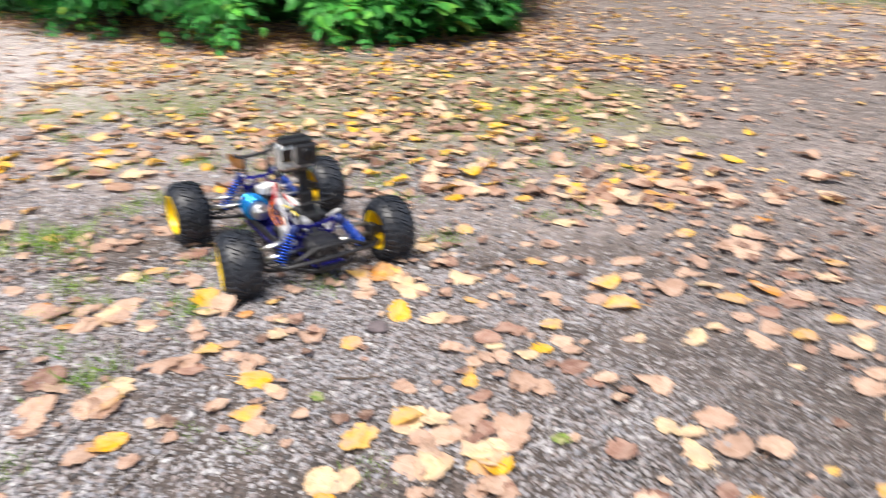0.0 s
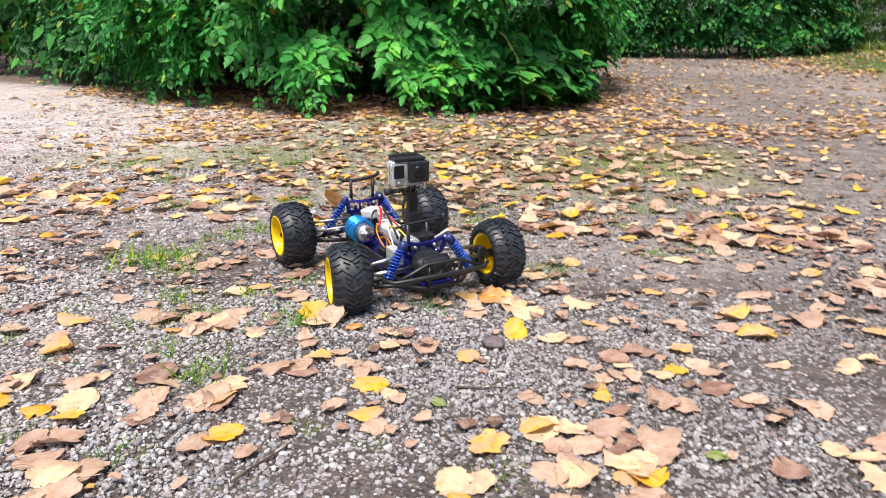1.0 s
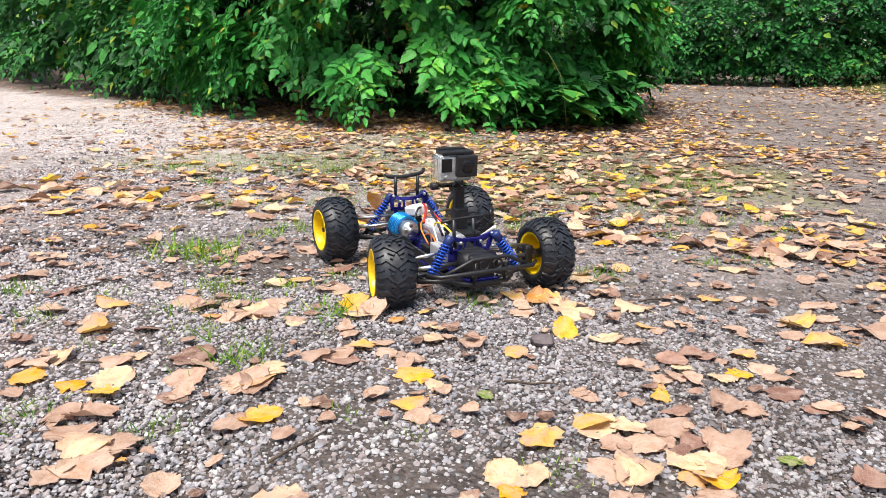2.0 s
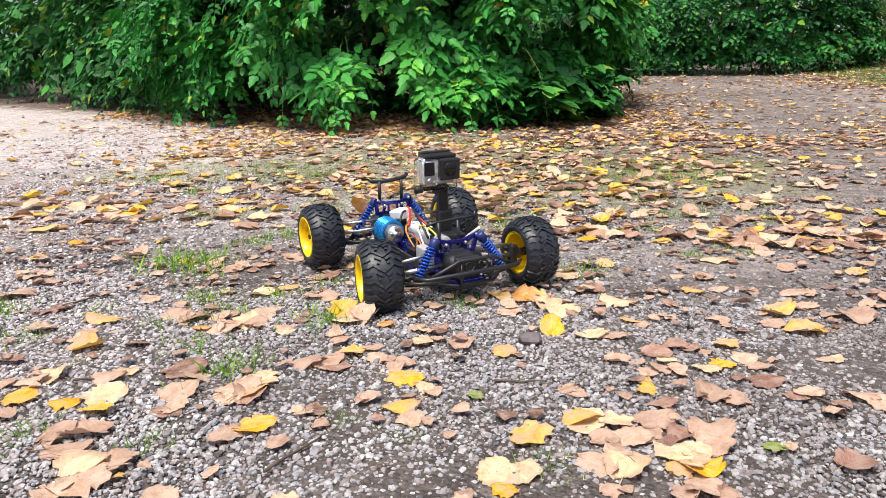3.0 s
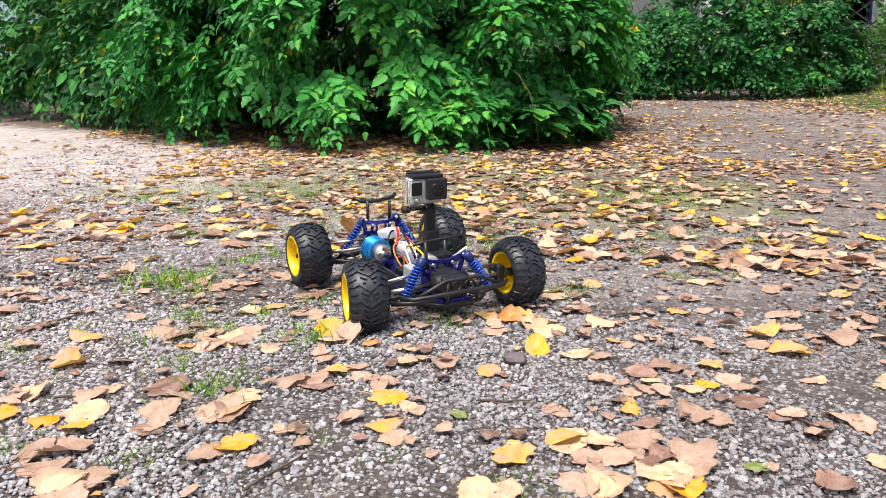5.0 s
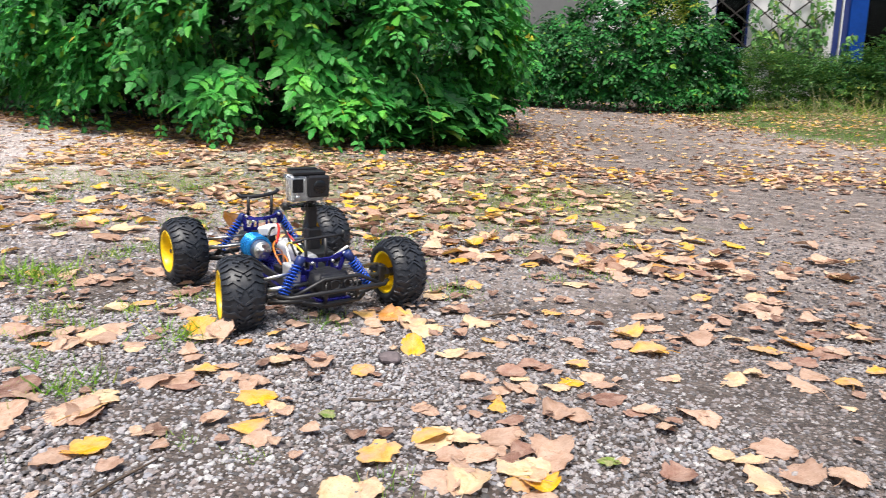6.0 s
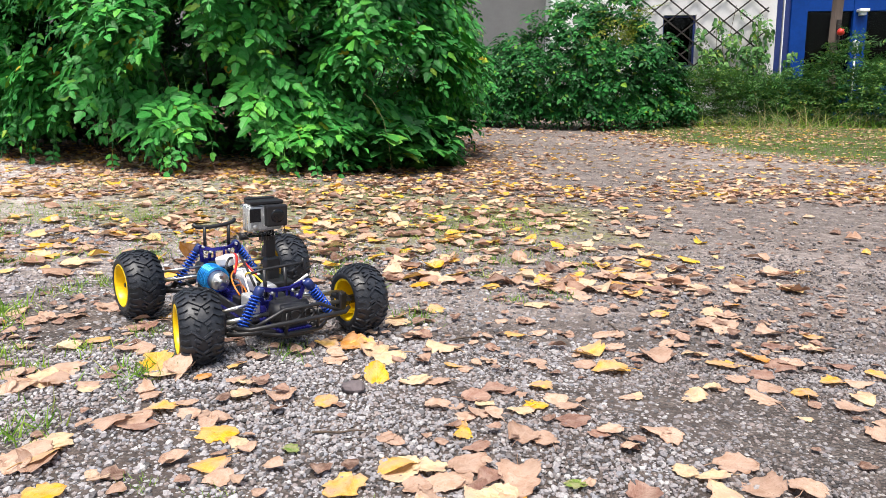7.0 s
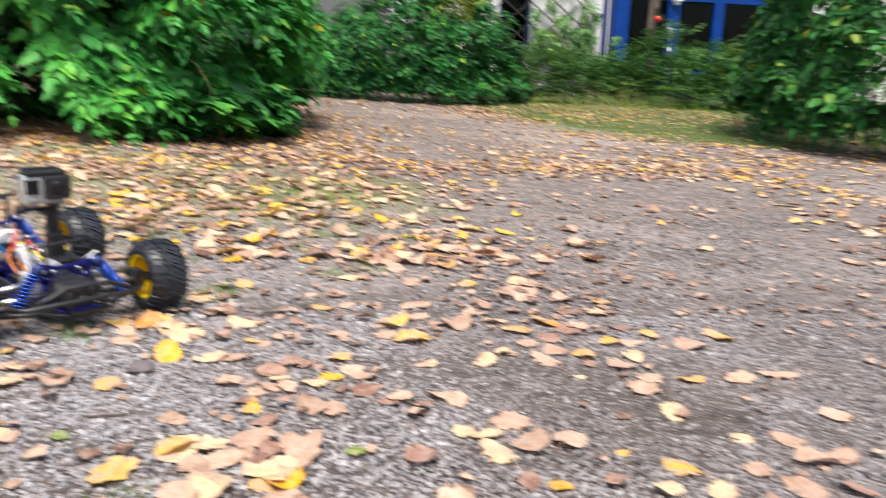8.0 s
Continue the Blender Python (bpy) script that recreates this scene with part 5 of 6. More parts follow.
def shock_tower(x, top, half):
    """A cut-out plate: an arch on two legs with an arm out to each shock."""
    bm = bmesh.new()
    z0 = 0.070
    z1 = top - 0.028
    for sy in (1, -1):
        for a, b, w in (((0.0, top - 0.008), (0.018, top - 0.008), 0.007), ((0.018, top - 0.008), (half, top), 0.008), ((half, top), (0.036, z1), 0.008), ((0.0, z1), (0.036, z1), 0.007),
                        ((0.018, top - 0.008), (0.022, z1), 0.006), ((0.030, z1), (0.021, z0), 0.009), ((0.010, z1), (0.010, top - 0.008), 0.004)):
            beam(bm, (sy * a[0], a[1]), (sy * b[0], b[1]), w, 0.0045 if sy > 0 else 0.0044, x)
    tower = tpart("shock_tower", bm, PURPLE_METAL, "purple-blue anodised shock tower with cut-outs")
    for y, z in ((half - 0.003, top), (-half + 0.003, top), (0.022, z0 + 0.008), (-0.022, z0 + 0.008), (0.020, top - 0.012), (-0.020, top - 0.012)):
        bm = bmesh.new()
        bm_lathe(bm, [(0.0, 0.0065), (0.0022, 0.0065), (0.0036, 0.0045), (0.0036, 0.0), (0.0, 0.0)], 8, Matrix.Translation((x, y, z)) @ Matrix.Rotation(radians(90), 4, "Y"))
        part("screw", bm, SILVER, tower)
    return tower


shock_tower(0.136, 0.112, 0.046)
shock_tower(-0.132, 0.128, 0.038)


def shock(top, low):
    top, low = Vector(top), Vector(low)
    d = (low - top)
    ln = d.length
    turn = Matrix.Translation(top) @ d.to_track_quat("Z", "Y").to_matrix().to_4x4()
    bm = bmesh.new()
    bm_lathe(bm, [(0.0, -0.006), (0.007, -0.006), (0.0085, -0.002), (0.0085, 0.010), (0.0055, 0.012), (0.0055, ln * 0.62), (0.0025, ln * 0.64), (0.0025, ln * 0.92), (0.0, ln * 0.92)], 16)
    ob = tpart("shock_absorber", bm, NAVY_PAINT, "dark shock absorber with a blue coil spring")
    ob.matrix_local = turn
    bm = bmesh.new()
    loops = 10
    bm_tube(bm, [(0.0090 * math.cos(a), 0.0090 * math.sin(a), 0.012 + (ln * 0.85 - 0.012) * k / (loops * 12)) for k in range(loops * 12 + 1) for a in (k * math.pi / 6,)], 0.0013, 6)
    part("spring", bm, SPRING_BLUE, ob)
    bm = bmesh.new()
    bm_lathe(bm, [(0.003, ln * 0.84), (0.010, ln * 0.85), (0.010, ln * 0.89), (0.005, ln * 0.9), (0.005, ln * 1.02), (0.0, ln * 1.02)], 14)
    part("spring_cup", bm, BLACK_PLASTIC, ob)


for s in (-1, 1):
    shock((0.146, s * 0.047, 0.111), (0.160, s * 0.092, 0.044))
    shock((-0.140, s * 0.038, 0.125), (-0.146, s * 0.090, 0.050))

# suspension
for sx in (1, -1):
    for sy in (1, -1):
        _bm = bmesh.new()
        for dx in (-0.032, 0.032):
            bm_tube(_bm, [(sx * 0.146 + dx, sy * 0.034, 0.044), (sx * 0.146 + dx * 0.35, sy * 0.112, 0.047)], 0.0045, 8)
        for u in (0.25, 0.5, 0.75):
            y = sy * (0.034 + 0.084 * u)
            hx = 0.032 * (1 - 0.65 * u)
            bm_tube(_bm, [(sx * 0.146 - hx, y, 0.0455), (sx * 0.146 + hx, y, 0.0455)], 0.0028, 6)
        tpart("suspension_arm", _bm, BLACK_PLASTIC)
        _bm = bmesh.new()
        bm_box(_bm, 0.018, 0.016, 0.040, Matrix.Translation((sx * 0.146, sy * 0.117, 0.064)), 0.004)
        bm_box(_bm, 0.030, 0.010, 0.010, Matrix.Translation((sx * 0.146 - 0.014, sy * 0.115, 0.072)), 0.003)
        tpart("hub_carrier", _bm, BLACK_PLASTIC)
        _bm = bmesh.new()
        bm_tube(_bm, [(sx * 0.132, sy * 0.030, 0.088), (sx * 0.144, sy * 0.113, 0.084)], 0.0030, 8)
        tpart("camber_link", _bm, SILVER, "polished steel camber link")
        _bm = bmesh.new()
        bm_tube(_bm, [(sx * 0.147, sy * 0.028, 0.066), (sx * 0.147, sy * 0.112, 0.065)], 0.0045, 8)
        tpart("drive_shaft", _bm, SILVER)
    if sx:
        for sy in (1, -1):
            _bm = bmesh.new()
            bm_tube(_bm, [(sx * 0.105, sy * 0.018, 0.078), (sx * 0.120, sy * 0.112, 0.072)], 0.0026, 8)
            tpart("tie_rod", _bm, SILVER)

# front bumper
_bm = bmesh.new()
bm_tube(_bm, [(0.186, -0.108, 0.066), (0.204, -0.090, 0.066), (0.214, -0.050, 0.070), (0.217, 0, 0.071), (0.214, 0.050, 0.070), (0.204, 0.090, 0.066), (0.186, 0.108, 0.066)], 0.0038, 10)
bm_tube(_bm, [(0.200, -0.086, 0.066), (0.206, -0.062, 0.078), (0.210, -0.034, 0.092), (0.210, 0.034, 0.092), (0.206, 0.062, 0.078), (0.200, 0.086, 0.066)], 0.0034, 10)
bm_tube(_bm, [(0.184, -0.060, 0.046), (0.206, -0.036, 0.047), (0.208, 0.036, 0.047), (0.184, 0.060, 0.046)], 0.0036, 10)
for y in (-0.030, 0.030):
    bm_tube(_bm, [(0.209, y, 0.092), (0.215, y, 0.070), (0.207, y, 0.047)], 0.0030, 8)
    bm_tube(_bm, [(0.165, y * 0.7, 0.056), (0.212, y, 0.060)], 0.0034, 8)
for y in (-0.013, 0.013):
    bm_tube(_bm, [(0.211, y + 0.0095 * math.cos(a), 0.080 + 0.0085 * math.sin(a)) for a in (k * math.pi / 8 for k in range(16))], 0.0022, 6, True)
bm_plate(_bm, [(-0.02, -0.034), (0.02, -0.026), (0.02, 0.026), (-0.02, 0.034)], 0.003, Matrix.Translation((0.190, 0, 0.042)) @ Matrix.Rotation(radians(-14), 4, "Y"))
bm_box(_bm, 0.080, 0.060, 0.006, Matrix.Translation((0.160, 0, 0.036)) @ Matrix.Rotation(radians(-4), 4, "Y"), 0.002)
tpart("bumper", _bm, BLACK_PLASTIC, "black tubular front bumper")
_bm = bmesh.new()
bm_plate(_bm, [(-0.018, -0.034), (0.018, -0.02), (0.018, 0.02), (-0.018, 0.034)], 0.003, Matrix.Translation((-0.205, 0, 0.040)) @ Matrix.Rotation(radians(160), 4, "Y"))
tpart("rear_skid_plate", _bm, BLACK_PLASTIC)

# body mounts
_bm = bmesh.new()
for y in (-0.026, 0.024):
    bm_tube(_bm, [(-0.140, y, 0.118), (-0.140, y, 0.166)], 0.0036, 8)
bm_tube(_bm, [(-0.150, -0.046, 0.172), (-0.146, -0.040, 0.166), (-0.141, -0.02, 0.165), (-0.140, 0.0, 0.166), (-0.141, 0.02, 0.168), (-0.146, 0.036, 0.170), (-0.150, 0.042, 0.175)], 0.0042, 8)
tpart("body_mount", _bm, BLACK_PLASTIC, "black rear body mount bar on two posts")
_bm = bmesh.new()
for y in (-0.018, 0.022):
    bm_tube(_bm, [(0.112, y, 0.085), (0.105, y, 0.134)], 0.0034, 8)
bm_tube(_bm, [(0.105, -0.042, 0.131), (0.103, -0.02, 0.134), (0.103, 0.025, 0.136), (0.105, 0.058, 0.137)], 0.0027, 8)
bm_tube(_bm, [(0.105, 0.058, 0.130), (0.105, 0.059, 0.146)], 0.003, 6)
tpart("body_mount", _bm, BLACK_PLASTIC, "black front body mount bar")

# motor
_bm = bmesh.new()
bm_lathe(_bm, [(0.0, 0.0), (0.006, 0.0), (0.006, 0.004), (0.0165, 0.004), (0.018, 0.008), (0.018, 0.060), (0.0, 0.060)], 28)
for k in range(4):
    a = k * math.pi / 2
    bm_box(_bm, 0.006, 0.008, 0.004, Matrix.Rotation(a, 4, "Z") @ Matrix.Translation((0.011, 0, 0.003)), 0.001)
motor = tpart("motor", _bm, SILVER, "silver can electric motor")
motor.matrix_local = Matrix.Translation((-0.022, -0.042, 0.082)) @ Matrix.Rotation(radians(-90), 4, "Y")
_bm = bmesh.new()
bm_lathe(_bm, [(0.0183, 0.022), (0.0195, 0.022), (0.0195, 0.060), (0.0183, 0.060)], 28)
# core in navy paints the gaps between the fins dark, as shade
part("heat_sink", _bm, NAVY_PAINT, motor, "finned bright blue heat sink")
for k in range(6):
    _bm = bmesh.new()
    z = 0.023 + k * 0.0068
    bm_lathe(_bm, [(0.0188, z), (0.0246, z), (0.0254, z + 0.0012), (0.0246, z + 0.0024), (0.0188, z + 0.0024)], 28, smooth=False)
    part("fin", _bm, BLUE_METAL, motor)

# electrics
_bm = bmesh.new()
bm_box(_bm, 0.115, 0.036, 0.026, Matrix.Translation((-0.025, 0.026, 0.073)) @ pose(0, 0, 0, 4, 0, 0), 0.006)
tpart("battery_pack", _bm, WHITE_WRAP, "white shrink-wrapped battery pack")
_bm = bmesh.new()
bm_box(_bm, 0.042, 0.032, 0.020, Matrix.Translation((-0.092, 0.000, 0.105)) @ pose(0, 0, 0, 8, -12, 10), 0.004)
tpart("speed_controller", _bm, WHITE_WRAP, "white wrapped speed controller")
_bm = bmesh.new()
bm_box(_bm, 0.040, 0.020, 0.032, Matrix.Translation((0.075, -0.030, 0.066)), 0.003)
bm_lathe(_bm, [(0.0, -0.01), (0.014, -0.01), (0.014, 0.012), (0.0115, 0.014), (0.0, 0.014)], 22, Matrix.Translation((0.092, -0.004, 0.092)) @ Matrix.Rotation(radians(90), 4, "Y"))
tpart("steering_servo", _bm, PALE_GREY)
_bm = bmesh.new()
bm_box(_bm, 0.030, 0.022, 0.014, Matrix.Translation((0.035, -0.030, 0.062)), 0.002)
tpart("receiver", _bm, BLACK_PLASTIC)
_rw = random.Random(8)
for name, mat, ends, r in (("red_wire", RED_WIRE, ((-0.085, 0.012, 0.118), (-0.01, -0.022, 0.10)), 0.0024), ("red_wire", RED_WIRE, ((-0.08, 0.02, 0.112), (0.00, 0.02, 0.092)), 0.0022),
                           ("black_wire", BLACK_PLASTIC, ((-0.085, 0.022, 0.114), (0.03, 0.00, 0.082)), 0.0026), ("black_wire", BLACK_PLASTIC, ((-0.07, 0.0, 0.115), (-0.045, -0.026, 0.083)), 0.0024),
                           ("orange_wire", ORANGE_WIRE, ((-0.01, -0.02, 0.075), (0.060, -0.03, 0.080)), 0.0016), ("orange_wire", ORANGE_WIRE, ((-0.03, -0.012, 0.10), (0.035, -0.032, 0.070)), 0.0016),
                           ("brown_wire", BROWN_WIRE, ((-0.02, -0.02, 0.085), (0.055, -0.036, 0.075)), 0.0016), ("yellow_wire", YELLOW_WIRE, ((0.0, -0.006, 0.092), (0.085, -0.004, 0.096)), 0.0018),
                           ("white_wire", WHITE_WRAP, ((-0.03, 0.0, 0.10), (0.05, -0.02, 0.075)), 0.0018)):
    a, b = Vector(ends[0]), Vector(ends[1])
    mid = (a + b) / 2 + Vector((_rw.uniform(-0.01, 0.02), _rw.uniform(-0.022, 0.012), _rw.uniform(0.012, 0.034)))
    _bm = bmesh.new()
    bm_tube(_bm, [(1 - u) ** 2 * a + 2 * u * (1 - u) * mid + u * u * b for u in (k / 12 for k in range(13))], r, 6)
    tpart(name, _bm, mat)
_bm = bmesh.new()
bm_tube(_bm, [(0.03, 0.05, 0.06), (0.075, 0.052, 0.085), (0.12, 0.06, 0.118)], 0.0026, 8)
tpart("antenna_tube", _bm, WHITE_WRAP)

# camera post and action camera
_bm = bmesh.new()
bm_box(_bm, 0.070, 0.046, 0.012, Matrix.Translation((0.050, 0.030, 0.094)), 0.003)
bm_box(_bm, 0.024, 0.026, 0.050, Matrix.Translation((0.045, 0.026, 0.116)), 0.004)
bm_box(_bm, 0.016, 0.019, 0.062, Matrix.Translation((0.043, 0.024, 0.152)), 0.003)
for y in (-0.0055, 0.0, 0.0055):
    bm_box(_bm, 0.014, 0.0028, 0.022, Matrix.Translation((0.045, 0.022 + y, 0.184)), 0.001)
bm_tube(_bm, [(0.045, 0.036, 0.184), (0.045, -0.022, 0.184)], 0.0042, 8)
bm_lathe(_bm, [(0.0, 0.0), (0.007, 0.0), (0.007, 0.014), (0.0, 0.014)], 10, Matrix.Translation((0.045, -0.020, 0.184)) @ Matrix.Rotation(radians(90), 4, "X"))
bm_box(_bm, 0.05, 0.05, 0.022, Matrix.Translation((0.05, 0.030, 0.077)), 0.003)
tpart("camera_post", _bm, BLACK_PLASTIC, "black plastic camera post with thumb screw")
_bm = bmesh.new()
bm_box(_bm, 0.023, 0.060, 0.045, Matrix.Translation((0, 0, 0.0005)), 0.004)
action_camera = tpart("action_camera", _bm, PALE_GREY, "silver action camera in a clear case")
action_camera.matrix_local = pose(0.052, 0.006, 0.218, 0, 0, -2) @ Matrix.Diagonal((1.06, 1.09, 1.06, 1))
_bm = bmesh.new()
bm_box(_bm, 0.034, 0.070, 0.056, Matrix.Translation((0.0, 0, -0.004)), 0.006)
_inner = bmesh.new()
bm_box(_inner, 0.031, 0.067, 0.053, Matrix.Translation((0.0, 0, -0.004)), 0.005)
bmesh.ops.reverse_faces(_inner, faces=_inner.faces)
_shell = bpy.data.meshes.new("inner")
_inner.to_mesh(_shell)
_inner.free()
_bm.from_mesh(_shell)
part("case", _bm, CLEAR, action_camera, "clear plastic camera case").visible_shadow = False
_bm = bmesh.new()
bm_box(_bm, 0.014, 0.037, 0.037, Matrix.Translation((0.0190, 0.0155, 0.0055)), 0.003)
_lens = part("lens_cover", _bm, BLACK_PLASTIC, action_camera)
_bm = bmesh.new()
bm_lathe(_bm, [(0.0, 0.0015), (0.009, 0.001), (0.0115, 0.0), (0.0125, -0.001), (0.0, -0.001)], 24, Matrix.Translation((0.0265, 0.0155, 0.0055)) @ Matrix.Rotation(radians(90), 4, "Y"))
part("lens", _bm, LENS_GLASS, _lens)
_bm = bmesh.new()
bm_box(_bm, 0.002, 0.019, 0.023, Matrix.Translation((0.0178, -0.020, 0.007)), 0.0008)
part("display", _bm, LENS_GLASS, action_camera, "small dark display")
_bm = bmesh.new()
bm_lathe(_bm, [(0.0, 0.002), (0.0045, 0.002), (0.005, 0.0), (0.0, 0.0)], 16, Matrix.Translation((0.0172, -0.020, -0.014)) @ Matrix.Rotation(radians(90), 4, "Y"))
part("shutter_button", _bm, SILVER, action_camera)
_bm = bmesh.new()
bm_box(_bm, 0.030, 0.058, 0.006, Matrix.Translation((-0.001, 0.003, 0.027)), 0.0015)
bm_box(_bm, 0.012, 0.050, 0.004, Matrix.Translation((-0.012, 0.0, 0.031)), 0.001)
part("latch", _bm, BLACK_PLASTIC, action_camera)
_bm = bmesh.new()
for y in (-0.003, 0.003):
    bm_box(_bm, 0.014, 0.0028, 0.014, Matrix.Translation((0, y, -0.034)), 0.001)
part("mount_fin", _bm, BLACK_PLASTIC, action_camera)

_bm = bmesh.new()
bm_plate(_bm, [(-0.16, -0.030), (-0.08, -0.050), (0.08, -0.050), (0.16, -0.030), (0.16, 0.030), (0.08, 0.050), (-0.08, 0.050), (-0.16, 0.030)], 0.010, Matrix.Translation((0, 0, 0.036)))
tpart("belly_pan", _bm, BLACK_PLASTIC, "black plastic belly pan")


# single leaves in the foreground: kind, place, length, where the tip points, tilts
fallen_leaf("cream", -0.280, 0.700, 0.050, 120, -1, -5)
fallen_leaf("cream", 0.120, 0.720, 0.062, 202, 2, -4)
fallen_leaf("cream", 0.260, 0.720, 0.060, 46, -4, -6)
fallen_leaf("gold", 0.190, 0.680, 0.052, 205, 3, -2)
fallen_leaf("tan", 0.180, 0.770, 0.040, 30, -2, 2)
fallen_leaf("tan", 0.240, 0.770, 0.048, 274, 0, -2)
fallen_leaf("brown", 0.300, 0.800, 0.042, 88, -4, -2)
fallen_leaf("tan", 0.220, 0.730, 0.045, 109, -5, 4)
fallen_leaf("tan", -0.110, 0.730, 0.032, 133, -1, -3)
fallen_leaf("tan", 0.290, 0.780, 0.050, 84, -1, -2)
fallen_leaf("tan", 0.140, 0.750, 0.040, 321, 6, -1)
fallen_leaf("brown", 0.200, 0.690, 0.035, 44, 4, -1)
fallen_leaf("tan", -0.500, 0.685, 0.038, 5, -1, 4)
fallen_leaf("tan", -0.395, 0.702, 0.042, 38, 5, 3)
fallen_leaf("tan", -0.486, 0.712, 0.059, 131, -2, -1)
fallen_leaf("gold", -0.456, 0.728, 0.014, 185, 9, 4)
fallen_leaf("brown", -0.517, 0.743, 0.040, 170, -4, 5)
fallen_leaf("cream", -0.507, 0.746, 0.057, 269, -1, 0)
fallen_leaf("tan", -0.368, 0.751, 0.027, 195, 3, 13)
fallen_leaf("brown", 0.776, 0.756, 0.047, 16, -2, 9)
fallen_leaf("tan", -0.472, 0.756, 0.053, 356, -4, -3)
fallen_leaf("tan", 0.709, 0.760, 0.059, 177, 1, -1)
fallen_leaf("tan", -0.538, 0.763, 0.052, 287, 0, -5)
fallen_leaf("cream", 0.604, 0.769, 0.039, 132, -10, -7)
fallen_leaf("yellow", -0.074, 0.771, 0.032, 53, -4, -6)
fallen_leaf("cream", 0.540, 0.781, 0.038, 16, -4, -1)
fallen_leaf("tan", 0.130, 0.785, 0.044, 170, 0, 15)
fallen_leaf("tan", 0.028, 0.790, 0.026, 309, -2, 5)
fallen_leaf("tan", 0.042, 0.792, 0.019, 208, 15, -1)
fallen_leaf("tan", 0.097, 0.795, 0.034, 180, 2, -1)
fallen_leaf("cream", -0.081, 0.797, 0.049, 42, 8, -6)
fallen_leaf("tan", -0.578, 0.798, 0.050, 6, 5, -8)
fallen_leaf("yellow", 0.420, 0.801, 0.032, 176, 8, -4)
fallen_leaf("tan", -0.547, 0.805, 0.057, 103, 3, 5)
fallen_leaf("brown", 0.133, 0.805, 0.034, 244, -3, -3)
fallen_leaf("cream", -0.055, 0.806, 0.042, 190, 0, 9)
fallen_leaf("tan", 0.680, 0.809, 0.035, 100, 1, -3)
fallen_leaf("tan", 0.118, 0.810, 0.050, 338, -7, -4)
fallen_leaf("brown", 0.390, 0.818, 0.032, 337, 11, -3)
fallen_leaf("tan", -0.389, 0.823, 0.052, 195, 4, -4)
fallen_leaf("tan", 0.774, 0.824, 0.058, 81, 4, 6)
fallen_leaf("gold", 0.586, 0.825, 0.045, 37, 4, -4)
fallen_leaf("tan", 0.818, 0.826, 0.044, 305, 3, -5)
fallen_leaf("tan", 0.016, 0.836, 0.049, 246, 3, 7)
fallen_leaf("cream", 0.045, 0.837, 0.053, 349, 4, -1)
fallen_leaf("yellow", 0.123, 0.839, 0.043, 211, -1, 0)
fallen_leaf("gold", 0.098, 0.842, 0.032, 323, 1, 6)
fallen_leaf("yellow", -0.364, 0.848, 0.051, 312, 1, -1)
fallen_leaf("yellow", -0.570, 0.855, 0.045, 84, -3, 6)
fallen_leaf("cream", 0.109, 0.857, 0.042, 54, -10, 1)
fallen_leaf("tan", 0.038, 0.862, 0.033, 44, 3, 0)
fallen_leaf("yellow", -0.617, 0.865, 0.038, 107, 5, -2)
fallen_leaf("gold", 0.526, 0.865, 0.025, 100, -9, 0)
fallen_leaf("tan", -0.293, 0.866, 0.025, 198, 0, 5)
fallen_leaf("yellow", -0.683, 0.872, 0.058, 20, -2, 0)
fallen_leaf("cream", 0.095, 0.873, 0.052, 88, 3, -5)
fallen_leaf("cream", 0.120, 0.877, 0.040, 234, -2, 6)
fallen_leaf("tan", 0.777, 0.878, 0.046, 24, 1, -6)
fallen_leaf("tan", -0.482, 0.880, 0.043, 341, 6, -7)
fallen_leaf("tan", 0.037, 0.880, 0.026, 52, 14, 10)
fallen_leaf("gold", -0.057, 0.883, 0.062, 155, 2, -3)
fallen_leaf("brown", 0.280, 0.884, 0.048, 306, 0, -1)
fallen_leaf("cream", 0.374, 0.887, 0.053, 21, 8, -2)
fallen_leaf("cream", 0.714, 0.887, 0.030, 278, 3, 6)
fallen_leaf("tan", 0.026, 0.888, 0.034, 272, 3, 8)
fallen_leaf("tan", 0.136, 0.891, 0.055, 293, 17, 6)
fallen_leaf("cream", -0.583, 0.892, 0.056, 328, -2, 4)
fallen_leaf("brown", 0.090, 0.893, 0.031, 133, -2, 2)
fallen_leaf("tan", -0.195, 0.895, 0.036, 161, -14, -6)
fallen_leaf("tan", 0.420, 0.899, 0.054, 201, 8, 14)
fallen_leaf("tan", 0.055, 0.899, 0.049, 283, 10, 0)
fallen_leaf("tan", -0.731, 0.903, 0.035, 254, 11, 5)
fallen_leaf("green", 0.204, 0.904, 0.029, 22, -6, 0)
fallen_leaf("tan", 0.476, 0.906, 0.055, 316, -4, 1)
fallen_leaf("tan", 0.074, 0.907, 0.040, 321, 4, -2)
fallen_leaf("tan", -0.708, 0.914, 0.052, 137, -2, 4)
fallen_leaf("brown", 0.110, 0.914, 0.035, 317, 1, 3)
fallen_leaf("tan", -0.430, 0.915, 0.046, 245, 1, 10)
fallen_leaf("tan", -0.498, 0.917, 0.053, 317, 9, 9)
fallen_leaf("cream", 0.008, 0.918, 0.051, 142, 0, 0)
fallen_leaf("tan", 0.146, 0.920, 0.057, 182, -2, 6)
fallen_leaf("tan", -0.403, 0.921, 0.050, 1, 0, 2)
fallen_leaf("gold", -0.212, 0.925, 0.047, 133, 1, 1)
fallen_leaf("cream", 0.373, 0.927, 0.042, 97, -2, 7)
fallen_leaf("cream", 0.038, 0.932, 0.046, 78, 2, 1)
fallen_leaf("cream", -0.688, 0.934, 0.050, 208, -5, 12)
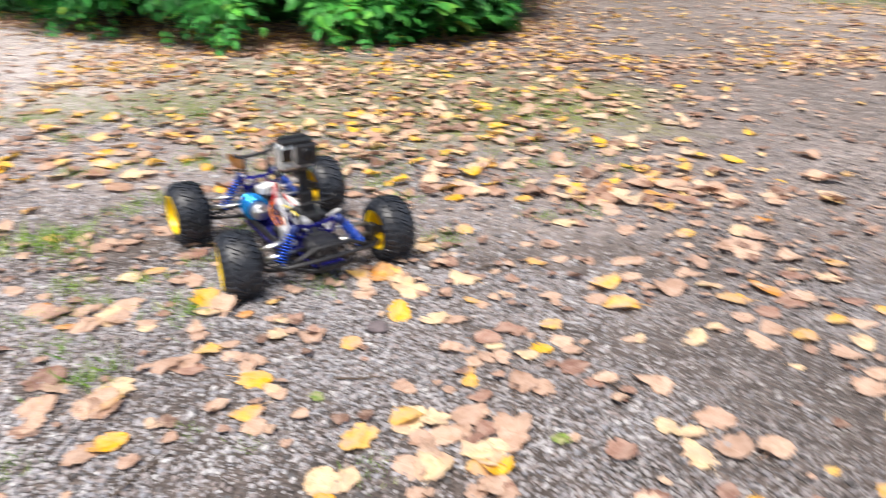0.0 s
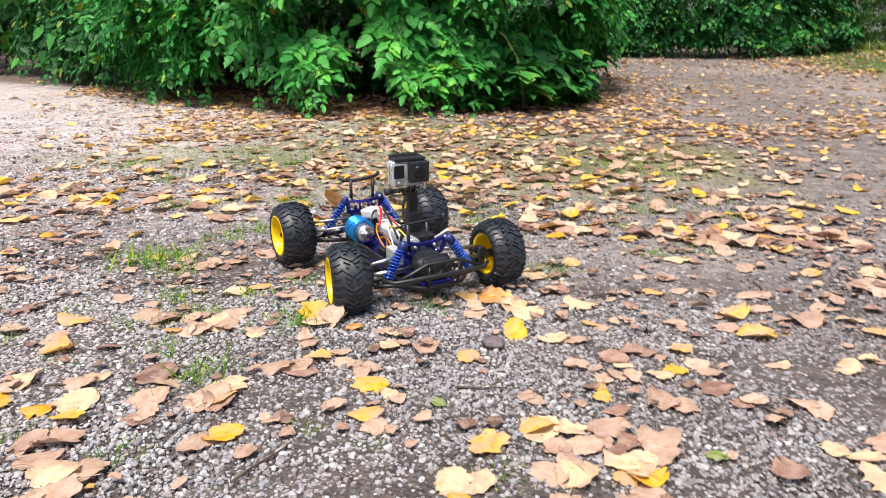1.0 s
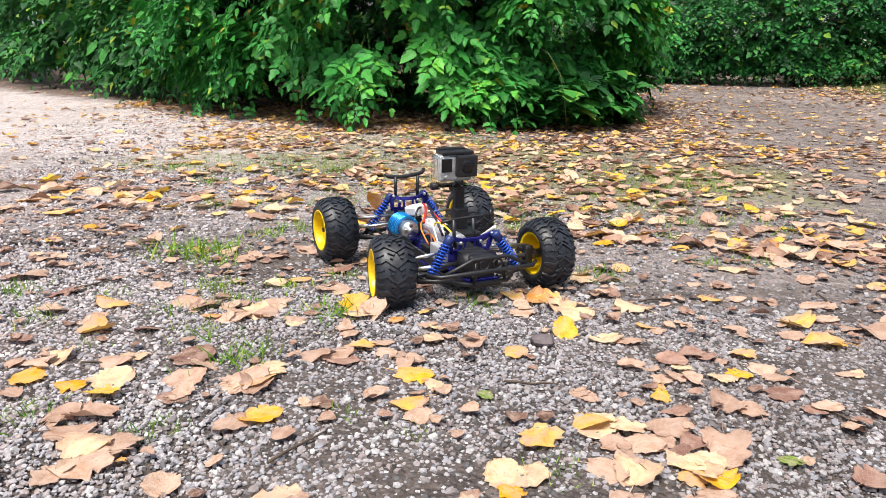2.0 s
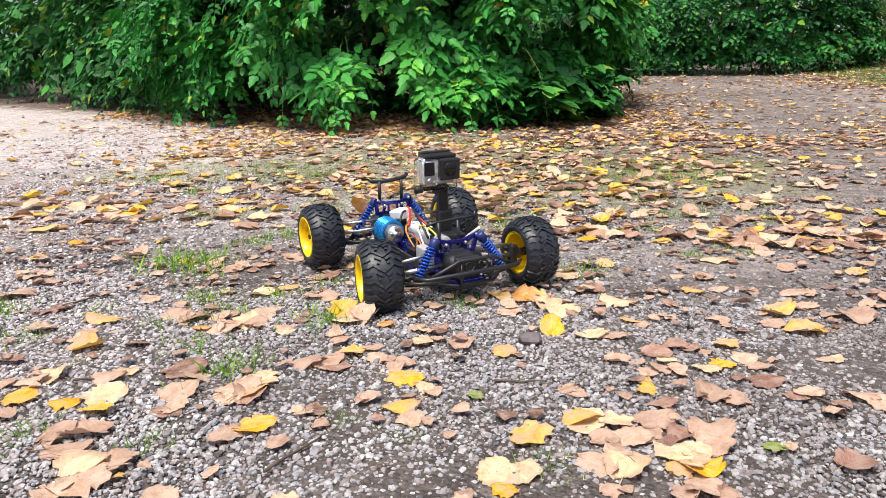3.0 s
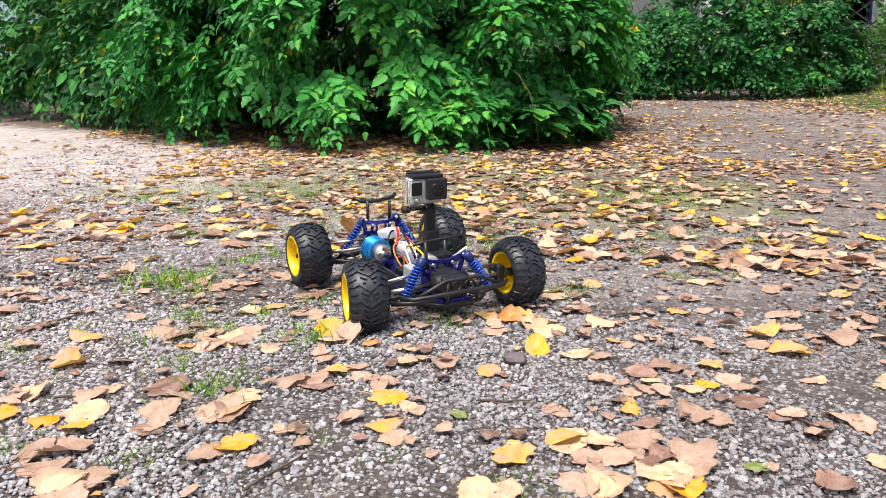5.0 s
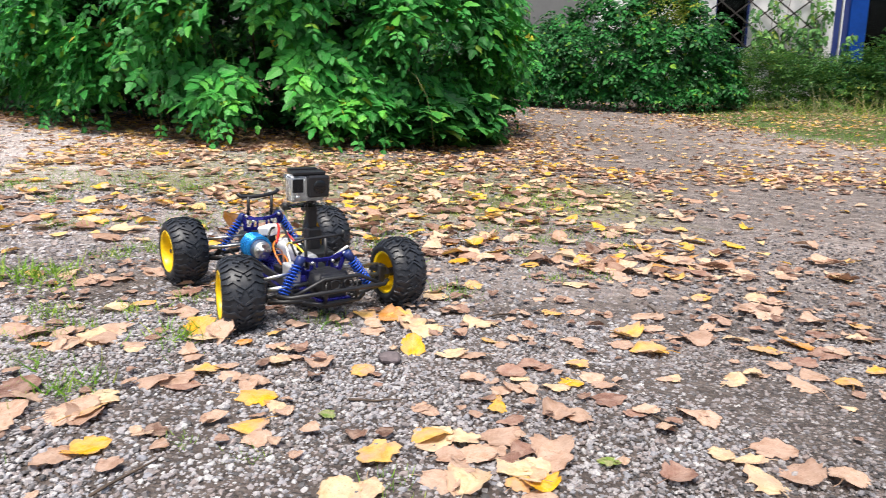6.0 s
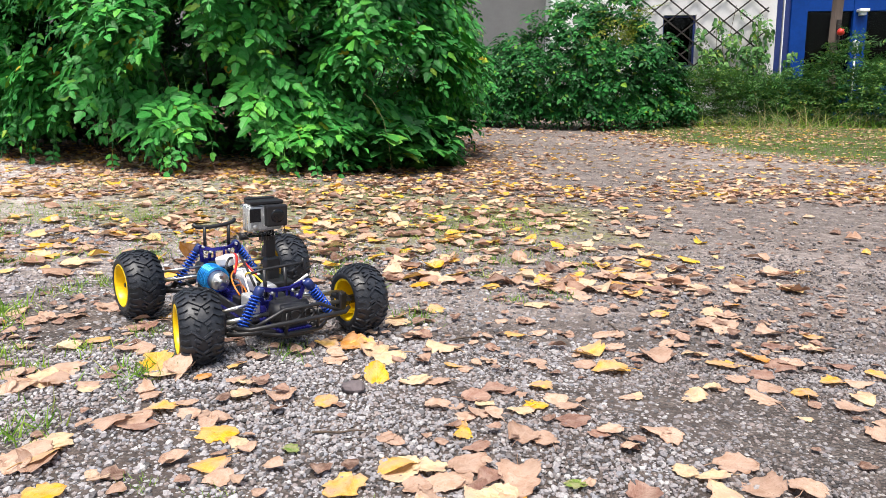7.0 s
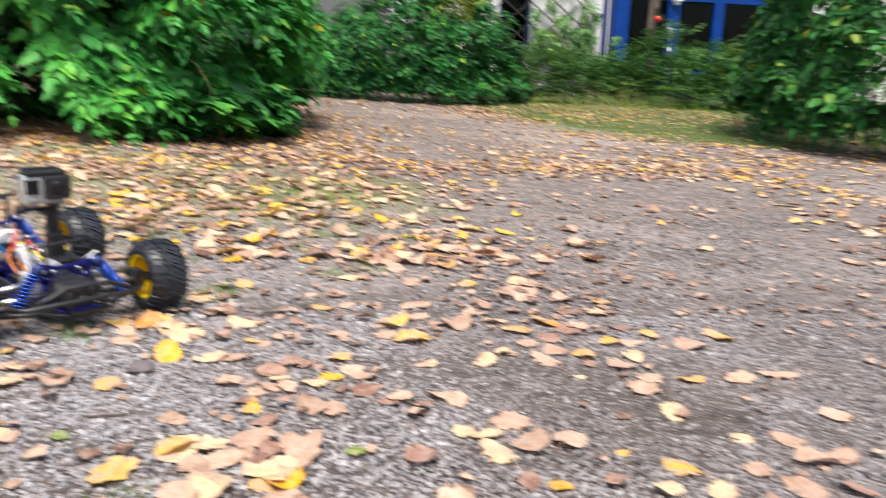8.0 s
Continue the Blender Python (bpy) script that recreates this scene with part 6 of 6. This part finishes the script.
fallen_leaf("tan", -0.423, 0.935, 0.058, 318, 4, 8)
fallen_leaf("gold", -0.002, 0.935, 0.052, 198, 12, 5)
fallen_leaf("cream", 0.014, 0.941, 0.044, 234, 7, 4)
fallen_leaf("tan", -0.611, 0.942, 0.044, 110, -4, -6)
fallen_leaf("cream", 0.346, 0.942, 0.043, 164, 5, -2)
fallen_leaf("tan", 0.908, 0.942, 0.050, 40, 2, -8)
fallen_leaf("gold", -0.409, 0.946, 0.066, 352, -4, -4)
fallen_leaf("tan", 0.086, 0.946, 0.060, 311, 1, -3)
fallen_leaf("cream", -0.598, 0.962, 0.037, 107, 0, -3)
fallen_leaf("tan", 0.417, 0.962, 0.055, 273, 0, 1)
fallen_leaf("tan", -0.497, 0.964, 0.059, 174, 18, -17)
fallen_leaf("brown", -0.781, 0.968, 0.037, 85, -2, 2)
fallen_leaf("cream", 0.660, 0.968, 0.049, 151, -9, 1)
fallen_leaf("cream", -0.416, 0.969, 0.064, 206, 3, -1)
fallen_leaf("tan", -0.181, 0.971, 0.031, 206, 7, -1)
fallen_leaf("green", -0.129, 0.971, 0.028, 34, -2, 2)
fallen_leaf("brown", -0.525, 0.982, 0.060, 321, 0, -1)
fallen_leaf("cream", -0.192, 0.983, 0.028, 250, -7, 9)
fallen_leaf("brown", 0.098, 0.989, 0.038, 141, -5, 9)
fallen_leaf("brown", 0.295, 1.001, 0.027, 70, 0, -2)
fallen_leaf("tan", -0.002, 1.001, 0.027, 248, 0, 5)
fallen_leaf("yellow", -0.225, 1.007, 0.053, 269, 0, 3)
fallen_leaf("tan", -0.015, 1.009, 0.027, 131, -6, 0)
fallen_leaf("tan", 0.191, 1.018, 0.043, 16, 5, -2)
fallen_leaf("brown", -0.328, 1.024, 0.046, 99, 1, 3)
fallen_leaf("yellow", 0.084, 1.027, 0.034, 359, 1, 2)
fallen_leaf("tan", 0.163, 1.028, 0.053, 329, -2, 10)
fallen_leaf("tan", -0.371, 1.034, 0.056, 86, -10, -7)
fallen_leaf("brown", 0.266, 1.036, 0.035, 220, 4, -8)
fallen_leaf("tan", 0.361, 1.037, 0.044, 346, 7, 3)
fallen_leaf("tan", -0.244, 1.038, 0.030, 191, -4, 6)
fallen_leaf("gold", -0.707, 1.039, 0.062, 325, -2, -2)
fallen_leaf("tan", -0.346, 1.045, 0.050, 310, 5, 1)
fallen_leaf("tan", 0.283, 1.050, 0.039, 110, 3, -4)
fallen_leaf("tan", 0.660, 1.051, 0.055, 186, -2, -1)
fallen_leaf("gold", 0.081, 1.052, 0.029, 212, 9, -3)
fallen_leaf("tan", 0.345, 1.055, 0.043, 92, 7, 10)
fallen_leaf("tan", -0.236, 1.055, 0.034, 16, 3, 0)
fallen_leaf("brown", -0.648, 1.058, 0.046, 76, -4, 8)
fallen_leaf("tan", -0.279, 1.065, 0.031, 270, -4, 16)
fallen_leaf("tan", -0.262, 1.065, 0.032, 350, -6, -2)
fallen_leaf("tan", -0.743, 1.070, 0.054, 182, -6, 2)
fallen_leaf("gold", -0.325, 1.078, 0.048, 106, 1, 1)
fallen_leaf("brown", 0.241, 1.079, 0.050, 282, 2, 4)
fallen_leaf("gold", 0.767, 1.083, 0.046, 271, -4, -11)
fallen_leaf("tan", 0.092, 1.083, 0.039, 348, -5, -5)
fallen_leaf("tan", 0.851, 1.084, 0.056, 107, -5, -6)
fallen_leaf("tan", -0.825, 1.089, 0.049, 324, -10, -3)
fallen_leaf("tan", 0.930, 1.095, 0.067, 71, -1, 5)
fallen_leaf("tan", 0.696, 1.096, 0.045, 319, -2, -4)
fallen_leaf("tan", 0.108, 1.097, 0.039, 3, -3, 16)
fallen_leaf("tan", 0.131, 1.098, 0.042, 24, 4, 7)
fallen_leaf("tan", -0.295, 1.100, 0.033, 127, 0, 1)
fallen_leaf("cream", 0.581, 1.108, 0.026, 274, -3, -11)
fallen_leaf("cream", 0.170, 1.109, 0.040, 122, 2, 1)
fallen_leaf("tan", 0.051, 1.118, 0.041, 80, 0, -3)
fallen_leaf("gold", -0.108, 1.121, 0.042, 45, 2, -8)
fallen_leaf("tan", -0.353, 1.124, 0.040, 224, 5, 0)
fallen_leaf("yellow", 0.196, 1.130, 0.037, 309, 0, -2)
fallen_leaf("tan", 0.245, 1.131, 0.043, 41, -7, -2)
fallen_leaf("cream", 0.121, 1.131, 0.036, 139, 9, 0)
fallen_leaf("tan", -0.561, 1.132, 0.038, 319, 20, 9)
fallen_leaf("tan", -0.171, 1.136, 0.053, 11, -4, -3)
fallen_leaf("orange", -0.578, 1.137, 0.039, 121, 8, 8)
fallen_leaf("cream", -0.228, 1.138, 0.043, 219, 2, -5)
fallen_leaf("cream", -0.446, 1.142, 0.032, 140, 3, -12)
fallen_leaf("tan", -0.541, 1.144, 0.042, 357, 11, 6)
fallen_leaf("tan", -0.362, 1.144, 0.036, 316, -2, 8)
fallen_leaf("gold", -0.764, 1.147, 0.062, 100, 10, 4)
fallen_leaf("tan", -0.208, 1.150, 0.032, 28, -7, 4)
fallen_leaf("tan", 0.673, 1.150, 0.054, 307, -5, -1)
fallen_leaf("brown", 0.111, 1.154, 0.045, 275, 0, 6)
fallen_leaf("tan", 0.230, 1.155, 0.038, 247, 1, 11)
fallen_leaf("tan", -0.453, 1.159, 0.035, 86, 4, 0)
fallen_leaf("brown", -0.883, 1.163, 0.034, 1, 6, -14)
fallen_leaf("tan", -0.509, 1.170, 0.050, 9, -1, 3)
fallen_leaf("tan", 0.340, 1.170, 0.028, 96, -3, -1)
fallen_leaf("cream", -0.512, 1.172, 0.072, 303, -9, 11)
fallen_leaf("brown", -0.620, 1.172, 0.058, 148, -1, 0)
fallen_leaf("cream", 0.356, 1.175, 0.030, 322, 5, -3)
fallen_leaf("cream", 0.447, 1.181, 0.052, 310, 8, -12)
fallen_leaf("brown", 0.161, 1.184, 0.039, 162, 3, 1)
fallen_leaf("tan", -0.649, 1.184, 0.059, 264, -3, 7)
fallen_leaf("brown", 0.140, 1.185, 0.040, 97, 6, -8)
fallen_leaf("tan", 0.554, 1.185, 0.056, 27, 7, -2)
fallen_leaf("brown", -0.873, 1.186, 0.046, 132, -10, -2)
fallen_leaf("cream", 0.716, 1.188, 0.042, 185, -4, 2)
fallen_leaf("cream", -0.234, 1.188, 0.029, 323, -13, 5)
fallen_leaf("tan", -0.579, 1.190, 0.037, 279, 6, 5)
fallen_leaf("tan", -0.253, 1.192, 0.035, 112, -3, 1)
fallen_leaf("brown", -0.441, 1.193, 0.029, 81, 0, 0)
fallen_leaf("brown", -0.215, 1.193, 0.035, 204, 2, 1)
fallen_leaf("orange", -0.302, 1.202, 0.028, 333, 5, 0)
fallen_leaf("orange", -0.660, 1.203, 0.026, 142, 0, -6)
fallen_leaf("tan", -0.564, 1.203, 0.029, 274, 11, 4)
fallen_leaf("gold", 0.633, 1.204, 0.050, 342, -2, -5)
fallen_leaf("cream", -0.367, 1.207, 0.054, 82, -2, 7)
fallen_leaf("gold", 0.215, 1.208, 0.050, 159, 7, -4)
fallen_leaf("tan", 0.505, 1.212, 0.025, 330, -5, 0)
fallen_leaf("tan", -0.517, 1.212, 0.074, 146, -1, -12)
fallen_leaf("cream", 0.021, 1.212, 0.055, 125, -3, 2)
fallen_leaf("tan", 0.051, 1.213, 0.048, 97, 0, 1)
fallen_leaf("cream", 0.490, 1.217, 0.029, 83, 1, 3)
fallen_leaf("tan", -0.342, 1.222, 0.052, 185, 6, 0)
fallen_leaf("tan", 0.587, 1.225, 0.050, 29, -1, -3)
fallen_leaf("yellow", -0.041, 1.222, 0.052, 12, 36, 4, 0.008)
fallen_leaf("yellow", -0.385, 1.245, 0.055, 15, 34, -6, 0.010)
fallen_leaf("tan", -0.345, 1.218, 0.056, 325, 42, 10, 0.012)
fallen_leaf("tan", -1.000, 1.242, 0.073, 190, 5, 3)
fallen_leaf("tan", 0.860, 1.243, 0.064, 184, 4, 2)
fallen_leaf("gold", -0.271, 1.250, 0.030, 123, -5, 2)
fallen_leaf("tan", 0.750, 1.256, 0.045, 78, -2, 3)
fallen_leaf("tan", -0.745, 1.256, 0.047, 51, 4, -6)
fallen_leaf("tan", 0.552, 1.261, 0.044, 228, -1, -5)
fallen_leaf("gold", 0.709, 1.263, 0.045, 102, 1, -4)
fallen_leaf("tan", 0.101, 1.273, 0.029, 39, 0, -13)
fallen_leaf("gold", 0.954, 1.283, 0.067, 1, -3, 5)
fallen_leaf("brown", 0.601, 1.286, 0.045, 214, 1, 4)
fallen_leaf("gold", 0.085, 1.287, 0.036, 253, -8, -13)
fallen_leaf("gold", 0.347, 1.289, 0.080, 94, 4, -3)
fallen_leaf("tan", 0.233, 1.295, 0.033, 17, 4, 8)
fallen_leaf("tan", -0.114, 1.298, 0.045, 320, 1, 0)
fallen_leaf("tan", -0.234, 1.299, 0.031, 317, 1, -4)
fallen_leaf("gold", 0.809, 1.302, 0.046, 18, 0, -1)
fallen_leaf("tan", 0.305, 1.311, 0.043, 287, -3, -3)
fallen_leaf("cream", -0.030, 1.314, 0.066, 117, 1, -14)
fallen_leaf("tan", 0.223, 1.317, 0.044, 155, 4, -6)
fallen_leaf("cream", -0.564, 1.319, 0.049, 78, 0, -5)
fallen_leaf("tan", -0.463, 1.322, 0.046, 342, -11, 4)
fallen_leaf("tan", -0.437, 1.323, 0.048, 222, -6, 3)
fallen_leaf("tan", -1.000, 1.327, 0.043, 343, -2, 2)
fallen_leaf("brown", 0.658, 1.328, 0.057, 177, 4, 5)
fallen_leaf("gold", 0.558, 1.337, 0.063, 85, 5, 3)
fallen_leaf("brown", 0.771, 1.343, 0.048, 97, 3, 0)
fallen_leaf("cream", -0.052, 1.343, 0.060, 173, -7, -11)
fallen_leaf("tan", -1.061, 1.349, 0.053, 99, 2, 3)
fallen_leaf("tan", 0.684, 1.352, 0.064, 151, 4, -4)
fallen_leaf("gold", -0.530, 1.361, 0.042, 317, 0, -1)
fallen_leaf("tan", 0.449, 1.369, 0.062, 198, -2, -2)
fallen_leaf("gold", 0.330, 1.370, 0.071, 224, 0, 0)
fallen_leaf("tan", 0.413, 1.374, 0.044, 34, -12, 3)
fallen_leaf("orange", 0.628, 1.379, 0.069, 48, 10, 8)
fallen_leaf("gold", -0.070, 1.379, 0.056, 290, -3, 9)
fallen_leaf("gold", -0.136, 1.380, 0.048, 225, -4, -3)
fallen_leaf("cream", 0.067, 1.380, 0.066, 50, 3, 5)
fallen_leaf("orange", -0.097, 1.387, 0.080, 160, -10, -2)
fallen_leaf("cream", 0.544, 1.388, 0.032, 239, 0, -8)
fallen_leaf("cream", 0.522, 1.389, 0.041, 4, -14, 4)
fallen_leaf("brown", 0.365, 1.406, 0.045, 61, 8, 13)
fallen_leaf("tan", 0.388, 1.416, 0.046, 205, 4, 0)
fallen_leaf("cream", 0.768, 1.434, 0.051, 91, 6, -4)
fallen_leaf("tan", 0.515, 1.439, 0.038, 245, 8, -7)
fallen_leaf("yellow", -0.741, 1.444, 0.027, 358, -9, 14)
fallen_leaf("tan", 0.495, 1.445, 0.035, 132, -18, -4)
fallen_leaf("brown", 0.793, 1.447, 0.053, 215, 4, -6)
fallen_leaf("tan", 0.012, 1.448, 0.041, 72, 0, 6)
fallen_leaf("brown", -0.489, 1.449, 0.070, 100, -7, -8)
fallen_leaf("brown", 0.707, 1.450, 0.052, 92, -1, -3)
fallen_leaf("brown", 0.592, 1.453, 0.034, 255, 0, -7)
fallen_leaf("brown", 0.033, 1.456, 0.042, 28, 6, -6)
fallen_leaf("tan", -0.693, 1.458, 0.048, 333, -1, 0)
fallen_leaf("gold", 0.206, 1.472, 0.049, 59, 2, 5)
fallen_leaf("cream", 0.721, 1.475, 0.040, 199, 12, -9)
fallen_leaf("tan", -0.675, 1.476, 0.046, 316, 1, 5)
fallen_leaf("tan", 0.384, 1.485, 0.049, 128, 0, 1)
fallen_leaf("tan", 0.255, 1.489, 0.037, 113, -6, -6)
fallen_leaf("tan", 0.408, 1.496, 0.049, 231, 4, -2)
fallen_leaf("tan", -0.638, 1.500, 0.056, 69, 0, 6)
fallen_leaf("gold", -0.813, 1.506, 0.043, 41, 6, 2)
fallen_leaf("tan", 0.541, 1.506, 0.048, 223, -1, 3)
fallen_leaf("gold", -0.462, 1.507, 0.036, 227, 9, 4)
fallen_leaf("cream", -0.754, 1.516, 0.047, 143, -7, 0)
fallen_leaf("gold", 0.816, 1.516, 0.045, 77, 1, -1)
fallen_leaf("cream", -0.021, 1.531, 0.062, 338, -2, 4)
fallen_leaf("tan", 0.737, 1.539, 0.055, 303, -2, 3)
fallen_leaf("tan", -0.951, 1.542, 0.061, 280, 0, 0)
fallen_leaf("tan", 0.650, 1.561, 0.071, 243, -7, 0)
fallen_leaf("tan", -0.596, 1.562, 0.057, 245, -7, 4)
fallen_leaf("cream", -0.020, 1.565, 0.059, 187, 15, 7)
fallen_leaf("tan", 0.245, 1.567, 0.044, 306, 0, 5)
fallen_leaf("tan", 0.619, 1.590, 0.076, 313, 0, -2)
fallen_leaf("tan", 0.669, 1.595, 0.057, 84, -5, -5)
fallen_leaf("tan", 0.015, 1.622, 0.047, 90, -2, 11)
fallen_leaf("tan", 0.663, 1.626, 0.049, 265, -11, -8)
fallen_leaf("yellow", -1.168, 1.630, 0.053, 30, 1, 6)
fallen_leaf("gold", 0.060, 1.641, 0.047, 310, 5, 7)
fallen_leaf("tan", -1.095, 1.649, 0.053, 126, -2, 0)
fallen_leaf("brown", -1.066, 1.650, 0.047, 268, -3, 1)
fallen_leaf("tan", 0.707, 1.659, 0.075, 223, 1, -10)
fallen_leaf("gold", 0.553, 1.661, 0.049, 129, -5, -9)
fallen_leaf("tan", 0.420, 1.664, 0.055, 167, -5, -1)
fallen_leaf("gold", -0.965, 1.668, 0.042, 156, 0, 8)
fallen_leaf("cream", 0.675, 1.683, 0.072, 147, -3, -6)
fallen_leaf("cream", 0.292, 1.711, 0.072, 113, -1, 3)
fallen_leaf("tan", 0.593, 1.730, 0.047, 353, 0, 3)
fallen_leaf("orange", 0.762, 1.770, 0.053, 305, -9, -3)
fallen_leaf("orange", -1.323, 1.771, 0.046, 205, -3, -1)
fallen_leaf("tan", 0.413, 1.792, 0.055, 261, 2, -3)
fallen_leaf("tan", 0.409, 1.822, 0.057, 14, 15, 12)
fallen_leaf("gold", 0.540, 1.835, 0.060, 176, 1, -3)
fallen_leaf("yellow", 0.024, 1.855, 0.053, 101, -4, -2)
fallen_leaf("yellow", 0.200, 1.871, 0.051, 317, 1, -1)
fallen_leaf("orange", -1.558, 1.877, 0.075, 120, -2, 7)
fallen_leaf("brown", 0.616, 1.905, 0.080, 307, 0, 0)
fallen_leaf("brown", 0.585, 1.915, 0.080, 160, -4, -1)
fallen_leaf("tan", -0.040, 1.930, 0.067, 334, -2, 2)
fallen_leaf("gold", 0.342, 1.931, 0.076, 115, -4, -4)
fallen_leaf("orange", 0.547, 1.943, 0.093, 31, 2, 6)
fallen_leaf("tan", 0.658, 1.965, 0.075, 198, -3, -3)
fallen_leaf("orange", 0.421, 1.970, 0.066, 9, 10, -8)
fallen_leaf("cream", 0.308, 1.998, 0.062, 260, 1, -1)
fallen_leaf("gold", -1.350, 2.000, 0.065, 141, 1, -9)
fallen_leaf("tan", 0.712, 2.018, 0.073, 338, 5, 0)
fallen_leaf("tan", 0.620, 2.031, 0.097, 246, 3, 6)
fallen_leaf("orange", -1.546, 2.032, 0.067, 245, 1, 1)
fallen_leaf("gold", 0.560, 2.033, 0.073, 93, -2, -2)
fallen_leaf("tan", 0.514, 2.042, 0.085, 299, 0, 1)
fallen_leaf("yellow", -0.958, 2.047, 0.051, 147, -2, 1)
fallen_leaf("orange", -0.001, 2.074, 0.066, 330, 2, -1)
fallen_leaf("orange", 0.660, 2.088, 0.046, 88, -11, 7)
fallen_leaf("gold", 0.577, 2.127, 0.094, 184, 0, 8)
fallen_leaf("tan", -1.159, 2.142, 0.082, 149, -9, -4)
fallen_leaf("tan", 0.445, 2.163, 0.062, 143, -4, -4)
fallen_leaf("cream", 0.461, 2.193, 0.061, 5, -2, 0)
fallen_leaf("yellow", -1.035, 2.195, 0.069, 260, 1, 4)
fallen_leaf("yellow", -1.702, 2.285, 0.053, 134, 2, 11)
fallen_leaf("yellow", -1.725, 2.548, 0.058, 328, 3, -8)
fallen_leaf("orange", -0.587, 2.02, 0.085, 160, 62, 10, 0.035)


# a dark stone and a few twigs
_bm = bmesh.new()
bmesh.ops.create_icosphere(_bm, subdivisions=2, radius=0.017)
for _v in _bm.verts:
    _v.co = Vector((_v.co.x * 1.15, _v.co.y * 0.9, _v.co.z * 0.6)) * (1 + 0.25 * noise.noise(_v.co * 90))
_st = part("stone", _bm, plain("dark_stone", (0.13, 0.105, 0.11), 0.8, grain=200, vary=0.3, bump=0.4), None)
_st.location = (-0.07, 1.17, float(ground_z(-0.07, 1.17)) + 0.008)
tagged(_st, "dark purplish grey stone half sunk in gravel", "stone")
_rt = random.Random(3)
for _tx, _ty, _ln, _tn in ((-0.30, 0.80, 0.09, 70), (-0.075, 1.02, 0.07, 10), (0.12, 1.45, 0.10, 40), (-0.85, 1.24, 0.11, 75), (0.30, 1.02, 0.05, 120), (-0.62, 0.93, 0.06, 20), (0.42, 1.55, 0.08, 95)):
    _bm = bmesh.new()
    bm_tube(_bm, [(_ln * (u - 0.5), _rt.uniform(-0.004, 0.004), 0.004 + _rt.uniform(0, 0.003)) for u in (0, 0.25, 0.5, 0.75, 1)], [0.0018, 0.0017, 0.0015, 0.0012, 0.0008], 6)
    _tw = part("twig", _bm, BARK, None)
    _tw.matrix_world = pose(_tx, _ty, float(ground_z(_tx, _ty)), 0, 3.2, _tn)
    tagged(_tw, "thin brown dry twig lying on gravel", "twig", "twigs")
